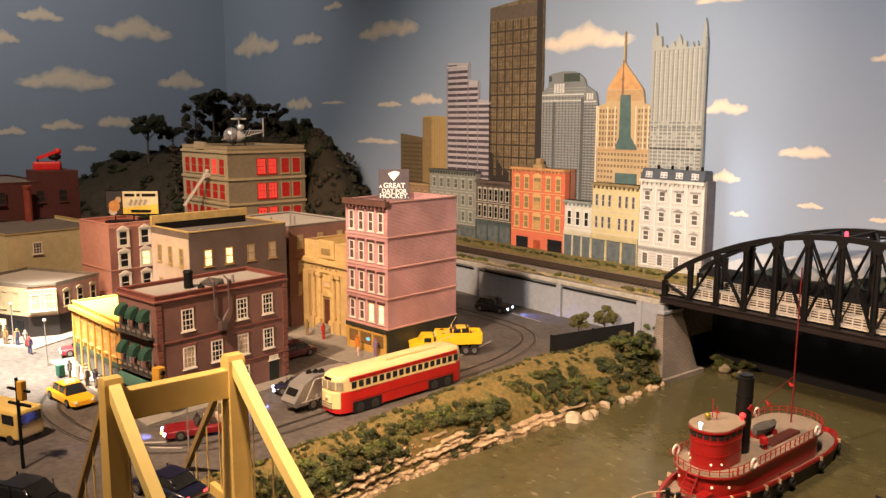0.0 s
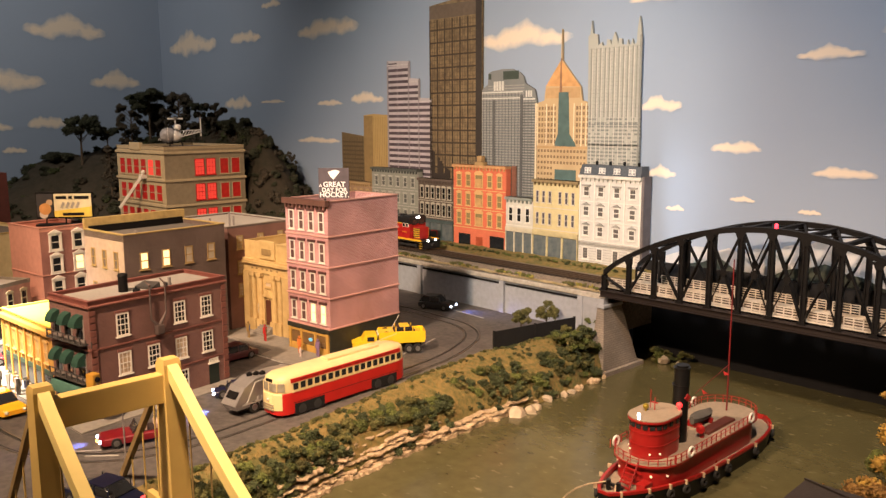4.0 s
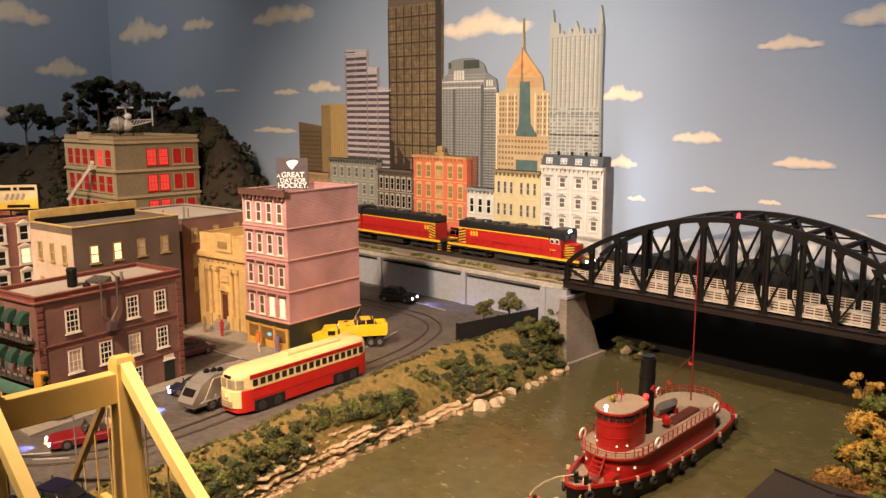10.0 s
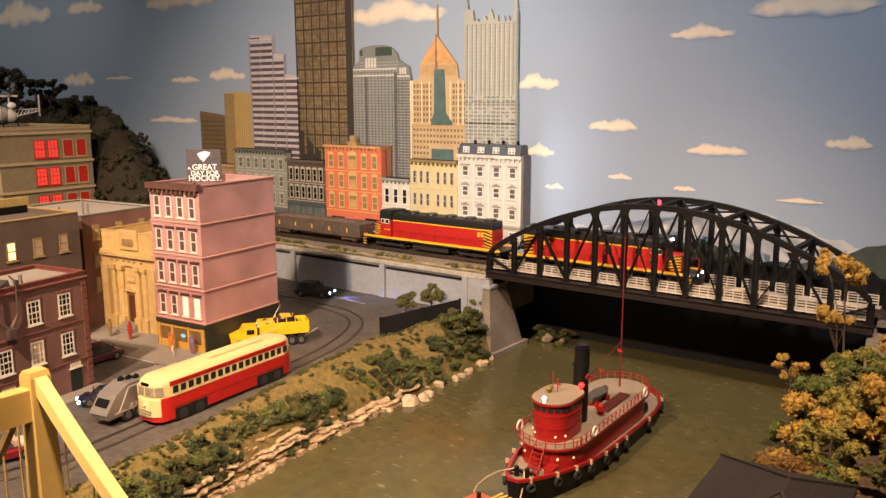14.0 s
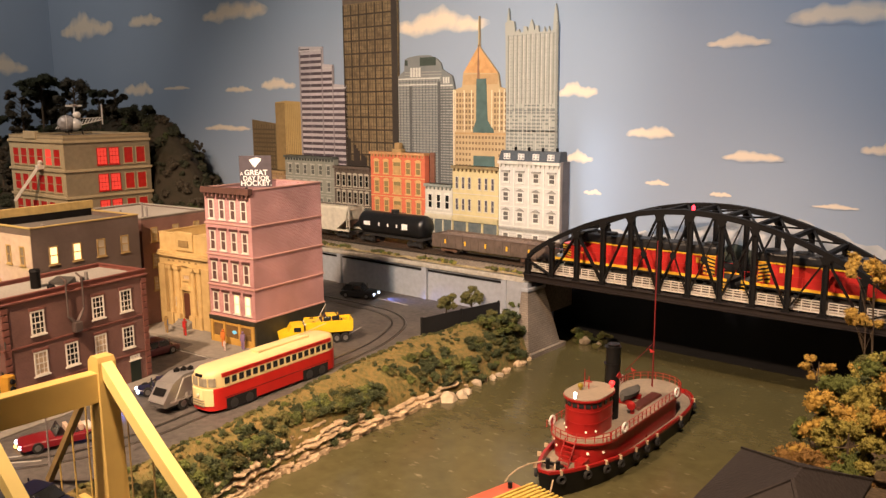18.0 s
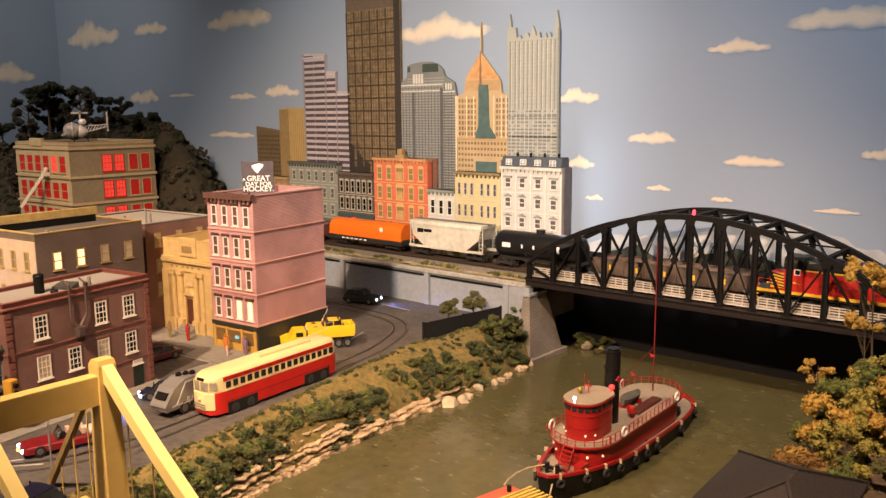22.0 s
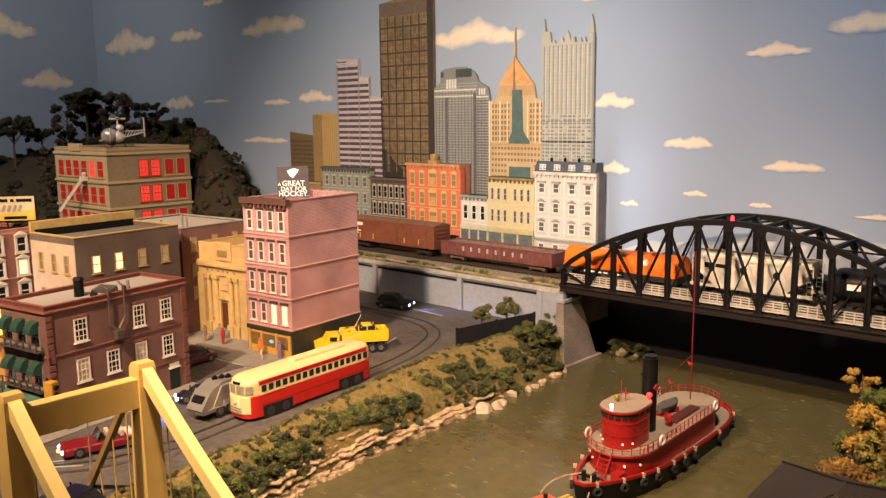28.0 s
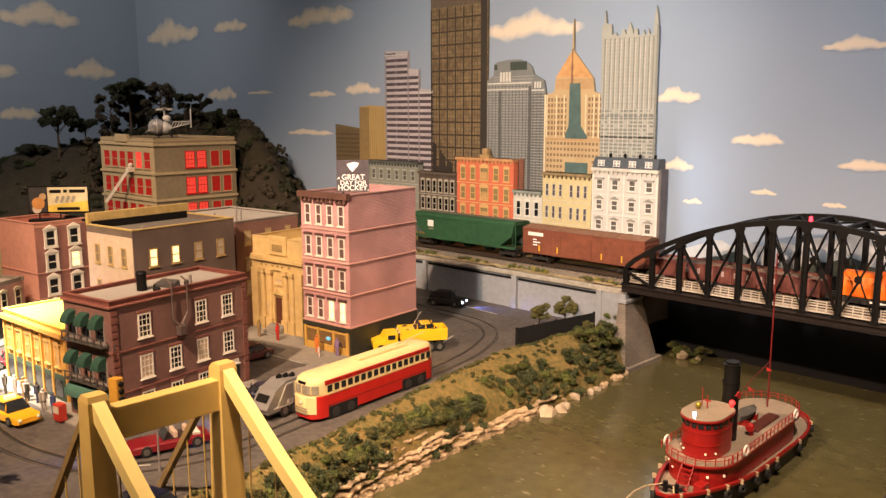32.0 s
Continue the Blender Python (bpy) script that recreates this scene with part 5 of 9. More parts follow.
# brick house behind it
low = block("brick_rear_house", pose(-1.79, 0.82, 0.003, 0, 0, 6), 0.235, 0.17, 0.228, M_BROWN, "dark brick house with a fire escape", M_ROOF, 0.006, M_GREYB, M_ROOF)
for z in (0.07, 0.12, 0.175):
    for u in (0.03, 0.085, 0.14):
        window(low, face_pose("right", 0.235, 0.17, u, z), 0.016, 0.030, M_OCHTRIM, M_BLIND, "grid")
    for u in (0.16, 0.205):
        window(low, pose(u, 0, z), 0.016, 0.030, M_OCHTRIM, M_BLIND, "grid")
bm = bmesh.new()
for z in (0.06, 0.11, 0.165):
    box(bm, 0.175, 0.225, -0.02, 0, z, z + 0.0015)
    for i in range(7):
        box(bm, 0.175 + i * 0.008, 0.1762 + i * 0.008, -0.02, -0.0188, z, z + 0.016)
    box(bm, 0.175, 0.225, -0.02, -0.0188, z + 0.015, z + 0.0165)
    bar(bm, (0.182, -0.01, z), (0.218, -0.01, z + 0.05), 0.002, 0.008)
part("fire_escape", bm, M_BLACK, low, "black iron fire escape")
MISC = pose(-1.79, 0.82, 0.003, 0, 0, 6)
for x, y, h in ((0.20, 0.03, 0.03), (0.215, 0.03, 0.022), (0.14, 0.02, 0.012)):
    roof_vent(*on(MISC, x, y), 0.2262, 0.0022, h, "thin roof vent pipe", mat("galvanised", (0.22, 0.20, 0.19)))

# yellow shop building
M_YEL = mat("yellow_stone", (0.56, 0.31, 0.07), 0.7, scale=80, var=0.1)
M_YROOF = mat("bright_yellow_roof", (0.62, 0.60, 0.10), 0.7, scale=60, var=0.06)
W, D, H = 0.215, 0.100, 0.120
yel = block("yellow_shop", pose(-1.578, 0.398, 0.003, 0, 0, 4), W, D, H, M_YEL, "low ochre shop with arched windows and yellow roof", M_YROOF, 0.004, M_YROOF, M_YROOF)
boxpart("shopfront", (0.004, W - 0.004, -0.0016, 0, 0.0, 0.042), mat("shop_green", (0.05, 0.08, 0.05)), yel)
for i in range(6):
    u = 0.022 + i * 0.034
    window(yel, pose(u, -0.001, 0.054), 0.016, 0.036, mat("orange_lit_trim", (0.62, 0.38, 0.12)), mat("ochre_pane", (0.42, 0.25, 0.08), 0.4), "arch")
    boxpart("shop_window", (u - 0.013, u + 0.013, -0.0026, -0.0017, 0.006, 0.034), M_GLASS, yel)
    boxpart("pilaster", (u - 0.0195, u - 0.0145, -0.004, 0, 0.0, 0.1), M_YEL, yel)
boxpart("cornice", (-0.002, W + 0.002, -0.008, 0.002, 0.104, 0.112), M_YEL, yel, bev=0.001)

# cream corner house with a bay
M_CRM = mat("cream_plaster", (0.50, 0.43, 0.27), 0.75, scale=80, var=0.1)
W, D, H = 0.21, 0.16, 0.114
crm = thing("cream_corner_house", pose(-1.975, 0.290, 0.003, 0, 0, 30), "cream corner house with a bay window over dark shops", "building", "town buildings")
bm = bmesh.new()
slab(bm, [(0, 0), (W - 0.04, 0), (W, 0.04), (W, D), (0, D)], 0.0, H - 0.008)
part("wall", bm, mat("dusty_pink_plaster", (0.40, 0.22, 0.17), 0.8, scale=80), crm)
bm = bmesh.new()
slab(bm, [(0.004, 0.004), (W - 0.042, 0.004), (W - 0.004, 0.042), (W - 0.004, D - 0.004), (0.004, D - 0.004)], H - 0.008, H - 0.006)
part("roof", bm, M_ROOF, crm)
boxpart("front_plaster", (0.001, W - 0.041, -0.0011, 0.0, 0.045, H - 0.009), M_CRM, crm, "cream plaster front")
bm = bmesh.new()
for p, q in (((0, 0.002), (W - 0.04, 0.002)), ((W - 0.041, 0.002), (W - 0.002, 0.041)), ((W - 0.002, 0.04), (W - 0.002, D)), ((0, D - 0.002), (W, D - 0.002)), ((0.002, 0), (0.002, D))):
    box(bm, min(p[0], q[0]) - 0.002, max(p[0], q[0]) + 0.002, min(p[1], q[1]) - 0.002, max(p[1], q[1]) + 0.002, H - 0.008, H) if p[0] == q[0] or p[1] == q[1] else bar(bm, (*p, H - 0.004), (*q, H - 0.004), 0.008, 0.004)
part("parapet", bm, mat("grey_parapet", (0.22, 0.19, 0.15)), crm)
bm = bmesh.new()
slab(bm, [(-0.001, -0.001), (W - 0.0405, -0.001), (W + 0.001, 0.0405), (W + 0.001, D + 0.001), (-0.001, D + 0.001)], 0, 0.044)
part("shop_base", bm, mat("shop_black", (0.025, 0.02, 0.02), 0.4), crm, "dark shop storey")
for i in range(4):
    window(crm, pose(0.025 + i * 0.038, 0, 0.058), 0.016, 0.036, M_CRM, M_BLIND, "arch")
for i in range(3):
    window(crm, face_pose("right", W, D, 0.065 + i * 0.038, 0.058), 0.017, 0.034, M_CRM, M_GLASS, "arch")
bay = boxpart("bay", (-0.028, 0.028, -0.012, 0.004, 0, 0.052), M_CRM, crm, "cream bay window box", 0.001)
bay.matrix_basis = pose(W - 0.020, 0.020, 0.05, 0, 0, 45)
for u in (-0.013, 0.013):
    window(bay, pose(u, -0.012, 0.008), 0.020, 0.036, M_WHITE, mat("warm_pane", (0.55, 0.42, 0.28)), "sash")
for i in range(3):
    boxpart("shop_window", (0.02 + i * 0.05, 0.055 + i * 0.05, -0.0022, -0.0012, 0.006, 0.034), M_LIT if i % 2 else M_GLASS, crm)

# olive house behind, ornate pink house beside it
M_OLIVE = mat("olive_plaster", (0.56, 0.48, 0.27), 0.8, scale=80, var=0.1)
olive = block("olive_house", pose(-2.503, 0.322, 0.003, 0, 0, 10), 0.42, 0.26, 0.188, M_OLIVE, "olive plaster house with a low flat roof", M_ROOFDK, 0.010, M_OLIVE, mat("ochre_rim", (0.42, 0.31, 0.12)))
for u in (0.07, 0.21):
    window(olive, face_pose("right", 0.42, 0.26, u, 0.135), 0.022, 0.028, M_WHITE, M_GLASS, "grid")
M_PINK2 = mat("rose_plaster", (0.50, 0.24, 0.18), 0.8, scale=80, var=0.1)
M_PINK2B = courses("rose_brick", (0.26, 0.10, 0.085), (0.22, 0.085, 0.07), (0.30, 0.16, 0.13), 0.005, 0.0021, 0.0003)
orn = block("ornate_pink_house", pose(-2.002, 0.536, 0.003, 0, 0, 8), 0.148, 0.118, 0.224, M_PINK2, "rose plaster house with ornate white windows", mat("red_roof", (0.33, 0.10, 0.06), 0.8), 0.008, M_PINK2, M_PINK2)
boxpart("brick_face", (0.148, 0.1492, 0.0, 0.118, 0, 0.214), M_PINK2B, orn)
for r, z in enumerate((0.018, 0.070, 0.122, 0.172)):
    for c, u in enumerate((0.032, 0.084)):
        w = window(orn, face_pose("right", 0.1496, 0.118, u, z), 0.021, 0.034, M_WHITE, M_LIT if (r, c) == (2, 1) else M_GLASS, "tall")
        bm = bmesh.new()
        board(bm, [(-0.0165, 0.037), (0.0165, 0.037), (0.0, 0.046)], -0.004, 0)
        box(bm, -0.0155, 0.0155, -0.003, 0, -0.004, 0)
        for q in (-0.0125, 0.0125):
            box(bm, q - 0.0018, q + 0.0018, -0.0026, 0, 0, 0.037)
        pt = part("pediment", bm, M_WHITE, w)
for z in (0.062, 0.1165):
    boxpart("string_course", (-0.001, 0.1502, -0.0015, 0.1195, z, z + 0.0025), M_PINK2, orn)

# billboard on the ornate house
bb = thing("billboard", pose(-1.905, 0.628, 0.2325, 0, 0, 52) @ Matrix.Scale(1.22, 4), "black-framed two-panel roof billboard with a cream and yellow poster", "billboard")
boxpart("frame", (-0.050, 0.053, 0.001, 0.004, 0.004, 0.053), M_BLACK, bb)
boxpart("poster", (-0.017, 0.050, -0.0004, 0.001, 0.007, 0.050), mat("poster_cream", (0.62, 0.56, 0.36), 0.5, scale=40), bb, "cream poster with unreadable writing")
bm = bmesh.new()
board(bm, [(-0.017, 0.007), (0.050, 0.007), (0.050, 0.026), (-0.017, 0.018)], -0.0009, -0.0005)
part("poster_band", bm, mat("poster_yellow", (0.66, 0.50, 0.08)), bb)
for x0, x1, z in ((-0.013, 0.006, 0.0405), (0.010, 0.016, 0.0405), (0.020, 0.046, 0.0405), (-0.002, 0.036, 0.0095)):
    boxpart("writing_bar", (x0, x1, -0.0014, -0.001, z, z + 0.0052), M_BLACK, bb)
for k in range(4):
    bm = bmesh.new()
    board(bm, [(-0.006 + k * 0.009, 0.0245), (-0.002 + k * 0.009, 0.0225), (0.003 + k * 0.009, 0.033), (-0.001 + k * 0.009, 0.0355)], -0.0014, -0.001)
    part("poster_picture", bm, mat("poster_grey", (0.30, 0.28, 0.24)), bb)
boxpart("side_poster", (-0.048, -0.019, -0.0006, 0.001, 0.007, 0.050), mat("poster_dark", (0.03, 0.028, 0.03)), bb, "dark photo panel")
for c, r, m in (((-0.033, 0.022), 0.012, ("poster_orange", (0.50, 0.24, 0.07))), ((-0.036, 0.012), 0.0085, ("poster_pale", (0.55, 0.48, 0.40))), ((-0.025, 0.034), 0.0065, ("poster_tan", (0.45, 0.30, 0.16)))):
    bm = bmesh.new()
    k = 0.00075 + 0.0002 * r / 0.004
    cyl(bm, (c[0], -k, c[1]), (c[0], -0.0006, c[1]), r * 0.9, None, 16)
    part("photo_patch", bm, mat(*m), bb)
for x in (-0.035, 0.0, 0.04):
    boxpart("leg", (x, x + 0.002, 0.004, 0.006, -0.008, 0.04), M_BLACK, bb)
boxpart("base_beam", (-0.05, 0.05, -0.006, 0.016, -0.010, -0.006), M_BLACK, bb)

# fire station
M_FIRE = mat("fire_station_stone", (0.27, 0.225, 0.15), 0.8, scale=80, var=0.1)
M_FIREPALE = mat("fire_station_pale", (0.46, 0.38, 0.24), 0.8, scale=80, var=0.08)
M_REDWIN = glow("red_lit_glass", (0.85, 0.07, 0.05), 0.45)
M_REDDK = mat("red_shutter", (0.55, 0.022, 0.018), 0.5, scale=80)
W, D, H = 0.318, 0.268, 0.376
FM = pose(-2.608, 1.037, 0.003, 0, 0, 2)
fire = block("fire_station", FM, W, D, H, M_FIRE, "grey stone fire station with red windows and ladder", M_ROOFDK, 0.008, M_FIREPALE, M_FIREPALE)
boxpart("front_face", (0, W, -0.0012, 0, 0, H - 0.012), M_FIREPALE, fire)
for z in (0.120, 0.196, 0.272, 0.354):
    bm = bmesh.new()
    box(bm, -0.004, W + 0.004, -0.005, D + 0.003, z, z + 0.007)
    part("string_course", bm, M_FIREPALE, fire)
boxpart("attic_block", (0.10, 0.17, -0.005, 0.006, H - 0.012, H + 0.010), M_FIREPALE, fire, bev=0.001)
for r, z in enumerate((0.136, 0.212, 0.288)):
    for c in range(6):
        window(fire, pose(0.040 + c * 0.048, -0.0012, z), 0.038, 0.050, M_FIREPALE, M_REDWIN if (r, c) == (2, 4) else M_REDDK, "sash")
    for c in range(4):
        u = (0.112, 0.150, 0.196, 0.236)[c]
        window(fire, face_pose("right", W, D, u, z), 0.032, 0.050, M_FIREPALE if c > 1 else M_REDDK, M_REDWIN if c < 2 else M_REDDK, "grid" if c < 2 else "plain")
bm = bmesh.new()
bar(bm, (0.155, -0.07, 0.19), (0.196, -0.010, 0.292), 0.014, 0.008)
box(bm, 0.186, 0.206, -0.020, -0.003, 0.278, 0.290)
ball(bm, (0.197, -0.010, 0.297), 0.007, 2)
tagged(part("rescue_ladder", bm, M_WHITE), "white rescue ladder raised against the fire station", "ladder").matrix_world = FM

# helicopter on the fire station roof
M_CHROME = mat("chrome_plastic", (0.92, 0.92, 0.91), 0.18, 0.45, scale=60, var=0.1, bump=0)
heli = thing("helicopter", FM @ pose(0.262, 0.070, 0.3695, 0, 0, 62) @ Matrix.Scale(1.42, 4), "chrome model helicopter parked on the roof", "helicopter")
bm = bmesh.new()
ball(bm, (-0.001, 0, 0.025), 0.0135, 3, (1.0, 0.85, 0.95))
part("cabin", bm, M_CHROME, heli, smooth=True)
bm = bmesh.new()
ball(bm, (-0.016, 0, 0.027), 0.0175, 3, (1, 0.9, 0.95))
part("bubble_window", bm, mat("bubble_glass", (0.50, 0.50, 0.52), 0.08, 0.3, var=0.35, scale=90, bump=0), heli, smooth=True)
bm = bmesh.new()
for s in (-0.004, 0.004):
    bar(bm, (0.004, s, 0.022), (0.052, s * 0.4, 0.034), 0.0018, 0.0018)
    bar(bm, (0.004, s, 0.036), (0.052, s * 0.4, 0.038), 0.0018, 0.0018)
for i in range(8):
    x = 0.005 + i * 0.006
    bar(bm, (x, -0.004, 0.023 + i * 0.0014), (x + 0.006, 0.004, 0.036), 0.0015, 0.0015)
part("tail_boom", bm, M_CHROME, heli)
bm = bmesh.new()
box(bm, 0.050, 0.053, -0.001, 0.001, 0.024, 0.064, 0.0008)
part("tail_rotor", bm, M_CHROME, heli)
bm = bmesh.new()
cyl(bm, (0, 0, 0.04), (0, 0, 0.060), 0.0018)
box(bm, -0.016, 0.016, -0.002, 0.002, 0.060, 0.064, 0.0008)
box(bm, -0.004, 0.004, -0.024, 0.024, 0.0642, 0.0650)
part("rotor", bm, M_CHROME, heli)
for s in (-0.012, 0.012):
    bm = bmesh.new()
    cyl(bm, (-0.030, s, 0.002), (0.030, s, 0.002), 0.0016)
    cyl(bm, (-0.012, s * 0.5, 0.015), (-0.014, s, 0.002), 0.0013)
    cyl(bm, (0.010, s * 0.5, 0.015), (0.014, s, 0.002), 0.0013)
    part("skid", bm, M_BLACK, heli)

for s in (-0.0085, 0.0085):
    bm = bmesh.new()
    ball(bm, (0.004, s, 0.044), 0.0068, 2, (1.2, 1, 1))
    part("fuel_tank", bm, mat("bright_tank", (0.85, 0.85, 0.83), 0.2, 0.2), heli, "bright round tank", True)
boxpart("instrument_pod", (-0.020, -0.006, -0.006, 0.006, 0.008, 0.016), M_BLACK, heli, bev=0.001)
bm = bmesh.new()
for a in (-40, 0, 40):
    bar(bm, (-0.020 - 0.0168 * math.cos(radians(a)), 0.0143 * math.sin(radians(a)), 0.016), (-0.016, 0.010 * math.sin(radians(a)), 0.0425), 0.0013, 0.0013)
for k in range(10):
    a, b = radians(k * 36), radians(k * 36 + 36)
    bar(bm, (-0.016, 0.0160 * math.cos(a), 0.027 + 0.0168 * math.sin(a)), (-0.016, 0.0160 * math.cos(b), 0.027 + 0.0168 * math.sin(b)), 0.0014, 0.0014)
part("bubble_frame", bm, M_CHROME, heli)

# dark red mill far left, red machine on its roof
M_MILL = mat("mill_red_brick", (0.065, 0.016, 0.014), 0.8, scale=120, var=0.15)
mill = block("red_brick_mill", pose(-2.80, 0.20, 0.003, 0, 0, 3), 0.37, 0.36, 0.285, M_MILL, "dark red brick mill with a stepped roofline", M_ROOFDK, 0.006)
boxpart("stair_tower", (0.24, 0.375, 0.345, 0.445, 0, 0.312), M_MILL, mill)
boxpart("stair_tower", (0.30, 0.375, -0.001, 0.14, 0, 0.335), M_MILL, mill)
for r, z in enumerate((0.07, 0.15, 0.225)):
    for u in (0.17, 0.24, 0.34, 0.40):
        window(mill, pose(0.376, u, z, 0, 0, 90), 0.024, 0.036, M_MILL, M_GLASS, "sash")
bm = bmesh.new()
cyl(bm, (0.40, 0.30, 0.0), (0.40, 0.30, 0.27), 0.012, 0.010)
cyl(bm, (0.40, 0.30, 0.27), (0.40, 0.30, 0.277), 0.013)
part("pipe_stack", bm, mat("rust_pipe", (0.22, 0.04, 0.025)), mill)
red = thing("red_roof_machine", pose(-2.512, 0.600, 0.315, 0, 0, 70) @ Matrix.Scale(0.8, 4), "bright red hopper machine on the mill roof", "machine")
M_REDP = mat("bright_red_paint", (0.50, 0.015, 0.012), 0.45, scale=60)
boxpart("tub", (-0.045, 0.045, -0.025, 0.025, 0, 0.030), M_REDP, red, bev=0.006)
bm = bmesh.new()
bar(bm, (-0.03, 0, 0.042), (0.035, 0, 0.066), 0.03, 0.012)
ball(bm, (0.036, 0, 0.064), 0.013, 2)
part("chute", bm, M_REDP, red)
bm = bmesh.new()
for s in (-0.015, 0.015):
    cyl(bm, (-0.03, s, 0.028), (-0.03, s, 0.042), 0.002)
    cyl(bm, (0.03, s, 0.028), (0.03, s, 0.06), 0.002)
ball(bm, (0.025, 0, 0.046), 0.016, 2, (1.4, 1, 0.8))
part("frame", bm, M_BLACK, red)

# ---- pavements, rails in the street ----
def pavement(name, outline, label):
    bm = bmesh.new()
    slab(bm, outline, 0.0, 0.003)
    return tagged(part(name, bm, M_PAVE), label, "pavement", kind="structure")


pavement("pavement", [(-1.60, 0.80), (-1.36, 0.824), (-1.345, 0.79), (-1.19, 0.80), (-1.205, 1.10), (-1.42, 1.10), (-1.60, 1.0)], "grey pavement round the bank and tenement")
pavement("pavement", [(-1.62, 0.36), (-1.17, 0.385), (-1.18, 0.43), (-1.22, 0.68), (-1.42, 0.66), (-1.62, 0.60)], "pale pavement round the brick corner house")
pavement("pavement", [(-2.6, 0.27), (-1.80, 0.31), (-1.73, 0.36), (-1.85, 0.56), (-2.6, 0.5)], "pale pavement before the cream corner house")

RAILPATH = [(-1.448, 0.335), (-1.347, 0.292), (-1.214, 0.300), (-1.10, 0.345), (-1.045, 0.42), (-1.031, 0.52), (-1.043, 0.64), (-1.053, 0.78), (-1.064, 0.90), (-1.082, 1.02), (-1.112, 1.11), (-1.155, 1.185), (-1.22, 1.232), (-1.32, 1.25), (-1.6, 1.25), (-2.2, 1.24)]


def smooth_path(pts, n=8):
    out = []
    P = [Vector((*p, 0)) for p in pts]
    for i in range(len(P) - 1):
        a, b, c, d = P[max(0, i - 1)], P[i], P[i + 1], P[min(len(P) - 1, i + 2)]
        for k in range(n):
            t = k / n
            out.append(0.5 * ((2 * b) + (c - a) * t + (2 * a - 5 * b + 4 * c - d) * t * t + (3 * b - a - 3 * c + d) * t ** 3))
    return out + [P[-1]]


def ribbon(bm, pts, off, w, z0, z1):
    L, R = [], []
    for i, p in enumerate(pts):
        d = (pts[min(i + 1, len(pts) - 1)] - pts[max(i - 1, 0)]).normalized()
        nrm = Vector((-d.y, d.x, 0))
        L.append(p + nrm * (off + w / 2))
        R.append(p + nrm * (off - w / 2))
    q = [[bm.verts.new((v.x, v.y, z)) for v in side] for side, z in ((L, z1), (R, z1), (R, z0), (L, z0))]
    for i in range(len(pts) - 1):
        for k in range(4):
            bm.faces.new((q[k][i], q[k][i + 1], q[(k + 1) % 4][i + 1], q[(k + 1) % 4][i]))


tt = thing("tram_track", pose(0, 0, 0), "tram rails sunk in the street", "tram track", kind="structure")
sp = smooth_path(RAILPATH)
for s in (-0.0159, 0.0159):
    bm = bmesh.new()
    ribbon(bm, sp, s, 0.0022, -0.004, 0.0009)
    part("rail", bm, M_STEEL, tt)
    bm = bmesh.new()
    ribbon(bm, sp, s - math.copysign(0.0032, s), 0.0036, -0.004, 0.0004)
    part("groove", bm, mat("rail_groove", (0.03, 0.028, 0.025), 0.8), tt)
M_LINE = mat("road_line_paint", (0.42, 0.40, 0.36), 0.8, scale=200, var=0.2)
lines = thing("road_markings", pose(0, 0, 0), "worn white road lines on the street", "road marking", kind="structure")
for a, b in (((-1.13, 0.90), (-1.165, 1.02)), ((-1.17, 1.04), (-1.20, 1.12)), ((-1.02, 1.07), (-1.06, 1.20)), ((-1.07, 1.22), (-1.14, 1.32)), ((-1.25, 1.32), (-1.45, 1.335)), ((-1.42, 0.78), (-1.27, 0.795)), ((-1.09, 0.36), (-1.06, 0.395)), ((-1.12, 0.35), (-1.095, 0.385))):
    bm = bmesh.new()
    bar(bm, (*a, 0.0003), (*b, 0.0003), 0.0034, 0.0006)
    part("line", bm, M_LINE, lines)

# ---- tram, train, vessels, vehicles ----
MOVES = []
M_TYRE = mat("black_rubber", (0.015, 0.015, 0.015), 0.8, scale=150, var=0.1)
M_RIMS = mat("wheel_rim", (0.30, 0.30, 0.30), 0.35, 0.8, scale=150)
M_UNDER = mat("underframe_black", (0.020, 0.018, 0.017), 0.7, scale=150, var=0.2)
M_HEAD = glow("cool_headlight", (0.65, 0.78, 1.0), 9.0)
M_AMBER = glow("amber_lamp", (1.0, 0.45, 0.1), 5.0)
M_TAIL = glow("red_tail_lamp", (1.0, 0.05, 0.05), 4.0)


def profile_body(bm, sections):
    """Loft along x: (x, half width, z0, z1, corner radius) -> rounded-top sections."""
    rings = []
    for x, hw, z0, z1, r in sections:
        ring = [(x, -hw, z0), (x, hw, z0)]
        for i in range(5):
            a = i * math.pi / 8
            ring.append((x, hw - r + r * math.cos(a), z1 - r + r * math.sin(a)))
        for i in range(5):
            a = math.pi / 2 + i * math.pi / 8
            ring.append((x, -hw + r + r * math.cos(a), z1 - r + r * math.sin(a)))
        rings.append(ring)
    loft(bm, rings)


# tram: nose towards -x here
tram = thing("tram", pose(-1.051, 0.7615, 0.001, 0, 0, 94) @ Matrix.Diagonal((0.945, 1, 1, 1)), "red and cream streamlined tram on the street rails", "tram")
HW = 0.0268
bm = bmesh.new()
profile_body(bm, [(-0.1465, 0.0100, 0.006, 0.037, 0.001), (-0.1440, 0.0165, 0.005, 0.0385, 0.001), (-0.1375, 0.0230, 0.005, 0.0385, 0.001), (-0.1285, 0.0260, 0.005, 0.0385, 0.001), (-0.118, HW, 0.005, 0.0385, 0.001), (0.120, HW, 0.005, 0.0385, 0.001), (0.132, 0.0250, 0.005, 0.0385, 0.001), (0.142, 0.0190, 0.006, 0.0385, 0.001), (0.147, 0.0110, 0.007, 0.038, 0.001)])
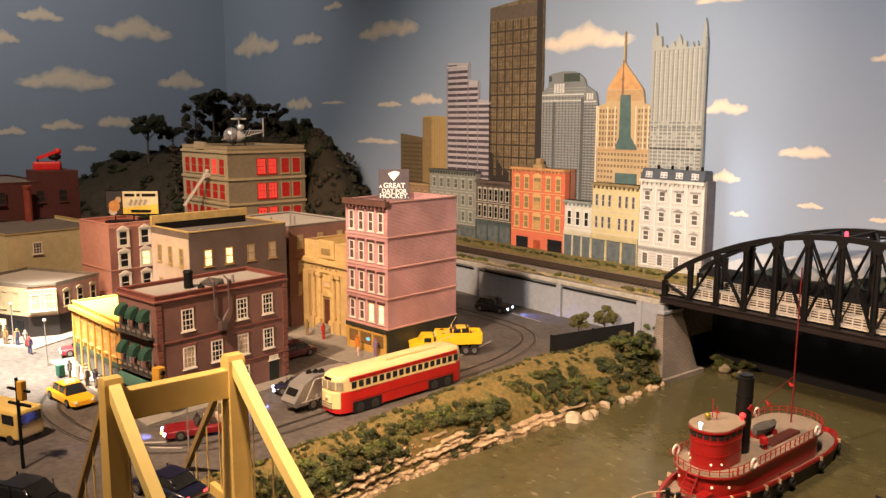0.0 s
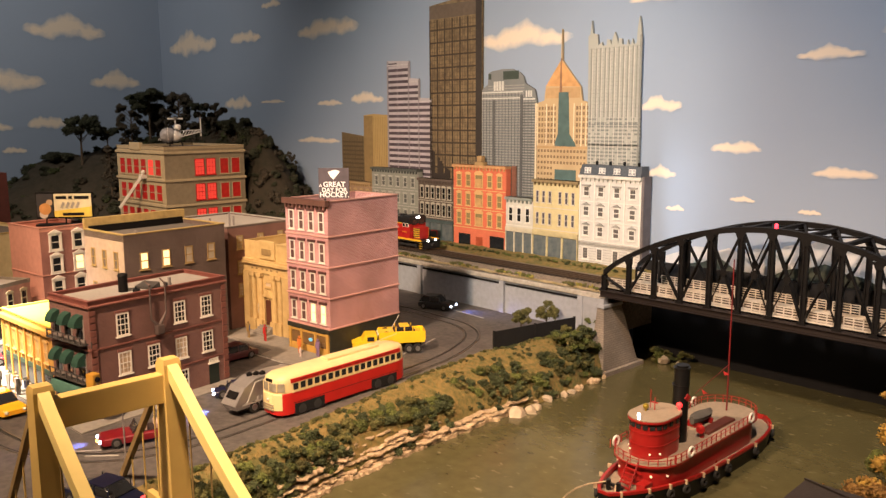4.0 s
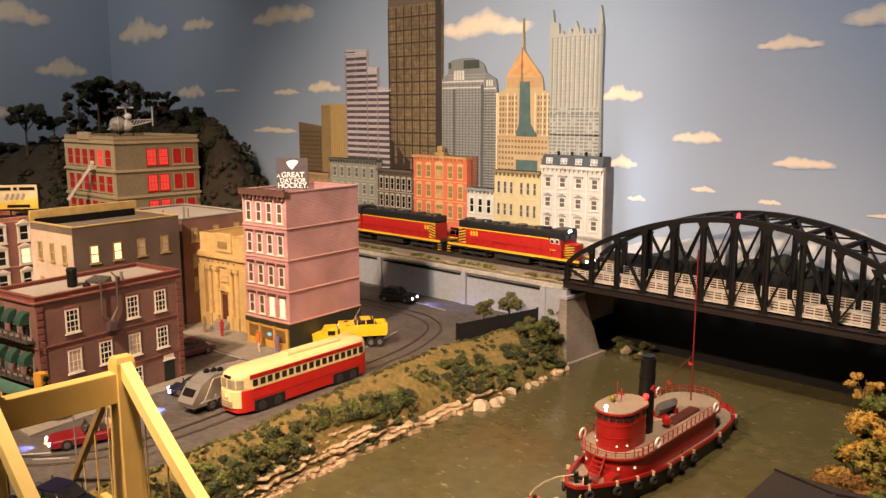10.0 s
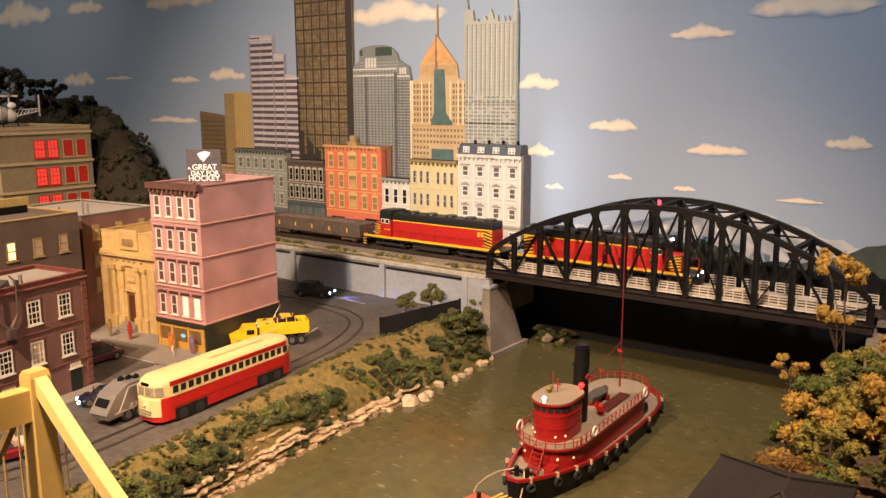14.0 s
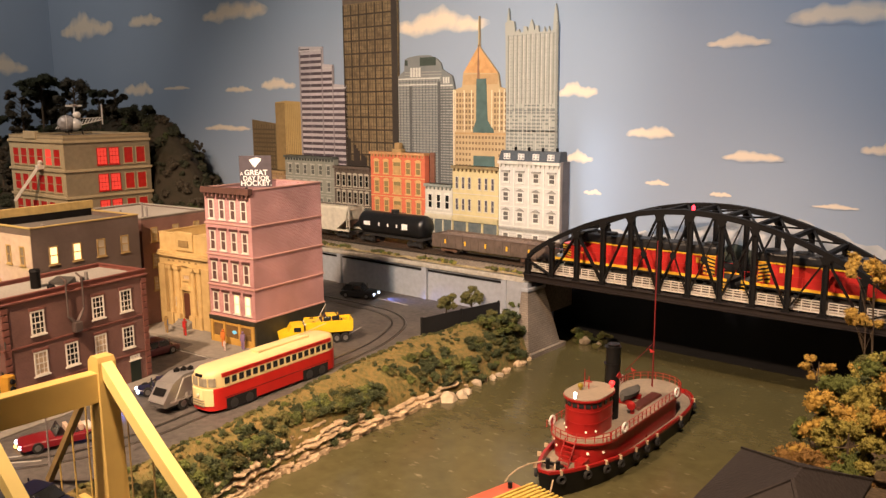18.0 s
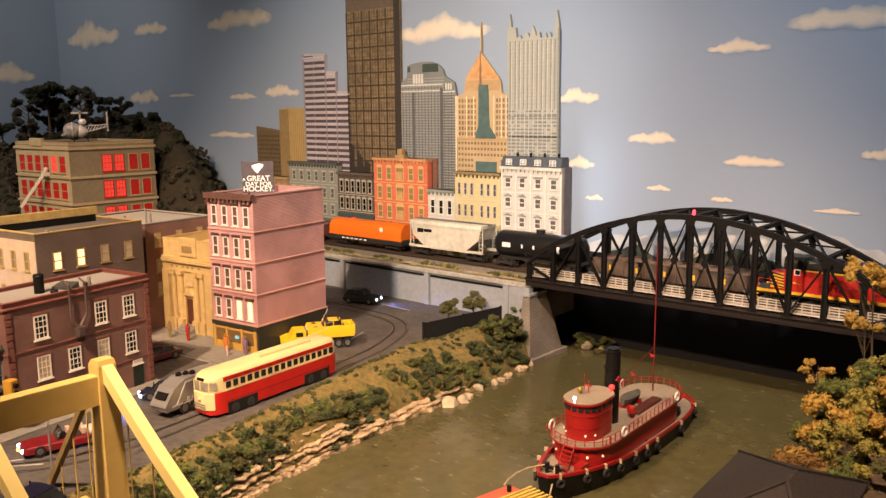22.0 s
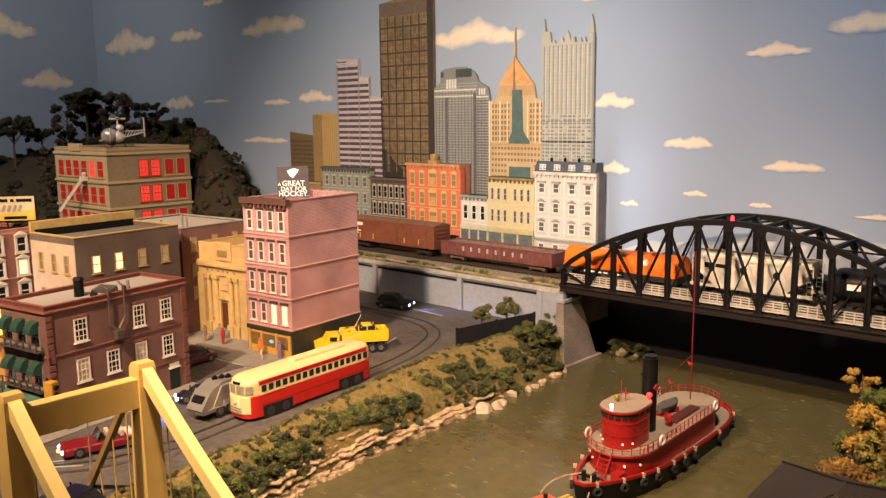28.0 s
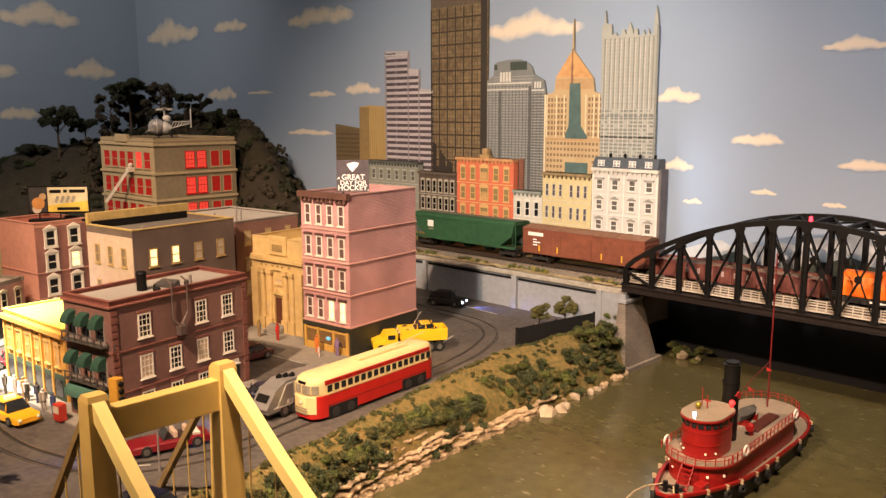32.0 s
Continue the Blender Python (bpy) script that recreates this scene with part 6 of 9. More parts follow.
part("lower_body", bm, M_RED, tram, "red lower body panels", True)
bm = bmesh.new()
profile_body(bm, [(-0.1450, 0.0105, 0.0388, 0.0585, 0.008), (-0.1425, 0.0165, 0.0388, 0.0625, 0.009), (-0.1365, 0.0222, 0.0388, 0.0650, 0.010), (-0.126, 0.0255, 0.0388, 0.067, 0.011), (-0.116, HW - 0.0005, 0.0388, 0.067, 0.011), (0.118, HW - 0.0005, 0.0388, 0.067, 0.011), (0.131, 0.0242, 0.0388, 0.0662, 0.011), (0.141, 0.0185, 0.0388, 0.0640, 0.010), (0.146, 0.0110, 0.0388, 0.060, 0.008)])
part("upper_body", bm, M_CREAM, tram, "cream roof and window band", True)
bm = bmesh.new()
profile_body(bm, [(-0.1480, 0.0102, 0.013, 0.0386, 0.002), (-0.1452, 0.0170, 0.013, 0.0388, 0.002), (-0.1386, 0.0234, 0.013, 0.0388, 0.002), (-0.1378, 0.0234, 0.013, 0.0388, 0.002)])
part("front_panel", bm, M_CREAM, tram, "cream curved front panel", True)
boxpart("letter_band", (-0.122, 0.126, -HW - 0.0002, HW + 0.0002, 0.0543, 0.0606), M_RED, tram, "red band above the windows")
for s in (-1, 1):
    for i in range(-1, 16):
        shared("tramwin", "window", lambda bm: box(bm, -0.0048, 0.0048, -0.0006, 0.0006, 0, 0.0102, 0.0005), M_GLASS, tram, pose(-0.098 + i * 0.0147, s * HW, 0.0425))
    boxpart("belt_strip", (-0.120, 0.122, s * HW - 0.0006, s * HW + 0.0006, 0.0385, 0.0405), M_CREAM, tram)
    if s > 0:
        boxpart("door", (-0.120, -0.106, s * HW - 0.0007, s * HW + 0.0007, 0.010, 0.0535), M_GLASS, tram)
    boxpart("skirt_line", (-0.118, 0.120, s * HW - 0.0005, s * HW + 0.0005, 0.0215, 0.0223), mat("dark_red_line", (0.10, 0.01, 0.01)), tram)
bm = bmesh.new()
profile_body(bm, [(-0.1462, 0.0105, 0.0425, 0.0550, 0.0015), (-0.1435, 0.0170, 0.0425, 0.0555, 0.0015), (-0.1372, 0.0228, 0.0425, 0.0555, 0.0015), (-0.1335, 0.0245, 0.0425, 0.0555, 0.0015)])
# pale tan base colour stands in for the windscreen's reflection
part("windscreen", bm, mat("pale_glass", (0.30, 0.27, 0.20), 0.12), tram, "pale wraparound windscreen")
for y in (0.0, -0.0172, 0.0172):
    x = -0.1468 if y == 0 else -0.1440
    boxpart("screen_post", (x, x + 0.003, y - 0.0009, y + 0.0009, 0.0420, 0.0560), M_CREAM, tram)
boxpart("destination_sign", (-0.1458, -0.138, -0.0075, 0.0075, 0.0568, 0.0608), M_BLACK, tram)
for z in (0.0125, 0.0165, 0.0205):
    boxpart("bumper_bar", (-0.1492, -0.1445, -0.0125, 0.0125, z, z + 0.0018), mat("aluminium", (0.5, 0.45, 0.35), 0.35, 0.6), tram)
bm = bmesh.new()
ball(bm, (-0.1485, 0, 0.029), 0.0032, 2)
part("headlamp", bm, mat("lamp_glass", (0.6, 0.55, 0.4), 0.2), tram)
for k in range(9):
    boxpart("roof_vent", (-0.104 + k * 0.024, -0.090 + k * 0.024, -HW - 0.0004, -HW + 0.001, 0.0570, 0.0580), mat("dark_red_line", (0.10, 0.01, 0.01)), tram)
boxpart("roof_monitor", (-0.03, 0.09, -0.010, 0.010, 0.0665, 0.0712), M_CREAM, tram, bev=0.0018)
bm = bmesh.new()
bar(bm, (0.06, 0, 0.071), (0.145, 0, 0.078), 0.0014, 0.0014)
part("trolley_pole", bm, M_CREAM, tram)
for x in (-0.085, 0.085):
    bm = bmesh.new()
    box(bm, x - 0.028, x + 0.028, -0.0245, 0.0245, 0.004, 0.014, 0.001)
    part("truck", bm, M_UNDER, tram)
    for s in (-1, 1):
        for dx in (-0.016, 0.016):
            shared("tramwheel", "wheel", lambda bm: cyl(bm, (0, -0.0015, 0), (0, 0.0015, 0), 0.0082, None, 18), mat("wheel_grey", (0.06, 0.06, 0.06), 0.5, 0.5), tram, pose(x + dx, s * 0.0262, 0.0090))
    for s in (-1, 1):
        # black plates on the uncut side stand for the openings' deep shade
        boxpart("wheel_arch", (x - 0.031, x + 0.031, s * HW - 0.0008, s * HW + 0.0008, 0.0020, 0.0195), M_BLACKFELT, tram)
boxpart("equipment_box", (-0.045, 0.045, -0.024, 0.024, 0.002, 0.006), M_UNDER, tram)


def bogie(parent, x, wheels=2, m=None):
    half = 0.0175 if wheels == 2 else 0.036
    bm = bmesh.new()
    for s in (-0.0205, 0.0205):
        box(bm, x - half - 0.006, x + half + 0.006, s - 0.0016, s + 0.0016, 0.007, 0.0125, 0.0008)
        n = wheels
        for i in range(n):
            dx = -half + 2 * half * i / (n - 1)
            box(bm, x + dx - 0.004, x + dx + 0.004, s - 0.0022, s + 0.0022, 0.005, 0.0135, 0.0006)
    box(bm, x - 0.006, x + 0.006, -0.019, 0.019, 0.007, 0.016)
    t = part("truck", bm, m or M_UNDER, parent)
    for i in range(wheels):
        dx = -half + 2 * half * i / (wheels - 1)
        shared("axle", "wheelset", lambda bm: (cyl(bm, (0, -0.0175, 0), (0, -0.0145, 0), 0.0092, None, 16), cyl(bm, (0, 0.0145, 0), (0, 0.0175, 0), 0.0092, None, 16), cyl(bm, (0, -0.015, 0), (0, 0.015, 0), 0.002, None, 8)), mat("wheel_steel", (0.08, 0.065, 0.055), 0.4, 0.8), t, pose(x + dx, 0, 0.0092))


def couplers(parent, L):
    for s in (-1, 1):
        boxpart("coupler", (s * L / 2 - 0.004, s * L / 2 + 0.008 * s if s > 0 else s * L / 2 + 0.004, -0.0025, 0.0025, 0.012, 0.018), M_UNDER, parent) if s > 0 else boxpart("coupler", (-L / 2 - 0.008, -L / 2 + 0.004, -0.0025, 0.0025, 0.012, 0.018), M_UNDER, parent)


M_LRED = mat("engine_red", (0.40, 0.018, 0.015), 0.4, scale=60, var=0.08, bump=0.03)
M_LBLK = mat("engine_black", (0.016, 0.016, 0.017), 0.4, scale=60, var=0.1, bump=0.03)
M_LYEL = mat("engine_yellow", (0.72, 0.42, 0.03), 0.4, scale=60, var=0.05, bump=0.02)


def locomotive(front_sign):
    """Cab at +x times front_sign; length 0.39."""
    f = front_sign
    LAMP = glow("train_headlight", (1.0, 0.95, 0.85), 14.0) if f > 0 else mat("dull_lens", (0.5, 0.48, 0.42), 0.2)
    o = thing("locomotive", pose(0, 0, 0), "red and black diesel locomotive with yellow stripes", "locomotive", "train vehicles")
    L = 0.388
    boxpart("frame", (-L / 2, L / 2, -0.031, 0.031, 0.020, 0.0262), M_LBLK, o, bev=0.0008)
    for s in (-1, 1):
        boxpart("yellow_sill", (-L / 2 + 0.006, L / 2 - 0.006, s * 0.0312 - 0.0005, s * 0.0312 + 0.0005, 0.0238, 0.0290), M_LYEL, o, "yellow side sill")
    hx0, hx1 = -0.163, 0.108
    boxpart("hood", (min(f * hx0, f * hx1), max(f * hx0, f * hx1), -0.0205, 0.0205, 0.0262, 0.066), M_LRED, o, "long red engine hood", 0.0006)
    boxpart("hood_top", (min(f * hx0, f * hx1), max(f * hx0, f * hx1), -0.0210, 0.0210, 0.0662, 0.0835), M_LBLK, o, "black upper hood", 0.004)
    for s in (-1, 1):
        boxpart("stripe", (min(f * hx0, f * hx1), max(f * hx0, f * hx1), s * 0.0212 - 0.0006, s * 0.0212 + 0.0006, 0.0645, 0.0668), M_LYEL, o, "thin yellow stripe")
        for k in range(14):
            x = f * (hx0 + 0.012 + k * 0.0185)
            shared("hooddoor", "hood_door", lambda bm: box(bm, -0.0085, 0.0085, -0.0004, 0.0004, 0, 0.026, 0.0002), M_LRED, o, pose(x, s * 0.0207, 0.030))
        # reporting mark as plain bars
        for k in range(3):
            boxpart("mark_bar", (f * (-0.125) + k * 0.0085, f * (-0.125) + k * 0.0085 + 0.006, s * 0.0213 - 0.0004, s * 0.0213 + 0.0004, 0.050, 0.060), M_LYEL, o, "plain yellow lettering bar")
        boxpart("number_bar", (f * 0.118 - 0.008, f * 0.118 + 0.008, s * 0.0290 - 0.0004, s * 0.0290 + 0.0004, 0.043, 0.047), M_LYEL, o)
        boxpart("handrail", (-L / 2 + 0.01, L / 2 - 0.01, s * 0.0305 - 0.0005, s * 0.0305 + 0.0005, 0.046, 0.047), M_LRED, o)
        for k in range(12):
            shared("stanchion", "stanchion", lambda bm: box(bm, -0.0005, 0.0005, -0.0005, 0.0005, 0, 0.020), M_LRED, o, pose(-L / 2 + 0.012 + k * (L - 0.024) / 11, s * 0.0305, 0.0265))
    # roof fans, exhaust
    for k in range(5):
        x = f * (-0.145 + k * 0.052)
        bm = bmesh.new()
        cyl(bm, (x, 0, 0.0832), (x, 0, 0.0875), 0.0135, 0.0125, 20)
        part("roof_fan", bm, M_LBLK, o)
    boxpart("exhaust", (f * 0.085 - 0.007, f * 0.085 + 0.007, -0.004, 0.004, 0.0832, 0.089), M_LBLK, o)
    # cab
    cx = f * 0.1235
    bm = bmesh.new()
    profile_body(bm, [(cx - 0.0155, 0.0288, 0.0262, 0.0875, 0.008), (cx + 0.0155, 0.0288, 0.0262, 0.0875, 0.008)])
    cab = part("cab", bm, M_LRED, o, "red cab with black roof")
    bm = bmesh.new()
    profile_body(bm, [(cx - 0.0165, 0.0293, 0.0665, 0.0885, 0.009), (cx + 0.0165, 0.0293, 0.0665, 0.0885, 0.009)])
    part("roof", bm, M_LBLK, cab)
    for s in (-1, 1):
        for dx in (-0.0065, 0.0065):
            boxpart("side_window", (cx + dx - 0.005, cx + dx + 0.005, s * 0.0295 - 0.0006, s * 0.0295 + 0.0006, 0.058, 0.0685), M_WHITE, cab, "white-framed cab window")
            boxpart("pane", (cx + dx - 0.0036, cx + dx + 0.0036, s * 0.0303 - 0.0003, s * 0.0303 + 0.0003, 0.0595, 0.067), M_GLASS, cab)
    for yy in (-0.012, 0.012):
        boxpart("windscreen", (min(cx + f * 0.0163, cx + f * 0.0175), max(cx + f * 0.0163, cx + f * 0.0175), yy - 0.008, yy + 0.008, 0.064, 0.076), M_GLASS, cab)
    # nose with diagonal stripes
    boxpart("nose", (min(f * 0.139, f * 0.166), max(f * 0.139, f * 0.166), -0.0165, 0.0165, 0.0262, 0.0585), M_LRED, o, "low striped nose", 0.003)
    for end, x0, x1, yy, zt in ((1, 0.1405, 0.1655, 0.0168, 0.056), (-1, -0.162, -0.140, 0.0212, 0.063)):
        for s in (-1, 1):
            boxpart("stripe_field", (min(f * x0, f * x1), max(f * x0, f * x1), s * yy - 0.0004, s * yy + 0.0004, 0.030, zt), M_LYEL, o)
            for k in range(5):
                xa = x0 + (x1 - x0) * 0.05
                zz = 0.030 + (zt - 0.030) * k / 5
                bm = bmesh.new()
                board(bm, [(f * x0, zz), (f * x1, zz + (zt - 0.03) * 0.16), (f * x1, zz + (zt - 0.03) * 0.26), (f * x0, zz + (zt - 0.03) * 0.10)], s * yy + s * 0.0005 - 0.0003, s * yy + s * 0.0005 + 0.0003)
                part("diagonal_stripe", bm, M_LBLK, o)
    for end in (-1, 1):
        xe = end * L / 2
        boxpart("pilot", (min(xe, xe - end * 0.003), max(xe, xe - end * 0.003), -0.029, 0.029, 0.004, 0.024), M_LBLK, o)
        for s in (-1, 1):
            for k in range(3):
                boxpart("step", (min(xe - end * 0.004, xe - end * 0.014), max(xe - end * 0.004, xe - end * 0.014), s * 0.031 - 0.0012, s * 0.031 + 0.0012, 0.006 + k * 0.006, 0.0072 + k * 0.006), M_LYEL, o)
    for s in (-0.009, 0.009):
        bm = bmesh.new()
        ball(bm, (f * (L / 2 + 0.0012), s * 1.5, 0.026), 0.0026, 2)
        part("ditch_light", bm, LAMP, o)
    bm = bmesh.new()
    for yy in (-0.003, 0.003):
        ball(bm, (cx + f * 0.0175, yy, 0.0835), 0.0024, 2)
    part("headlight", bm, LAMP, o, "twin headlight")
    boxpart("fuel_tank", (-0.05, 0.05, -0.024, 0.024, 0.005, 0.019), M_UNDER, o, bev=0.003)
    for x in (-0.118, 0.118):
        bogie(o, x, 3)
    couplers(o, L)
    return o


def ribs(o, L, hw, z0, z1, n, m, d=0.0012):
    for s in (-1, 1):
        for k in range(n + 1):
            x = -L / 2 + L * k / n
            shared(("rib", o.name, round(z1, 3)), "rib", lambda bm: box(bm, -0.0012, 0.0012, -d, d, 0, z1 - z0), m, o, pose(x, s * hw, z0))


def gondola(L, colour, label, marks, load):
    o = thing("gondola_car", pose(0, 0, 0), label, "freight car", "train vehicles")
    m = mat("gondola_" + str(marks), colour, 0.75, scale=90, var=0.2, big=20)
    b = L - 0.02
    bm = bmesh.new()
    box(bm, -b / 2, b / 2, -0.029, -0.0275, 0.017, 0.046)
    box(bm, -b / 2, b / 2, 0.0275, 0.029, 0.017, 0.046)
    box(bm, -b / 2, -b / 2 + 0.0015, -0.0275, 0.0275, 0.017, 0.046)
    box(bm, b / 2 - 0.0015, b / 2, -0.0275, 0.0275, 0.017, 0.046)
    box(bm, -b / 2, b / 2, -0.0275, 0.0275, 0.015, 0.019)
    part("body", bm, m, o)
    for s in (-1, 1):
        boxpart("top_rail", (-b / 2, b / 2, s * 0.029 - 0.0014, s * 0.029 + 0.0014, 0.046, 0.048), m, o)
    ribs(o, b - 0.004, 0.0292, 0.016, 0.046, 14, m)
    bm = bmesh.new()
    rr = random.Random(3)
    bmesh.ops.create_grid(bm, x_segments=60, y_segments=10, size=0.5)
    for v in bm.verts:
        v.co = Vector((v.co.x * (b - 0.004), v.co.y * 0.054, 0.0435 + rr.uniform(-0.0018, 0.0022)))
    part("load", bm, load, o, "heaped scrap load")
    for s in (-1, 1):
        if marks == 1:
            for k in range(5):
                x = -b / 2 + b * (0.13 + 0.185 * k)
                boxpart("yellow_plate", (x - 0.0022, x + 0.0022, s * 0.0308 - 0.0003, s * 0.0308 + 0.0003, 0.026, 0.036), M_LYEL, o, "small yellow plate")
        else:
            for k in range(8):
                x = -0.09 + k * 0.0245
                boxpart("mark_bar", (x - 0.0026, x + 0.0026, s * 0.0308 - 0.0003, s * 0.0308 + 0.0003, 0.029, 0.039), mat("worn_white", (0.52, 0.45, 0.42), 0.8, scale=300, var=0.3), o, "worn white lettering bar")
    for x in (-b / 2 + 0.045, b / 2 - 0.045):
        bogie(o, x, 2, mat("rusty_truck", (0.13, 0.07, 0.045), 0.8, scale=150))
    couplers(o, L - 0.012)
    return o


def tank_car(L):
    o = thing("tank_car", pose(0, 0, 0), "glossy black tank car with white stencils", "freight car", "train vehicles")
    bm = bmesh.new()
    r = 0.0285
    rings = []
    for x, q in [(-L / 2 + 0.014, 0.25), (-L / 2 + 0.016, 0.7), (-L / 2 + 0.022, 0.93), (-L / 2 + 0.030, 1), (L / 2 - 0.030, 1), (L / 2 - 0.022, 0.93), (L / 2 - 0.016, 0.7), (L / 2 - 0.014, 0.25)]:
        rings.append([(x, r * q * math.cos(a), 0.052 + r * q * math.sin(a)) for a in [k * 2 * math.pi / 28 for k in range(28)]])
    loft(bm, rings)
    part("tank", bm, mat("tank_black", (0.012, 0.012, 0.013), 0.3, scale=60), o, smooth=True)
    boxpart("sill", (-L / 2 + 0.006, L / 2 - 0.006, -0.008, 0.008, 0.017, 0.0245), M_UNDER, o)
    for x in (-L / 2 + 0.014, L / 2 - 0.014):
        boxpart("end_platform", (x - 0.010, x + 0.010, -0.028, 0.028, 0.0245, 0.027), M_UNDER, o)
    bm = bmesh.new()
    cyl(bm, (0, 0, 0.078), (0, 0, 0.088), 0.010, None, 18)
    part("dome", bm, M_LBLK, o)
    bm = bmesh.new()
    for s in (-1, 1):
        box(bm, -0.022, 0.022, s * 0.016 - 0.0006, s * 0.016 + 0.0006, 0.079, 0.080)
        bar(bm, (-0.02, s * 0.030, 0.027), (-0.02, s * 0.0165, 0.080), 0.001, 0.001)
    part("platform_rail", bm, M_LBLK, o)
    for s in (-1, 1):
        for x, w, h in ((-0.072, 0.022, 0.010), (-0.03, 0.004, 0.008), (0.0, 0.004, 0.008), (0.03, 0.004, 0.008), (0.056, 0.018, 0.014)):
            bm = bmesh.new()
            box(bm, x - w / 2, x + w / 2, s * 0.0284 - 0.0006, s * 0.0284 + 0.0006, 0.052 - h / 2, 0.052 + h / 2)
            part("stencil_bar", bm, M_LETTER, o, "white stencil bar")
    for x in (-L / 2 + 0.045, L / 2 - 0.045):
        bogie(o, x)
    couplers(o, L - 0.012)
    return o


def hopper(L, colour, name_m, label, mark):
    o = thing("covered_hopper", pose(0, 0, 0), label, "freight car", "train vehicles")
    m = mat(name_m, colour, 0.7, scale=70, var=0.16, big=16)
    b = L - 0.022
    bm = bmesh.new()
    e = 0.048
    board(bm, [(-b / 2 + e, 0.026), (b / 2 - e, 0.026), (b / 2 - 0.012, 0.052), (b / 2 - 0.006, 0.078), (-b / 2 + 0.006, 0.078), (-b / 2 + 0.012, 0.052)], -0.029, 0.029)
    part("body", bm, m, o)
    bm = bmesh.new()
    profile_body(bm, [(-b / 2 + 0.004, 0.0295, 0.0782, 0.086, 0.007), (b / 2 - 0.004, 0.0295, 0.0782, 0.086, 0.007)])
    part("roof", bm, m, o)
    boxpart("running_board", (-b / 2, b / 2, -0.006, 0.006, 0.0865, 0.0878), mat("grating", (0.16, 0.14, 0.12), 0.7), o)
    for k in range(4):
        x = -b / 2 + b * (k + 0.5) / 4
        boxpart("hatch", (x - 0.014, x + 0.014, -0.018, 0.018, 0.0855, 0.0865), m, o)
    for s in (-1, 1):
        boxpart("side_sill", (-b / 2, b / 2, s * 0.029 - 0.0016, s * 0.029 + 0.0016, 0.022, 0.0275), m, o)
        boxpart("top_sill", (-b / 2 + 0.002, b / 2 - 0.002, s * 0.0293 - 0.0014, s * 0.0293 + 0.0014, 0.0755, 0.079), m, o)
        for q in (-1, 1):
            bm = bmesh.new()
            bar(bm, (q * (b / 2 - 0.002), s * 0.026, 0.022), (q * (b / 2 - 0.002), s * 0.026, 0.080), 0.0018, 0.0018)
            bar(bm, (q * (b / 2 - 0.012), s * 0.026, 0.022), (q * (b / 2 - 0.012), s * 0.026, 0.080), 0.0014, 0.0014)
            for k in range(7):
                bar(bm, (q * (b / 2 - 0.012), s * 0.027, 0.028 + k * 0.008), (q * (b / 2 - 0.002), s * 0.027, 0.028 + k * 0.008), 0.0009, 0.0009)
            part("end_ladder", bm, m, o)
        if mark == "dark":
            boxpart("mark_bar", (-0.085, -0.066, s * 0.0293 - 0.0004, s * 0.0293 + 0.0004, 0.058, 0.068), M_BLACK, o)
            boxpart("mark_bar", (-0.064, -0.040, s * 0.0293 - 0.0004, s * 0.0293 + 0.0004, 0.060, 0.067), M_BLACK, o, "plain black lettering bar")
        else:
            boxpart("mark_bar", (-0.118, -0.098, s * 0.0293 - 0.0004, s * 0.0293 + 0.0004, 0.052, 0.068), M_LETTER, o, "plain white emblem bar")
            boxpart("mark_bar", (-0.115, -0.098, s * 0.0293 - 0.0004, s * 0.0293 + 0.0004, 0.044, 0.048), mat("faded_paint", (0.25, 0.2, 0.15)), o)
    for x in (-b / 8 * 1.6, 0, b / 8 * 1.6):
        bm = bmesh.new()
        loft(bm, [[(x - 0.018, -0.018, 0.026), (x + 0.018, -0.018, 0.026), (x + 0.018, 0.018, 0.026), (x - 0.018, 0.018, 0.026)], [(x - 0.008, -0.008, 0.008), (x + 0.008, -0.008, 0.008), (x + 0.008, 0.008, 0.008), (x - 0.008, 0.008, 0.008)]])
        part("hopper_bay", bm, m, o)
    for x in (-b / 2 + 0.030, b / 2 - 0.030):
        bogie(o, x)
    couplers(o, L - 0.012)
    return o


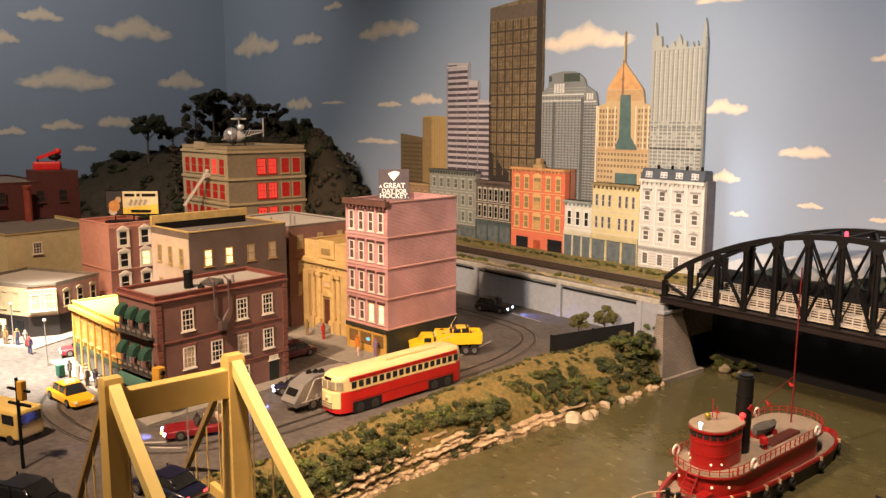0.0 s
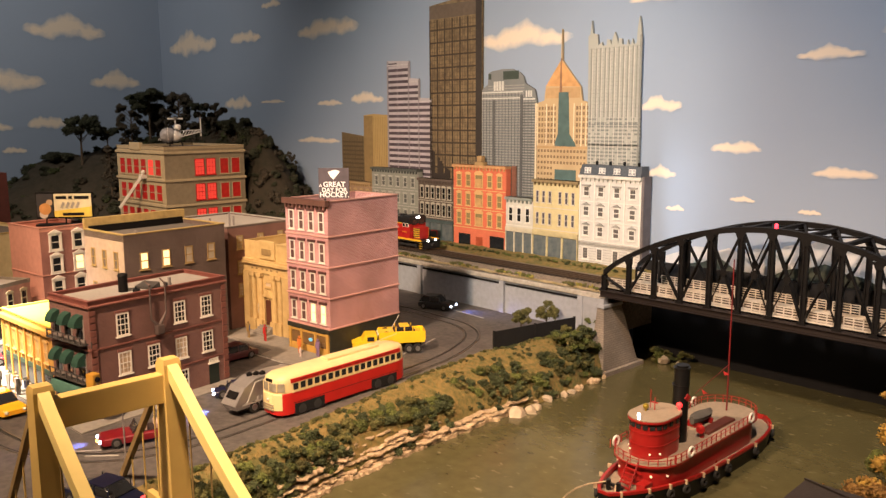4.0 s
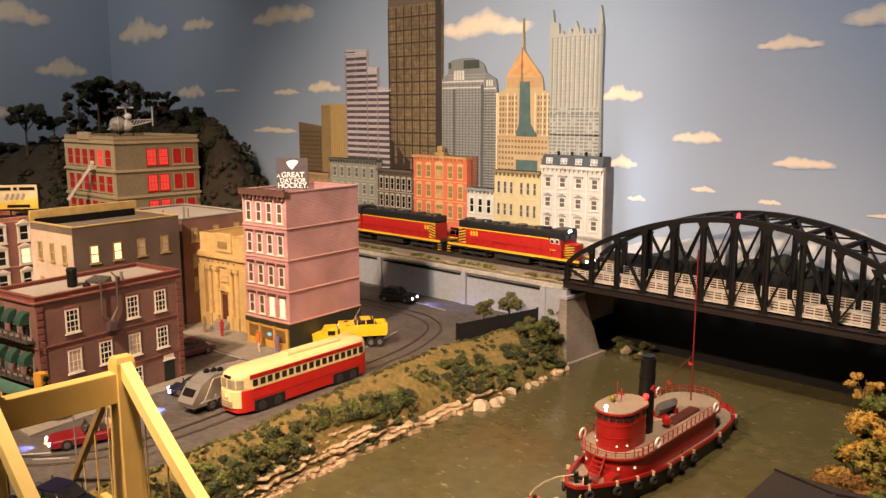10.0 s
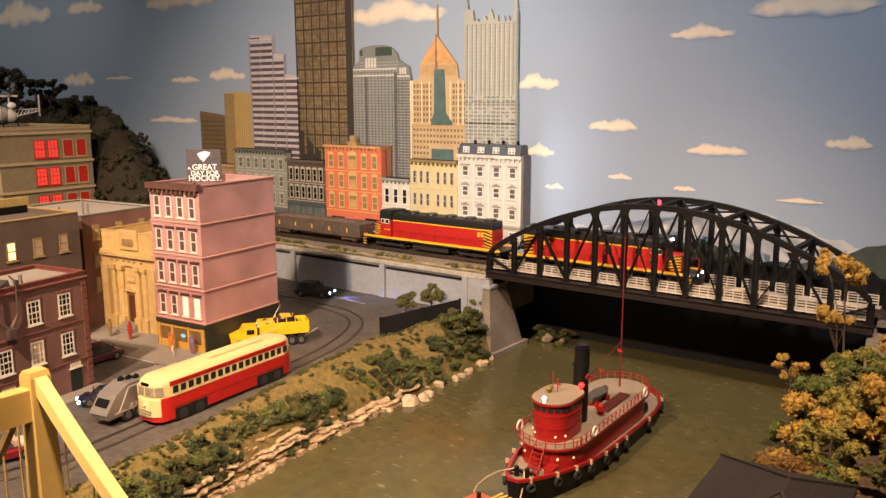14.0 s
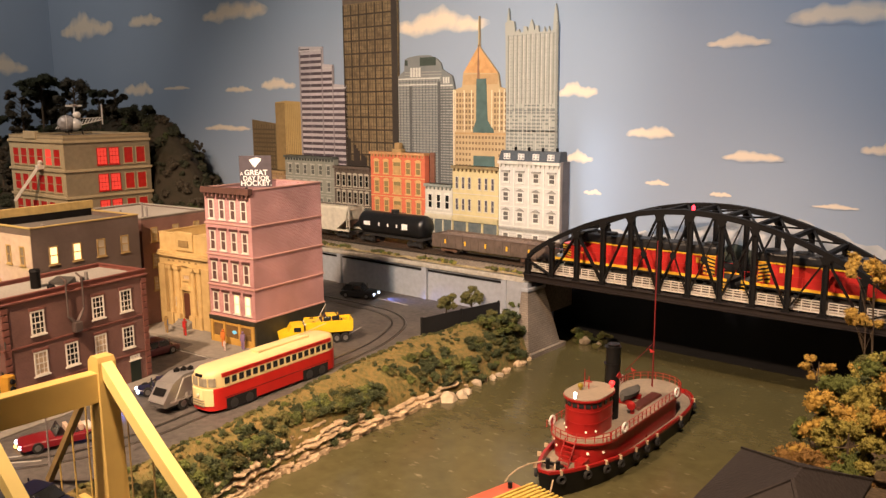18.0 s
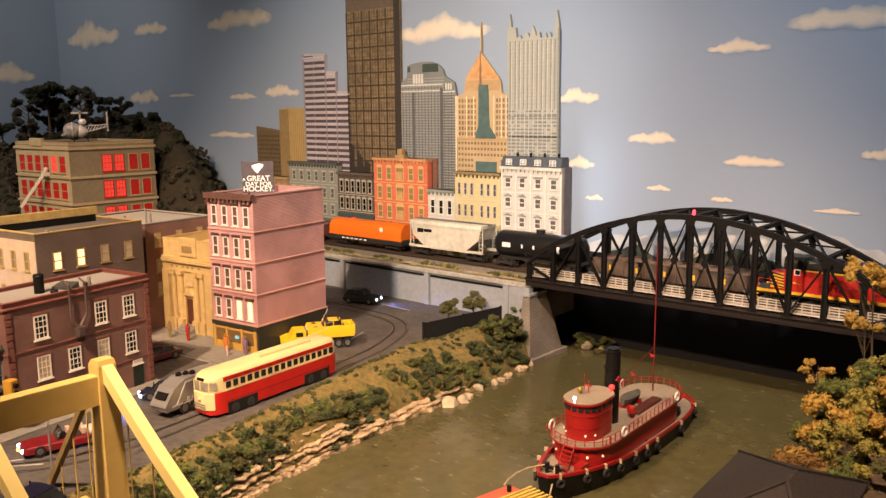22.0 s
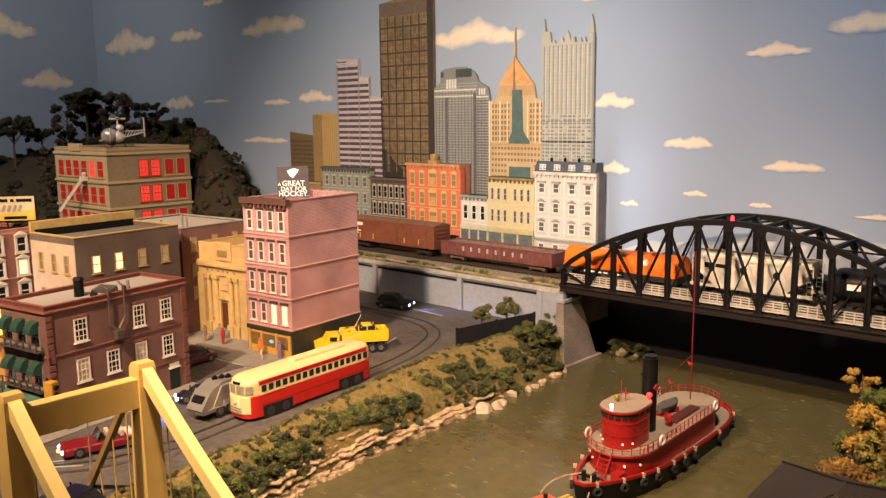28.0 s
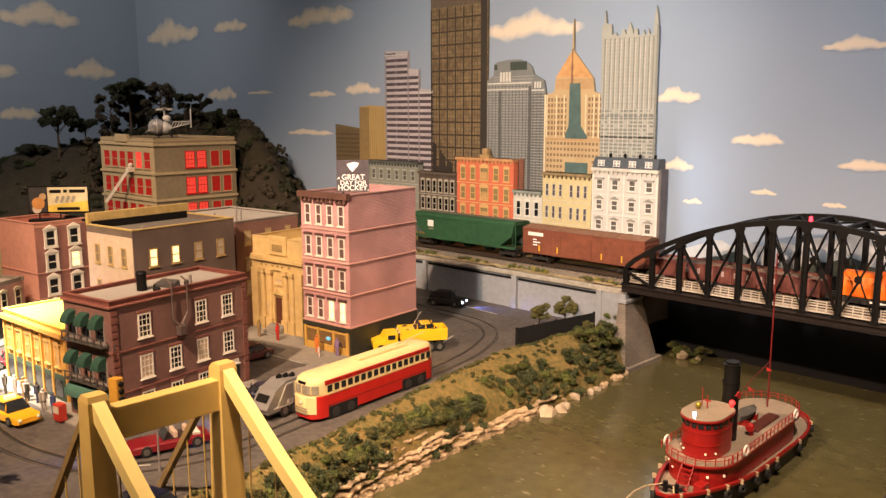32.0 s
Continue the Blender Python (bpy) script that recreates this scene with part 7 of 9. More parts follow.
def coil_car(L):
    o = thing("coil_car", pose(0, 0, 0), "orange hooded coil car on a black frame", "freight car", "train vehicles")
    b = L - 0.02
    m = mat("safety_orange", (0.80, 0.16, 0.012), 0.45, scale=50, var=0.06, bump=0.03)
    bm = bmesh.new()
    profile_body(bm, [(-b / 2 + 0.004, 0.0285, 0.030, 0.068, 0.024), (b / 2 - 0.004, 0.0285, 0.030, 0.068, 0.024)])
    part("hood", bm, m, o, "bright orange rounded hood")
    for x in (-0.066, 0.066):
        bm = bmesh.new()
        box(bm, x - 0.006, x + 0.006, -0.004, 0.004, 0.0675, 0.071)
        part("lifting_lug", bm, m, o)
    for s in (-1, 1):
        boxpart("hood_rim", (-b / 2 + 0.002, b / 2 - 0.002, s * 0.0287 - 0.001, s * 0.0287 + 0.001, 0.0275, 0.032), m, o)
        boxpart("side_sill", (-b / 2, b / 2, s * 0.028 - 0.002, s * 0.028 + 0.002, 0.016, 0.0265), M_UNDER, o)
        bm = bmesh.new()
        cyl(bm, (0.062, s * 0.0282, 0.052), (0.062, s * 0.0292, 0.052), 0.006, None, 16)
        part("emblem", bm, M_LETTER, o, "round white emblem")
        for k in range(6):
            boxpart("mark_bar", (-0.08 + k * 0.016, -0.07 + k * 0.016, s * 0.0302 - 0.0003, s * 0.0302 + 0.0003, 0.0195, 0.0225), M_LETTER, o)
    boxpart("deck", (-b / 2, b / 2, -0.027, 0.027, 0.017, 0.029), M_UNDER, o)
    for x in (-b / 2 + 0.042, b / 2 - 0.042):
        bogie(o, x)
    couplers(o, L - 0.012)
    return o


def box_car(L):
    o = thing("box_car", pose(0, 0, 0), "rust-brown box car with a sliding door", "freight car", "train vehicles")
    m = mat("boxcar_brown", (0.20, 0.062, 0.032), 0.7, scale=80, var=0.16, big=14)
    b = L - 0.02
    boxpart("body", (-b / 2, b / 2, -0.029, 0.029, 0.021, 0.078), m, o)
    bm = bmesh.new()
    loft(bm, [[(-b / 2 - 0.001, -0.030, 0.078), (-b / 2 - 0.001, 0.030, 0.078), (-b / 2 - 0.001, 0.0, 0.0845)], [(b / 2 + 0.001, -0.030, 0.078), (b / 2 + 0.001, 0.030, 0.078), (b / 2 + 0.001, 0.0, 0.0845)]])
    part("roof", bm, mat("rusty_roof", (0.25, 0.13, 0.08), 0.8, scale=70), o, "rusted pitched roof")
    for k in range(18):
        x = -b / 2 + b * k / 17
        shared("roofrib", "roof_rib", lambda bm: (bar(bm, (0, -0.0295, 0.079), (0, 0, 0.0855), 0.001, 0.001), bar(bm, (0, 0.0295, 0.079), (0, 0, 0.0855), 0.001, 0.001)), mat("rusty_roof", (0.25, 0.13, 0.08)), o, pose(x, 0, 0))
    for s in (-1, 1):
        boxpart("door", (-0.028, 0.030, s * 0.0295 - 0.001, s * 0.0295 + 0.001, 0.023, 0.075), m, o, "sliding door", 0.0004)
        for z in (0.036, 0.049, 0.062):
            boxpart("door_rib", (-0.027, 0.029, s * 0.0303 - 0.001, s * 0.0303 + 0.001, z, z + 0.0018), m, o)
        boxpart("door_track", (-0.065, 0.068, s * 0.0300 - 0.001, s * 0.0300 + 0.001, 0.0755, 0.0775), m, o)
        ribs_n = 12
        for k in range(ribs_n + 1):
            x = -b / 2 + b * k / ribs_n
            if abs(x) > 0.034:
                shared("boxrib", "panel_rib", lambda bm: box(bm, -0.0006, 0.0006, -0.0006, 0.0006, 0, 0.055), m, o, pose(x, s * 0.0292, 0.022))
        boxpart("mark_bar", (-0.142, -0.100, s * 0.0298 - 0.0004, s * 0.0298 + 0.0004, 0.062, 0.070), M_LETTER, o, "plain white lettering bar")
        for z, w in ((0.052, 0.010), (0.046, 0.02), (0.040, 0.012)):
            boxpart("mark_bar", (-0.128, -0.128 + w, s * 0.0298 - 0.0004, s * 0.0298 + 0.0004, z, z + 0.003), M_LETTER, o)
        for x in (-0.11, -0.06, 0.055, 0.105):
            boxpart("yellow_plate", (x - 0.0014, x + 0.0014, s * 0.0305 - 0.0003, s * 0.0305 + 0.0003, 0.028, 0.042), M_LYEL, o)
    for e in (-1, 1):
        for k in range(5):
            boxpart("end_corrugation", (min(e * b / 2, e * (b / 2 + 0.0018)), max(e * b / 2, e * (b / 2 + 0.0018)), -0.026, 0.026, 0.028 + k * 0.0095, 0.0325 + k * 0.0095), m, o)
    boxpart("underframe", (-b / 2, b / 2, -0.010, 0.010, 0.014, 0.0208), M_UNDER, o)
    for x in (-b / 2 + 0.045, b / 2 - 0.045):
        bogie(o, x)
    couplers(o, L - 0.012)
    return o


M_SCRAP = mat("scrap_load", (0.22, 0.16, 0.13), 0.9, scale=260, var=0.35, bump=0.9)
TRAIN = [(locomotive(1), 0.020, 0.388), (locomotive(-1), 0.422, 0.388), (gondola(0.335, (0.12, 0.085, 0.065), "weathered brown gondola with yellow plates", 1, M_SCRAP), 0.808, 0.335),
         (tank_car(0.252), 1.152, 0.252), (hopper(0.246, (0.60, 0.55, 0.45), "hopper_grey", "weathered pale grey covered hopper", "dark"), 1.404, 0.246), (coil_car(0.287), 1.653, 0.287),
         (gondola(0.345, (0.17, 0.055, 0.045), "red-brown gondola with worn white lettering", 2, M_SCRAP), 1.948, 0.345), (box_car(0.334), 2.296, 0.334), (hopper(0.36, (0.022, 0.085, 0.035), "hopper_green", "dark green covered hopper", "white"), 2.632, 0.36)]
NOSE = [(0, -1.948), (3.5, -1.587), (6, -1.330), (9, -1.024), (13, -0.621), (16, -0.325), (19, -0.010), (23, 0.415), (28, 0.949), (32, 1.371)]
for car, off, L in TRAIN:
    MOVES.append((car, [(t, pose(x - off - L / 2, TRACK_Y, RAILTOP)) for t, x in NOSE]))

# ---- tug ----
tug = thing("tugboat", pose(-0.578, 1.0556, WATER, 0, 0, 1) @ Matrix.Diagonal((1.0, 1.055, 0.97, 1)), "red and black harbour tug with a tall stack", "boat")
M_TRED = mat("tug_red", (0.29, 0.013, 0.012), 0.30, scale=60, var=0.1, bump=0.04)
M_TBLK = mat("tug_black", (0.008, 0.008, 0.008), 0.4, scale=60, spec=0.25)
M_TDECK = mat("tug_deck", (0.28, 0.225, 0.165), 0.8, scale=160, var=0.12)
LT = 0.43


def hull_half(s):
    """Half beam at s from 0 (bow) to 1 (stern)."""
    if s < 0.42:
        return 0.058 * math.sin(math.pi / 2 * min(1, (s + 0.012) / 0.42)) ** 0.62
    if s < 0.75:
        return 0.058
    return 0.058 * math.sqrt(max(0.0, 1 - ((s - 0.75) / 0.262) ** 2))


def sheer(s):
    return 0.027 + 0.014 * (1 - s) ** 2.4 + 0.004 * s ** 2


def ring_of(z_of, shrink=0.0, n=36):
    pts = []
    for i in range(n + 1):
        s = i / n
        pts.append((max(0.0008, hull_half(s) - shrink), 0.017 - LT / 2 + LT * (shrink * 1.2 + s * (1 - shrink * 2.4)), z_of(s)))
    return pts + [(-x, y, z) for x, y, z in pts[::-1]]


bm = bmesh.new()
low_r = [(x * 0.86, y * 0.96, -0.02) for x, y, z in ring_of(lambda s: 0)]
wl = [(x * 0.93, y * 0.975, 0.002) for x, y, z in ring_of(lambda s: 0)]
loft(bm, [low_r, wl, ring_of(lambda s: sheer(s) - 0.0045)], False)
part("hull", bm, M_TBLK, tug, "black hull", True)
bm = bmesh.new()
loft(bm, [ring_of(lambda s: sheer(s) - 0.0043), ring_of(lambda s: sheer(s)), ring_of(lambda s: sheer(s), 0.004), ring_of(lambda s: sheer(s) - 0.0085, 0.004)], False)
part("bulwark", bm, M_TRED, tug, "red bulwark rail")
bm = bmesh.new()
loft(bm, [ring_of(lambda s: sheer(s) - 0.0098, 0.0045), ring_of(lambda s: sheer(s) - 0.0084, 0.0045)])
part("deck", bm, M_TDECK, tug)


def stadium(hw, y0, y1, z, n=12):
    pts = [(hw * math.cos(a), y1 - hw + hw * math.sin(a), z) for a in [i * math.pi / n for i in range(n + 1)]]
    return pts + [(-hw * math.cos(a), y0 + hw - hw * math.sin(a), z) for a in [i * math.pi / n for i in range(n + 1)]]


bm = bmesh.new()
loft(bm, [stadium(0.0440, -0.133, 0.162, 0.016), stadium(0.0440, -0.133, 0.162, 0.0600)])
part("deckhouse", bm, M_TRED, tug, "long red deckhouse", True)
bm = bmesh.new()
loft(bm, [stadium(0.0495, -0.138, 0.170, 0.0600), stadium(0.0495, -0.138, 0.170, 0.0635)])
part("boat_deck", bm, M_TDECK, tug, "tan upper deck")
bm = bmesh.new()
loft(bm, [stadium(0.0503, -0.1387, 0.1707, 0.0592), stadium(0.0503, -0.1387, 0.1707, 0.0622)])
part("deck_edge", bm, M_TRED, tug)
bm = bmesh.new()
loft(bm, [stadium(0.0275, -0.120, -0.040, 0.0635), stadium(0.0275, -0.120, -0.040, 0.118)])
part("pilothouse", bm, M_TRED, tug, "rounded red pilothouse", True)
for z in (0.082, 0.100):
    bm = bmesh.new()
    loft(bm, [stadium(0.0282, -0.1207, -0.0393, z), stadium(0.0282, -0.1207, -0.0393, z + 0.0022)])
    part("moulding", bm, M_TRED, tug)
bm = bmesh.new()
loft(bm, [stadium(0.0298, -0.1225, -0.0375, 0.118), stadium(0.0298, -0.1225, -0.0375, 0.122)])
part("pilothouse_roof", bm, M_TDECK, tug, "tan roof")
bm = bmesh.new()
loft(bm, [stadium(0.0305, -0.1232, -0.0368, 0.1175), stadium(0.0305, -0.1232, -0.0368, 0.1205)])
part("roof_rim", bm, M_TRED, tug)
for k in range(9):
    a = math.pi + math.pi * (k + 0.5) / 9
    shared("pilotwin", "window", lambda bm: box(bm, -0.0036, 0.0036, -0.0006, 0.0006, 0, 0.0064, 0.0004), M_GLASS, tug, pose(0.0278 * math.cos(a), -0.0925 + 0.0278 * math.sin(a), 0.1082, 0, 0, math.degrees(a) + 90))
for s in (-1, 1):
    for y in (-0.082, -0.066):
        shared("pilotwin", "window", None, M_GLASS, tug, pose(s * 0.0278, y, 0.1082, 0, 0, 90))
for a in (205, 235, 305, 335):
    ca, sa = math.cos(radians(a)), math.sin(radians(a))
    bm = bmesh.new()
    cyl(bm, (0.0435 * ca, -0.089 + 0.0435 * sa, 0.045), (0.0452 * ca, -0.089 + 0.0452 * sa, 0.045), 0.0018)
    part("porthole", bm, glow("port_glow", (1.0, 0.85, 0.6), 0.35), tug, "lit brass porthole")
    bm = bmesh.new()
    cyl(bm, (0.027 * ca, -0.0925 + 0.027 * sa, 0.072), (0.0287 * ca, -0.0925 + 0.0287 * sa, 0.072), 0.0015)
    part("porthole", bm, glow("port_glow", (1.0, 0.85, 0.6), 0.35), tug)
bm = bmesh.new()
cyl(bm, (0.006, -0.026, 0.062), (0.004, -0.018, 0.176), 0.0118, 0.0108, 24)
for z in (0.075, 0.148, 0.174):
    cyl(bm, (0.006 - 0.0000175 * z / 0.001, -0.0303 + 0.07 * z, z), (0.006 - 0.0000175 * z / 0.001, -0.0303 + 0.07 * z, z + 0.002), 0.0124, 0.0124, 24)
cyl(bm, (0.004, -0.018, 0.176), (0.004, -0.018, 0.180), 0.0088, 0.0095, 20)
part("funnel", bm, M_TBLK, tug, "tall black stack", True)
bm = bmesh.new()
cyl(bm, (0.0150, -0.022, 0.132), (0.0172, -0.0225, 0.132), 0.006, None, 4)
part("funnel_badge", bm, mat("badge_red", (0.35, 0.02, 0.02)), tug, "red diamond badge")
bm = bmesh.new()
cyl(bm, (-0.002, 0.132, 0.063), (-0.002, 0.132, 0.320), 0.0014, 0.0009, 8)
part("mast", bm, mat("mast_red", (0.16, 0.012, 0.012), 0.5), tug, "thin dark red mast")
bm = bmesh.new()
bar(bm, (-0.002, 0.132, 0.142), (-0.004, 0.035, 0.118), 0.0007, 0.0007)
part("boom", bm, mat("mast_red", (0.16, 0.012, 0.012)), tug)
for z, y in ((0.137, 0.112), (0.122, 0.048)):
    bm = bmesh.new()
    board(bm, [(0, z), (0.010, z - 0.004), (0.002, z - 0.007)], y - 0.0004, y + 0.0004)
    part("pennant", bm, mat("pennant_red", (0.45, 0.02, 0.02)), tug)
bm = bmesh.new()
for s, y in [(q, yy) for q in (-1, 1) for yy in np.arange(-0.115, 0.14, 0.0135)]:
    cyl(bm, (s * 0.0488, y, 0.0635), (s * 0.0488, y, 0.0755), 0.0007, None, 6)
for k in range(13):
    a = math.pi + math.pi * k / 12
    cyl(bm, (0.0488 * math.cos(a), -0.089 + 0.0485 * math.sin(a), 0.0635), (0.0488 * math.cos(a), -0.089 + 0.0485 * math.sin(a), 0.0755), 0.0007, None, 6)
    cyl(bm, (0.0488 * math.cos(a), 0.1205 - 0.0485 * math.sin(a), 0.0635), (0.0488 * math.cos(a), 0.1205 - 0.0485 * math.sin(a), 0.0755), 0.0007, None, 6)
tagged(part("rail_post", bm, M_TRED, tug, "thin red rail posts"), kind="stuff")
bm = bmesh.new()
rp = stadium(0.0488, -0.1375, 0.1695, 0.0757, 14)
for z in (0.0757, 0.070):
    for a, b in zip(rp, rp[1:] + rp[:1]):
        cyl(bm, (a[0], a[1], z), (b[0], b[1], z), 0.0006, None, 5)
part("rail", bm, M_TRED, tug)
for x, y in ((0.0505, -0.066), (0.0505, 0.110), (-0.0505, 0.115), (-0.047, -0.104)):
    bm = bmesh.new()
    n = 20
    rings = []
    for i in range(n):
        a = 2 * math.pi * i / n
        rings.append([((0.0016 * math.cos(b)), (0.0068 + 0.0019 * math.sin(b)) * math.cos(a), (0.0068 + 0.0019 * math.sin(b)) * math.sin(a)) for b in [k * math.pi / 3 for k in range(6)]])
    loft(bm, rings + [rings[0]], False)
    part("life_ring", bm, mat("ring_white", (0.85, 0.82, 0.76), 0.5), tug, "white life ring", True).matrix_basis = pose(x, y, 0.071)
# lifeboat, skylight, vents, lamps
bm = bmesh.new()
rings = []
for i in range(13):
    s = i / 12
    w = 0.0115 * math.sin(math.pi * (0.06 + 0.88 * s)) ** 0.6
    rings.append([(w, -0.027 + 0.054 * s, 0.080), (w * 0.8, -0.027 + 0.054 * s, 0.073), (0, -0.027 + 0.054 * s, 0.0695), (-w * 0.8, -0.027 + 0.054 * s, 0.073), (-w, -0.027 + 0.054 * s, 0.080), (0, -0.027 + 0.054 * s, 0.0835)])
loft(bm, rings)
part("lifeboat", bm, mat("canvas_grey", (0.075, 0.07, 0.062), 0.8), tug, "grey covered lifeboat", True).matrix_basis = pose(-0.002, 0.052, 0)
for y in (0.034, 0.066):
    boxpart("boat_chock", (-0.014, 0.010, y - 0.002, y + 0.002, 0.0635, 0.072), M_TRED, tug)
bm = bmesh.new()
loft(bm, [[(0.012, 0.02, 0.0635), (0.030, 0.02, 0.0635), (0.030, 0.10, 0.0635), (0.012, 0.10, 0.0635)], [(0.013, 0.021, 0.0675), (0.029, 0.021, 0.0675), (0.029, 0.099, 0.0675), (0.013, 0.099, 0.0675)]])
part("skylight", bm, mat("dark_red_wood", (0.12, 0.03, 0.02)), tug)
for x, y in ((0.026, 0.006), (-0.024, 0.006)):
    bm = bmesh.new()
    cyl(bm, (x, y, 0.0635), (x, y, 0.074), 0.0036)
    cyl(bm, (x, y + 0.002, 0.075), (x, y - 0.005, 0.0775), 0.005, 0.0068, 16)
    part("vent_cowl", bm, M_TRED, tug, "bright red ventilator cowl")
for x, y, m, r in ((0.0, -0.120, glow("search_lamp", (0.9, 0.95, 1.0), 5.0), 0.0028), (0.020, -0.050, glow("red_deck_lamp", (1.0, 0.04, 0.04), 1.5), 0.0044), (-0.012, -0.085, mat("brass_lamp", (0.45, 0.35, 0.05), 0.3, 0.6), 0.0045)):
    bm = bmesh.new()
    cyl(bm, (x, y, 0.122), (x, y, 0.126), 0.0016)
    ball(bm, (x, y, 0.129), r, 2)
    part("roof_lamp", bm, m, tug, "", True)
bm = bmesh.new()
cyl(bm, (-0.004, -0.075, 0.122), (-0.004, -0.075, 0.142), 0.0008, None, 6)
cyl(bm, (-0.014, -0.07, 0.122), (-0.014, -0.07, 0.150), 0.0006, None, 6)
box(bm, -0.009, 0.001, -0.0758, -0.0742, 0.133, 0.135)
part("signal_post", bm, M_TRED, tug)
# ladder to the upper deck, bitts, tyre fenders
for q in (-0.008, 0.008):
    bm = bmesh.new()
    bar(bm, (q + 0.004, -0.160, 0.026), (q + 0.004, -0.136, 0.066), 0.0014, 0.002)
    part("ladder_stile", bm, M_TRED, tug, "red boarding ladder side")
for k in range(7):
    y, z = -0.160 + 0.024 * k / 7, 0.026 + 0.040 * k / 7
    boxpart("ladder_rung", (-0.004, 0.012, y - 0.002, y + 0.002, z + 0.001, z + 0.002), M_TRED, tug)
boxpart("deck_box", (0.016, 0.030, -0.146, -0.128, 0.022, 0.040), M_TRED, tug, bev=0.001)
bm = bmesh.new()
for x in (-0.010, 0.006):
    cyl(bm, (x, -0.172, 0.026), (x, -0.172, 0.046), 0.0032)
bar(bm, (-0.018, -0.172, 0.040), (0.014, -0.172, 0.040), 0.004, 0.004)
part("mooring_bitt", bm, M_TBLK, tug)
for k, s in enumerate((0.03, 0.12, 0.20, 0.27, 0.36, 0.44, 0.52, 0.72, 0.92)):
    for q in (-1, 1):
        hb, y, z = hull_half(s), 0.017 - LT / 2 + LT * s, sheer(s)
        bm = bmesh.new()
        n = 14
        rings = []
        for i in range(n):
            a = 2 * math.pi * i / n
            rings.append([(0.0026 * math.cos(b), (0.0050 + 0.0024 * math.sin(b)) * math.cos(a), (0.0050 + 0.0024 * math.sin(b)) * math.sin(a)) for b in [j * math.pi / 3 for j in range(6)]])
        loft(bm, rings + [rings[0]], False)
        slope = math.degrees(math.atan2(hull_half(min(1, s + 0.03)) - hull_half(max(0, s - 0.03)), 0.06 * LT))
        fd = part("tyre_fender", bm, M_TYRE, tug, "", True)
        fd.matrix_basis = pose(q * (hb + 0.002), y, z - 0.0125, 0, 0, -q * slope)
        boxpart("rope_lash", (-0.0045, 0.001, -0.0012, 0.0012, 0.0068, 0.0135), mat("manila_rope", (0.50, 0.38, 0.24), 0.9, scale=200), fd)


def rope(name, pts, r, label):
    bm = bmesh.new()
    for a, b in zip(pts, pts[1:]):
        cyl(bm, a, b, r, None, 7)
    return tagged(part(name, bm, mat("manila_rope", (0.50, 0.38, 0.24))), label, "rope")


barge = thing("barge", pose(-0.545, 0.735, WATER, 0, 0, -12), "orange-red barge with a yellow ribbed hatch cover", "boat")
bm = bmesh.new()
box(bm, -0.055, 0.055, -0.20, 0.045, -0.02, 0.042, 0.002)
part("hull", bm, mat("barge_red", (0.50, 0.11, 0.06), 0.6, scale=70), barge)
bm = bmesh.new()
box(bm, -0.012, 0.052, -0.18, 0.036, 0.042, 0.056, 0.003)
part("hatch_cover", bm, mat("hatch_yellow", (0.62, 0.44, 0.10), 0.6, scale=70), barge, "yellow hatch cover")
for k in range(9):
    boxpart("rib", (-0.010 + k * 0.0072, -0.0068 + k * 0.0072, -0.182, 0.040, 0.0562, 0.0585), mat("hatch_yellow", (0.62, 0.44, 0.10)), barge, bev=0.0008)
bm = bmesh.new()
cyl(bm, (-0.04, 0.03, 0.042), (-0.04, 0.03, 0.05), 0.003)
part("bollard", bm, M_TBLK, barge)
rope("tow_rope", [(-0.588, 0.872, -0.034), (-0.600, 0.850, -0.034), (-0.602, 0.825, -0.033), (-0.598, 0.80, -0.032), (-0.585, 0.772, -0.026)], 0.0011, "pale tow rope from the tug to the barge")
rope("tow_rope", [(-0.572, 0.872, -0.034), (-0.565, 0.860, -0.040), (-0.561, 0.845, -0.058), (-0.560, 0.835, -0.073)], 0.0011, "pale rope hanging over the tug's bow")

# ---- the yellow suspension bridge at the river's edge ----
gold = thing("yellow_bridge", pose(0, 0, 0), "yellow painted suspension bridge tower with eyebar chains", "bridge")
PYA, PYB, PXC, PTOP = 0.236, 0.372, -0.832, 0.194
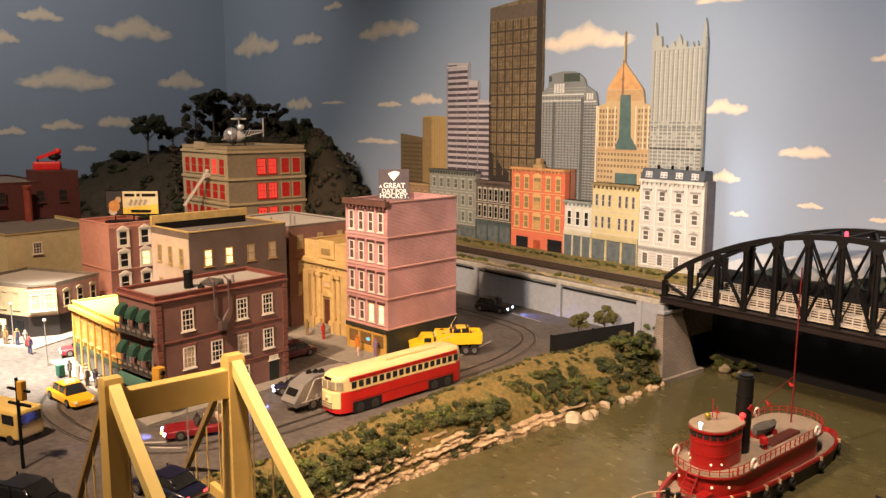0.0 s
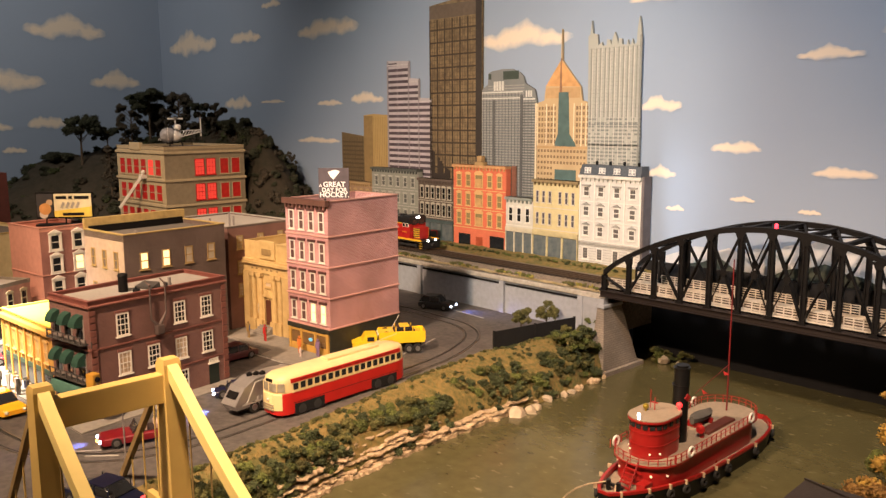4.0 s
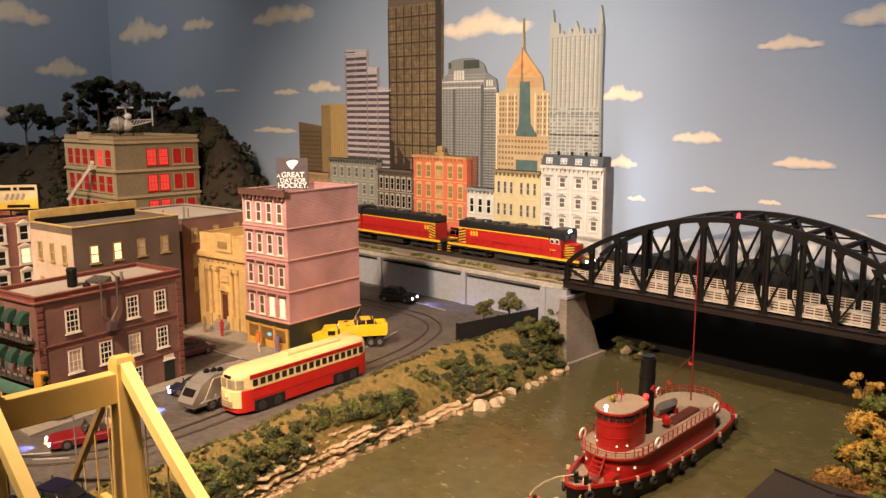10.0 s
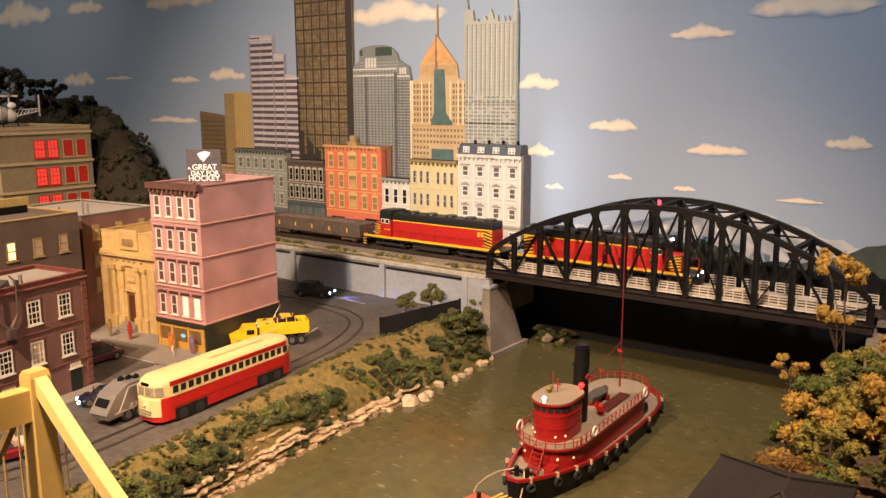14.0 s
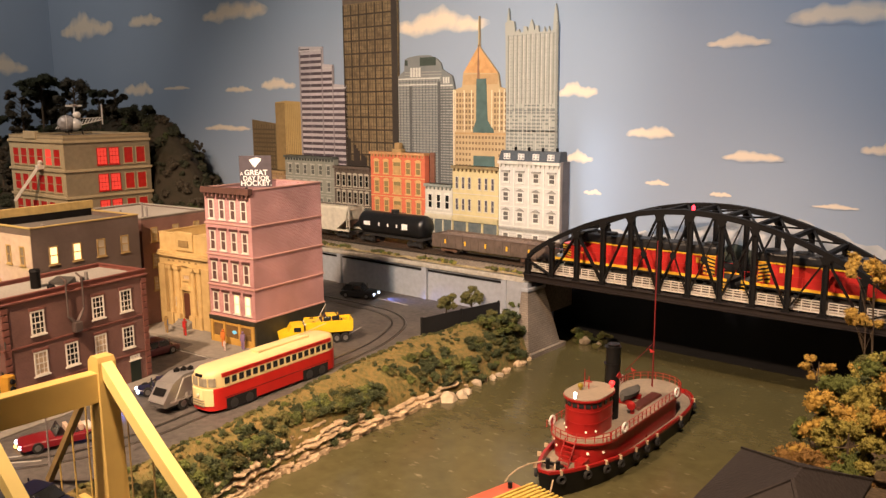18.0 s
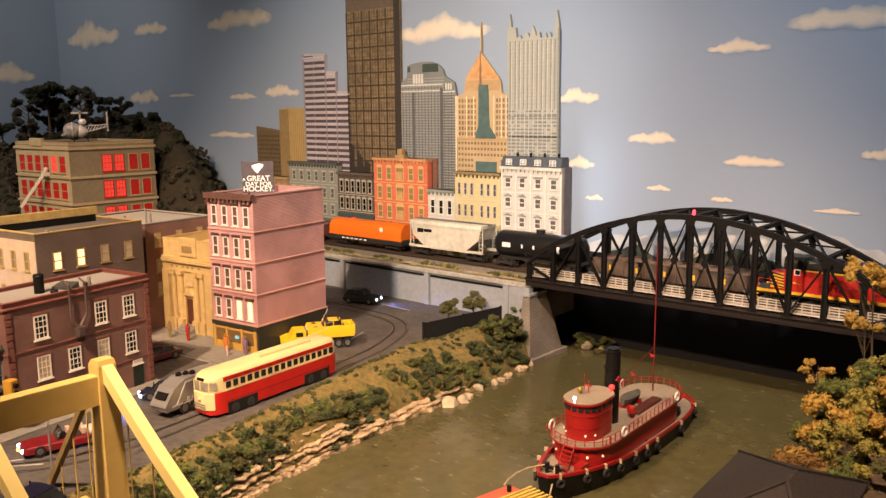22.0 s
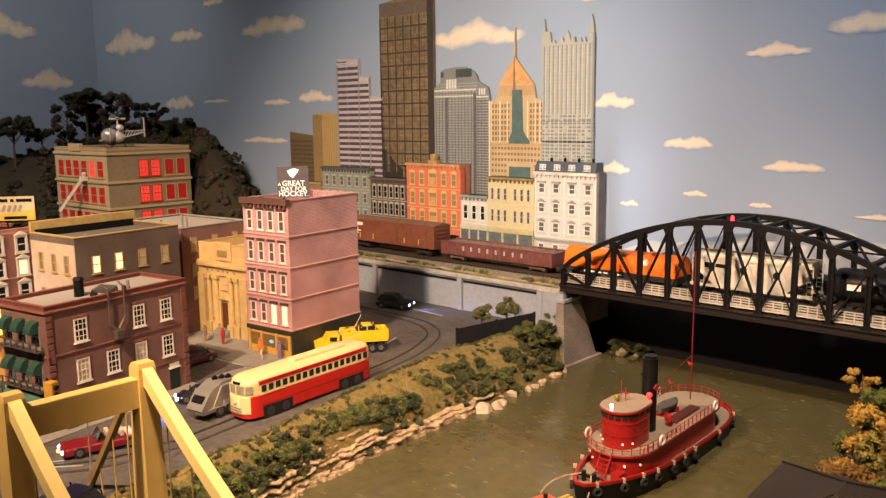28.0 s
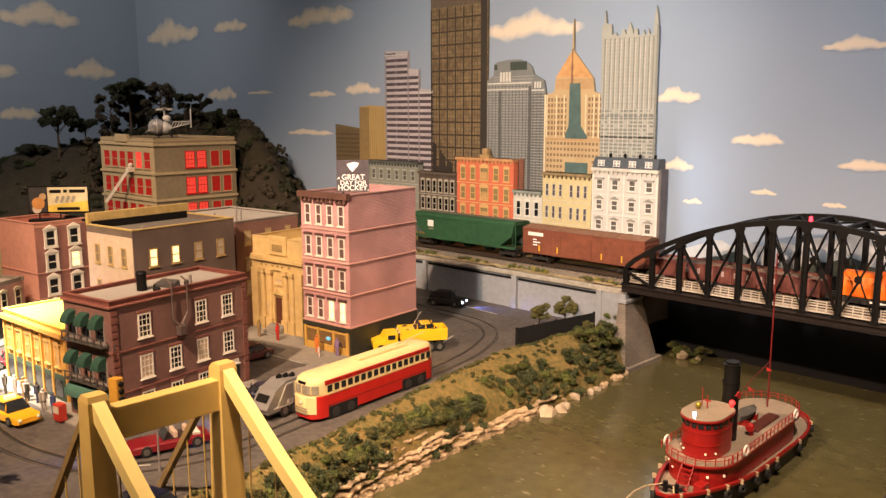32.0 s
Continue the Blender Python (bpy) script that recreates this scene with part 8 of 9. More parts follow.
for y in (PYA, PYB):
    bm = bmesh.new()
    loft(bm, [[(PXC - 0.020, y - 0.013, WATER - 0.02), (PXC + 0.020, y - 0.013, WATER - 0.02), (PXC + 0.020, y + 0.013, WATER - 0.02), (PXC - 0.020, y + 0.013, WATER - 0.02)],
              [(PXC - 0.011, y - 0.010, PTOP - 0.006), (PXC + 0.011, y - 0.010, PTOP - 0.006), (PXC + 0.011, y + 0.010, PTOP - 0.006), (PXC - 0.011, y + 0.010, PTOP - 0.006)],
              [(PXC - 0.006, y - 0.009, PTOP), (PXC + 0.009, y - 0.009, PTOP), (PXC + 0.009, y + 0.009, PTOP), (PXC - 0.006, y + 0.009, PTOP)]])
    part("post", bm, M_GOLD, gold)
    CH = lambda dx: PTOP - 0.006 - 0.80 * dx + 0.55 * dx * dx
    bm = bmesh.new()
    st = [0.004 + 0.27 * k / 8 for k in range(9)]
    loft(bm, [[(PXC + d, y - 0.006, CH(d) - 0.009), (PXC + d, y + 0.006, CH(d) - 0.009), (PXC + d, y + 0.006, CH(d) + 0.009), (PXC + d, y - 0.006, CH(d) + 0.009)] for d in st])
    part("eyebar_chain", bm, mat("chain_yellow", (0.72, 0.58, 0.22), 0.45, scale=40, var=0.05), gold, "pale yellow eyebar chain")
    bm = bmesh.new()
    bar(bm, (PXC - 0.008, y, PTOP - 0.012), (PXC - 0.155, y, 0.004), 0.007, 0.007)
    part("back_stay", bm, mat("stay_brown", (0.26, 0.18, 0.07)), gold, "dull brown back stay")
    for k in range(1, 6):
        d = 0.045 * k
        bm = bmesh.new()
        cyl(bm, (PXC + d, y, 0.0), (PXC + d, y, CH(d)), 0.0010, None, 6)
        part("hanger", bm, mat("stay_brown", (0.26, 0.18, 0.07)), gold)
    for k in range(1, 4):
        x = PXC - 0.008 - 0.038 * k
        bm = bmesh.new()
        cyl(bm, (x, y, 0.0), (x, y, PTOP - 0.012 - (PTOP - 0.016) * (0.038 * k) / 0.147), 0.0011, None, 6)
        part("hanger", bm, M_GOLD, gold)
    bm = bmesh.new()
    box(bm, -0.905, RIGHT_X * 0.2, y - 0.004, y + 0.004, -0.004, 0.012, 0.0006)
    part("deck_girder", bm, M_GOLD, gold)
bm = bmesh.new()
box(bm, PXC - 0.008, PXC + 0.008, PYA + 0.009, PYB - 0.009, 0.145, 0.178, 0.0012)
part("cross_beam", bm, M_GOLD, gold)
boxpart("lower_strut", (PXC - 0.007, PXC + 0.007, PYA + 0.012, PYB - 0.012, -0.018, -0.006), M_GOLD, gold)
boxpart("deck", (-0.905, RIGHT_X * 0.2, PYA + 0.005, PYB - 0.005, -0.006, 0.0), M_ASPH, gold)


# ---- road vehicles ----
def car(name, m, colour, label, L=0.098, W=0.038, H=0.030, style="sedan", head=None, tail=None, colour2=None):
    o = thing(name, m, label, "car", "model vehicles")
    pm = mat("paint_" + "_".join(str(round(c * 100)) for c in colour), colour, 0.3, scale=50, var=0.06, bump=0.0, spec=0.6)
    h1 = H * 0.56
    bm = bmesh.new()
    secs = [(-L / 2, W * 0.40, 0.007, h1 * 0.72, 0.002), (-L / 2 + 0.004, W * 0.48, 0.005, h1 * 0.92, 0.003), (-L * 0.2, W / 2, 0.005, h1, 0.004), (L * 0.28, W / 2, 0.005, h1, 0.004), (L / 2 - 0.004, W * 0.48, 0.005, h1 * 0.88, 0.003), (L / 2, W * 0.42, 0.007, h1 * 0.74, 0.002)]
    profile_body(bm, secs)
    part("body", bm, pm, o, "", True)
    if style == "convertible":
        bm = bmesh.new()
        box(bm, -L * 0.06, L * 0.24, -W * 0.37, W * 0.37, h1 * 0.97, h1 + 0.0008, 0.0003)
        part("cockpit", bm, mat("cockpit_dark", (0.03, 0.015, 0.015), 0.8), o, "dark open cockpit")
        bm = bmesh.new()
        loft(bm, [[(-L * 0.10, -W * 0.40, h1), (-L * 0.10 + 0.001, -W * 0.40, h1), (-L * 0.10 + 0.001, W * 0.40, h1), (-L * 0.10, W * 0.40, h1)], [(-L * 0.04, -W * 0.34, H), (-L * 0.04 + 0.001, -W * 0.34, H), (-L * 0.04 + 0.001, W * 0.34, H), (-L * 0.04, W * 0.34, H)]])
        part("windshield", bm, M_GLASS, o, "raked windshield")
        for x in (0.04, 0.20):
            for q in (-1, 1):
                boxpart("seat", (L * x, L * (x + 0.05), q * W * 0.18 - 0.006, q * W * 0.18 + 0.006, h1, H * 0.88), mat("cream_seat", (0.55, 0.40, 0.30), 0.6), o, "pale seat back", 0.001)
        boxpart("folded_top", (L * 0.27, L * 0.37, -W * 0.38, W * 0.38, h1 - 0.001, h1 + 0.0035), mat("folded_canvas", (0.60, 0.55, 0.48), 0.8), o, "folded white canvas top", 0.0012)
        bm = bmesh.new()
        ball(bm, (-L / 2 - 0.001, W * 0.30, h1 * 0.28), 0.0030, 2)
        part("fog_lamp", bm, glow("amber_lamp", (1.0, 0.40, 0.05), 12), o, "amber lamp switched on")
    a, b = {"convertible": (-0.14, 0.36), "sedan": (-0.24, 0.34), "wagon": (-0.20, 0.46), "coupe": (-0.14, 0.36)}[style]
    closed = style != "convertible"
    bm = bmesh.new()
    profile_body(bm, [(L * a, W * 0.42, h1 - 0.001, h1 + 0.0005, 0.0004), (L * (a + 0.13), W * 0.40, h1 - 0.001, H - 0.001, 0.004), (L * (b - 0.12), W * 0.40, h1 - 0.001, H - 0.001, 0.004), (L * b, W * 0.42, h1 - 0.001, h1 + 0.001, 0.0006)])
    if closed:
        part("cabin", bm, M_GLASS, o, "dark glass cabin", True)
        boxpart("roof", (L * (a + 0.14), L * (b - 0.13), -W * 0.37, W * 0.37, H - 0.0018, H), pm, o, bev=0.0007)
    for s in (-1, 1):
        for q in (a + 0.05, (a + b) / 2, b - 0.05) if closed else ():
            bm = bmesh.new()
            bar(bm, (L * q, s * W * 0.425, h1), (L * q * 0.97, s * W * 0.385, H - 0.001), 0.0016, 0.0012)
            part("pillar", bm, pm, o)
        for x in (-L * 0.31, L * 0.31):
            wh = shared(("tyre", 1), "wheel", lambda bm: cyl(bm, (0, -0.003, 0), (0, 0.003, 0), 0.0072, None, 18), M_TYRE, o, pose(x, s * W * 0.46, 0.0072))
            shared(("hub", 1), "rim", lambda bm: cyl(bm, (0, -0.0034, 0), (0, 0.0034, 0), 0.0043, None, 14), M_RIMS, wh, Matrix())
        bm = bmesh.new()
        ball(bm, (-L / 2 + 0.0005, s * W * 0.34, h1 * 0.62), 0.0030, 2)
        part("headlight", bm, head or M_WHITE, o)
        boxpart("tail_light", (L / 2 - 0.001, L / 2 + 0.0006, s * W * 0.34 - 0.003, s * W * 0.34 + 0.003, h1 * 0.55, h1 * 0.72), tail or mat("tail_red", (0.3, 0.02, 0.02)), o)
    for x in (-L / 2 - 0.0008, L / 2 - 0.0006):
        boxpart("bumper", (x, x + 0.0014, -W * 0.44, W * 0.44, 0.0055, 0.0085), M_RIMS if name != "taxi" else pm, o)
    return o


YTAXI = (0.80, 0.42, 0.02)
taxi = car("taxi", pose(-1.366, 0.330, 0.001, 0, 0, 188), YTAXI, "yellow taxi in bright lamplight on the street", 0.105, 0.040, 0.031)
boxpart("roof_sign", (-0.004, 0.004, -0.008, 0.008, 0.031, 0.036), glow("taxi_sign", (1.0, 0.5, 0.3), 1.5), taxi)
car("red_convertible", pose(-1.096, 0.440, 0.001, 0, 0, 76), (0.16, 0.006, 0.012), "dark red open convertible with cold headlights on", 0.108, 0.040, 0.028, "convertible", M_HEAD)
car("blue_coupe", pose(-0.930, 0.325, 0.002, 0, 0, 20), (0.006, 0.008, 0.026), "dark blue car with red tail lamps on the bridge", 0.10, 0.042, 0.030, "sedan", M_WHITE, M_TAIL)
car("black_sedan", pose(-1.005, 0.175, 0.001, 0, 0, 30), (0.010, 0.010, 0.012), "black car parked by the bridge approach", 0.12, 0.046, 0.036, "sedan")
car("blue_car", pose(-1.172, 0.640, 0.001, 0, 0, 66), (0.006, 0.009, 0.04), "dark blue car with cold headlights behind the truck", 0.075, 0.030, 0.023, "sedan", M_HEAD)
car("black_hatchback", pose(-1.396, 1.309, 0.001, 0, 0, 200), (0.012, 0.014, 0.016), "small black hatchback with pale roof and headlights on", 0.088, 0.040, 0.033, "wagon", M_HEAD)
car("maroon_car", pose(-1.36, 0.735, 0.001, 0, 0, 95), (0.06, 0.012, 0.015), "dark maroon car parked in the shade of the brick house", 0.10, 0.040, 0.030)
car("teal_car", pose(-1.63, 0.80, 0.001, 0, 0, 40), (0.02, 0.06, 0.06), "dark teal car with lamps on in the side street", 0.09, 0.036, 0.028, "sedan", M_HEAD)
car("red_hatchback", pose(-1.632, 0.425, 0.004, 0, 0, 80), (0.45, 0.02, 0.03), "bright red car by the yellow shop", 0.08, 0.036, 0.028)
van = thing("yellow_van", pose(-1.262, 0.215, 0.001, 0, 0, 25), "pale yellow delivery van on the street", "van", "model vehicles")
M_VAN = mat("van_yellow", (0.62, 0.46, 0.14), 0.45, scale=50, var=0.06)
boxpart("body", (-0.06, 0.05, -0.022, 0.022, 0.008, 0.050), M_VAN, van, bev=0.004)
boxpart("windscreen", (0.0495, 0.051, -0.017, 0.017, 0.030, 0.044), M_GLASS, van)
for s in (-1, 1):
    boxpart("side_window", (0.020, 0.044, s * 0.022 - 0.0006, s * 0.022 + 0.0006, 0.030, 0.044), M_GLASS, van)
    for x in (-0.038, 0.034):
        shared(("tyre", 1), "wheel", None, M_TYRE, van, pose(x, s * 0.020, 0.0072))

# grey refuse truck beside the tram
truck = thing("refuse_truck", pose(-1.0965, 0.652, 0.001, 0, 0, 99) @ Matrix.Diagonal((0.97, 0.74, 0.97, 1)), "silver-grey refuse truck with a sloped loader", "truck", "model vehicles")
M_SILV = mat("silver_paint", (0.33, 0.32, 0.31), 0.35, 0.5, scale=60, var=0.1)
bm = bmesh.new()
board(bm, [(-0.075, 0.012), (0.055, 0.012), (0.055, 0.052), (0.02, 0.056), (-0.035, 0.056), (-0.058, 0.046), (-0.078, 0.022)], -0.022, 0.022)
part("body", bm, M_SILV, truck, "ribbed silver body")
bm = bmesh.new()
board(bm, [(-0.079, 0.020), (-0.058, 0.047), (-0.052, 0.047), (-0.072, 0.020)], -0.0235, 0.0235)
part("loader_gate", bm, M_SILV, truck)
bm = bmesh.new()
box(bm, -0.001, 0.001, -0.015, 0.015, -0.006, 0.006)
part("loader_slot", bm, M_BLACK, truck, "black loader slot").matrix_basis = pose(-0.0695, 0, 0.035, 0, 38, 0)
boxpart("cab", (0.058, 0.088, -0.021, 0.021, 0.010, 0.048), M_SILV, truck, bev=0.003)
boxpart("windscreen", (0.0872, 0.0886, -0.018, 0.018, 0.030, 0.044), M_GLASS, truck)
for s in (-1, 1):
    boxpart("side_window", (0.064, 0.082, s * 0.021 - 0.0006, s * 0.021 + 0.0006, 0.030, 0.044), M_GLASS, truck)
    boxpart("frame_rail", (-0.07, 0.085, s * 0.016 - 0.003, s * 0.016 + 0.003, 0.008, 0.013), M_BLACK, truck)
    boxpart("side_panel", (-0.020, 0.050, s * 0.0224 - 0.0006, s * 0.0224 + 0.0006, 0.028, 0.050), mat("bright_silver", (0.52, 0.50, 0.47), 0.35, 0.3), truck, "pale side panel")
    for k in range(9):
        boxpart("side_rib", (-0.034 + k * 0.0095, -0.030 + k * 0.0095, s * 0.0226 - 0.0008, s * 0.0226 + 0.0008, 0.0195, 0.0255), mat("bright_silver", (0.52, 0.50, 0.47), 0.35, 0.3), truck)
    bm = bmesh.new()
    for p, q in (((-0.055, 0.018), (-0.036, 0.050)), ((-0.036, 0.050), (0.05, 0.0525)), ((-0.064, 0.018), (0.05, 0.0175))):
        bar(bm, (p[0], s * 0.0226, p[1]), (q[0], s * 0.0226, q[1]), 0.0018, 0.0022)
    part("edge_rail", bm, mat("bright_silver", (0.52, 0.50, 0.47), 0.35, 0.3), truck)
    bm = bmesh.new()
    cyl(bm, (-0.010, s * 0.0231, 0.039), (-0.010, s * 0.0237, 0.039), 0.0068, None, 18)
    ring = part("round_badge", bm, M_BLACK, truck, "round black badge")
    bm = bmesh.new()
    cyl(bm, (-0.010, s * 0.0238, 0.039), (-0.010, s * 0.0242, 0.039), 0.0042, None, 16)
    part("badge_centre", bm, mat("badge_grey", (0.35, 0.33, 0.31)), ring)
    for z in (0.0425, 0.0375, 0.0325):
        boxpart("writing_bar", (0.002, 0.022, s * 0.0233 - 0.0003, s * 0.0233 + 0.0003, z, z + 0.0026), M_BLACK, truck)
    for x in (-0.040, -0.020, 0.070):
        w = shared(("tyre2", 1), "wheel", lambda bm: cyl(bm, (0, -0.004, 0), (0, 0.004, 0), 0.0098, None, 18), M_TYRE, truck, pose(x, s * 0.0195, 0.0098))
        shared(("hub2", 1), "rim", lambda bm: cyl(bm, (0, -0.0046, 0), (0, 0.0046, 0), 0.0055, None, 14), M_RIMS, w, Matrix())
bm = bmesh.new()
for x, y in ((-0.03, 0.006), (-0.012, -0.008), (-0.02, 0.0)):
    ball(bm, (x, y, 0.0565), 0.0065, 1)
part("load", bm, M_BLACK, truck, "dark rubbish bags on top")

# yellow breakdown truck carrying a yellow car
M_BY = mat("rescue_yellow", (0.78, 0.52, 0.02), 0.35, scale=50, var=0.05, bump=0.02)
BT = pose(-1.197, 0.980, 0.001, 0, 0, 236) @ Matrix.Diagonal((0.86, 0.94, 0.94, 1))
bt = thing("breakdown_truck", BT, "bright yellow flatbed breakdown truck", "truck", "model vehicles")
boxpart("bed", (-0.092, 0.012, -0.022, 0.022, 0.0225, 0.032), M_BY, bt, "yellow flat bed", 0.0008)
for s in (-1, 1):
    boxpart("bed_rail", (-0.092, 0.012, s * 0.022 - 0.001, s * 0.022 + 0.001, 0.030, 0.047), M_BY, bt, "tall yellow bed side")
boxpart("tailboard", (-0.0935, -0.0915, -0.022, 0.022, 0.028, 0.047), M_BY, bt)
boxpart("headboard", (0.010, 0.013, -0.022, 0.022, 0.027, 0.045), M_BY, bt)
boxpart("chassis", (-0.085, 0.07, -0.012, 0.012, 0.010, 0.022), M_BLACK, bt)
bm = bmesh.new()
board(bm, [(0.018, 0.012), (0.072, 0.012), (0.074, 0.026), (0.052, 0.029), (0.044, 0.041), (0.018, 0.041)], -0.021, 0.021)
part("cab", bm, M_BY, bt, "yellow cab")
for s in (-1, 1):
    boxpart("side_window", (0.024, 0.040, s * 0.0211 - 0.0006, s * 0.0211 + 0.0006, 0.029, 0.038), M_GLASS, bt)
    for x in (-0.075, -0.055, 0.055):
        w = shared(("tyre2", 1), "wheel", None, M_TYRE, bt, pose(x, s * 0.0195, 0.0098))
        shared(("hub2", 1), "rim", None, M_RIMS, w, Matrix())
bm = bmesh.new()
cyl(bm, (0.0, 0.016, 0.03), (-0.034, 0.014, 0.082), 0.0005, None, 6)
part("aerial", bm, M_WHITE, bt, "thin pale aerial")
car("yellow_sports_car", pose(-1.197, 0.980, 0.0311, 0, 0, 236) @ pose(-0.030, 0, 0, 0, 0, 180), (0.78, 0.50, 0.03), "yellow sports car on the breakdown truck's bed", 0.084, 0.036, 0.0235, "coupe")

# ---- street furniture and figures ----
def street_lamp(x, y, h=0.10, z=0.0):
    o = thing("street_lamp", pose(x, y, z), "thin grey street lamp post", "street lamp", "street lamps")
    bm = bmesh.new()
    cyl(bm, (0, 0, 0), (0, 0, h), 0.0014, 0.0010, 8)
    cyl(bm, (0, 0, 0), (0, 0, 0.008), 0.0026, 0.0018, 10)
    part("post", bm, mat("galvanised", (0.22, 0.20, 0.19)), o)
    bm = bmesh.new()
    ball(bm, (0, 0, h + 0.003), 0.0034, 2)
    part("globe", bm, mat("frosted_globe", (0.6, 0.58, 0.5), 0.4), o)


for x, y in ((-1.035, 0.395), (-0.985, 0.445), (-1.60, 0.352), (-1.79, 0.335)):
    street_lamp(x, y, 0.085)
sig = thing("signal_gantry", pose(-1.128, 0.205, 0, 0, 0, 25), "dark signal pole with crossarms and an amber lamp box", "signal")
bm = bmesh.new()
cyl(bm, (0, 0, 0), (0, 0, 0.125), 0.0024, 0.002, 10)
for z in (0.088, 0.108):
    box(bm, -0.018, 0.024, -0.0014, 0.0014, z, z + 0.003)
part("pole", bm, M_BLACK, sig)
boxpart("lamp_box", (0.004, 0.014, -0.004, 0.004, 0.096, 0.122), mat("signal_yellow", (0.50, 0.26, 0.03)), sig, "yellow signal box", 0.001)
tl = thing("traffic_light", pose(-1.190, 0.414, 0.046, 0, 0, 20) @ Matrix.Scale(1.35, 4), "hanging yellow traffic light by the corner awning", "traffic light")
boxpart("housing", (-0.006, 0.006, -0.005, 0.005, 0, 0.028), mat("signal_yellow", (0.50, 0.26, 0.03)), tl, bev=0.0012)
for k in range(3):
    bm = bmesh.new()
    cyl(bm, (0.0055, 0, 0.006 + k * 0.008), (0.0085, 0, 0.006 + k * 0.008), 0.003, 0.0026, 12)
    part("lens", bm, M_BLACK, tl)
bm = bmesh.new()
cyl(bm, (-0.004, 0, 0.024), (-0.030, 0.02, 0.026), 0.0011, None, 6)
cyl(bm, (-0.030, 0.02, -0.0335), (-0.030, 0.02, 0.03), 0.0013, None, 8)
part("arm", bm, M_BLACK, tl)
binm = mat("bin_green", (0.015, 0.09, 0.06), 0.5)
bx = boxpart("post_box", (-0.006, 0.006, -0.006, 0.006, 0, 0.020), binm, None, "", 0.0015)
bx.matrix_world = pose(-1.51, 0.352, 0.003, 0, 0, 15)
tagged(bx, "green street post box on the pavement", "post box")
pump = thing("red_kiosk", pose(-1.298, 0.375, 0.003, 0, 0, 10), "red vending kiosk on the pavement", "kiosk")
boxpart("case", (-0.009, 0.009, -0.006, 0.006, 0, 0.026), mat("kiosk_red", (0.45, 0.03, 0.02), 0.4), pump, bev=0.0015)
boxpart("panel", (-0.007, 0.007, -0.0066, -0.006, 0.012, 0.023), M_BLIND, pump)


def figure(x, y, top, legs, z=0.003, rot=0, h=0.036):
    """A painted lead figurine: one plain shape."""
    bm = bmesh.new()
    s = h / 0.036
    for q in (-0.0022, 0.0022):
        cyl(bm, (q * s, 0, 0), (q * s, 0, 0.016 * s), 0.0017 * s, 0.0021 * s, 7)
    nl = len(bm.faces)
    cyl(bm, (0, 0, 0.0155 * s), (0, 0, 0.029 * s), 0.0040 * s, 0.0046 * s, 8)
    for q in (-1, 1):
        cyl(bm, (q * 0.005 * s, 0, 0.028 * s), (q * 0.0058 * s, -0.001, 0.0165 * s), 0.0013 * s, None, 6)
    ball(bm, (0, 0, 0.0325 * s), 0.0028 * s, 1)
    for i, fc in enumerate(bm.faces):
        fc.material_index = 1 if i < nl else 0
    ob = part("figurine", bm, mat("fig_" + "_".join(str(int(c * 100)) for c in top), top, 0.6))
    ob.data.materials.append(mat("fig_" + "_".join(str(int(c * 100)) for c in legs), legs, 0.6))
    ob.matrix_world = pose(x, y, z, 0, 0, rot)
    return tagged(ob, "tiny painted lead figurine on the pavement", "figurine", "figurines")


figure(-1.425, 0.848, (0.45, 0.02, 0.02), (0.02, 0.08, 0.03))
figure(-1.475, 0.838, (0.28, 0.18, 0.06), (0.06, 0.12, 0.25))
figure(-1.300, 0.850, (0.65, 0.20, 0.04), (0.5, 0.15, 0.04))
figure(-1.255, 0.862, (0.25, 0.16, 0.3), (0.12, 0.1, 0.2))
figure(-1.275, 0.835, (0.7, 0.6, 0.55), (0.3, 0.1, 0.1), h=0.02)
rf = random.Random(11)
for x, y in ((-1.86, 0.325), (-1.83, 0.330), (-1.80, 0.322), (-1.78, 0.34), (-1.755, 0.35), (-1.90, 0.31), (-1.95, 0.315), (-2.0, 0.30), (-1.46, 0.368), (-1.44, 0.375), (-1.42, 0.372), (-1.40, 0.38), (-1.36, 0.375), (-1.33, 0.378), (-1.70, 0.345), (-1.48, 0.36)):
    c = rf.choice([(0.4, 0.05, 0.05), (0.5, 0.45, 0.4), (0.05, 0.08, 0.2), (0.08, 0.07, 0.06), (0.35, 0.22, 0.1)])
    figure(x, y, c, rf.choice([(0.08, 0.07, 0.06), (0.05, 0.06, 0.12), (0.3, 0.25, 0.2)]), rot=rf.uniform(0, 360))

# ---- fence and little trees above the bank ----
fence = thing("black_fence", pose(0, 0, 0), "solid black board fence at the street's end", "fence")
fp = [(-1.058, 1.150), (-1.040, 1.255), (-1.020, 1.360)]
for a, b in zip(fp, fp[1:]):
    bm = bmesh.new()
    va, vb = Vector((*a, 0)), Vector((*b, 0))
    d = (vb - va).normalized()
    n = Vector((-d.y, d.x, 0)) * 0.0012
    slab(bm, [(va - n).xy, (vb - n).xy, (vb + n).xy, (va + n).xy], -0.01, 0.036)
    part("board", bm, M_BLACKFELT, fence)
for a in fp:
    boxpart("post", (a[0] - 0.002, a[0] + 0.002, a[1] - 0.002, a[1] + 0.002, -0.01, 0.038), M_BLACKFELT, fence)

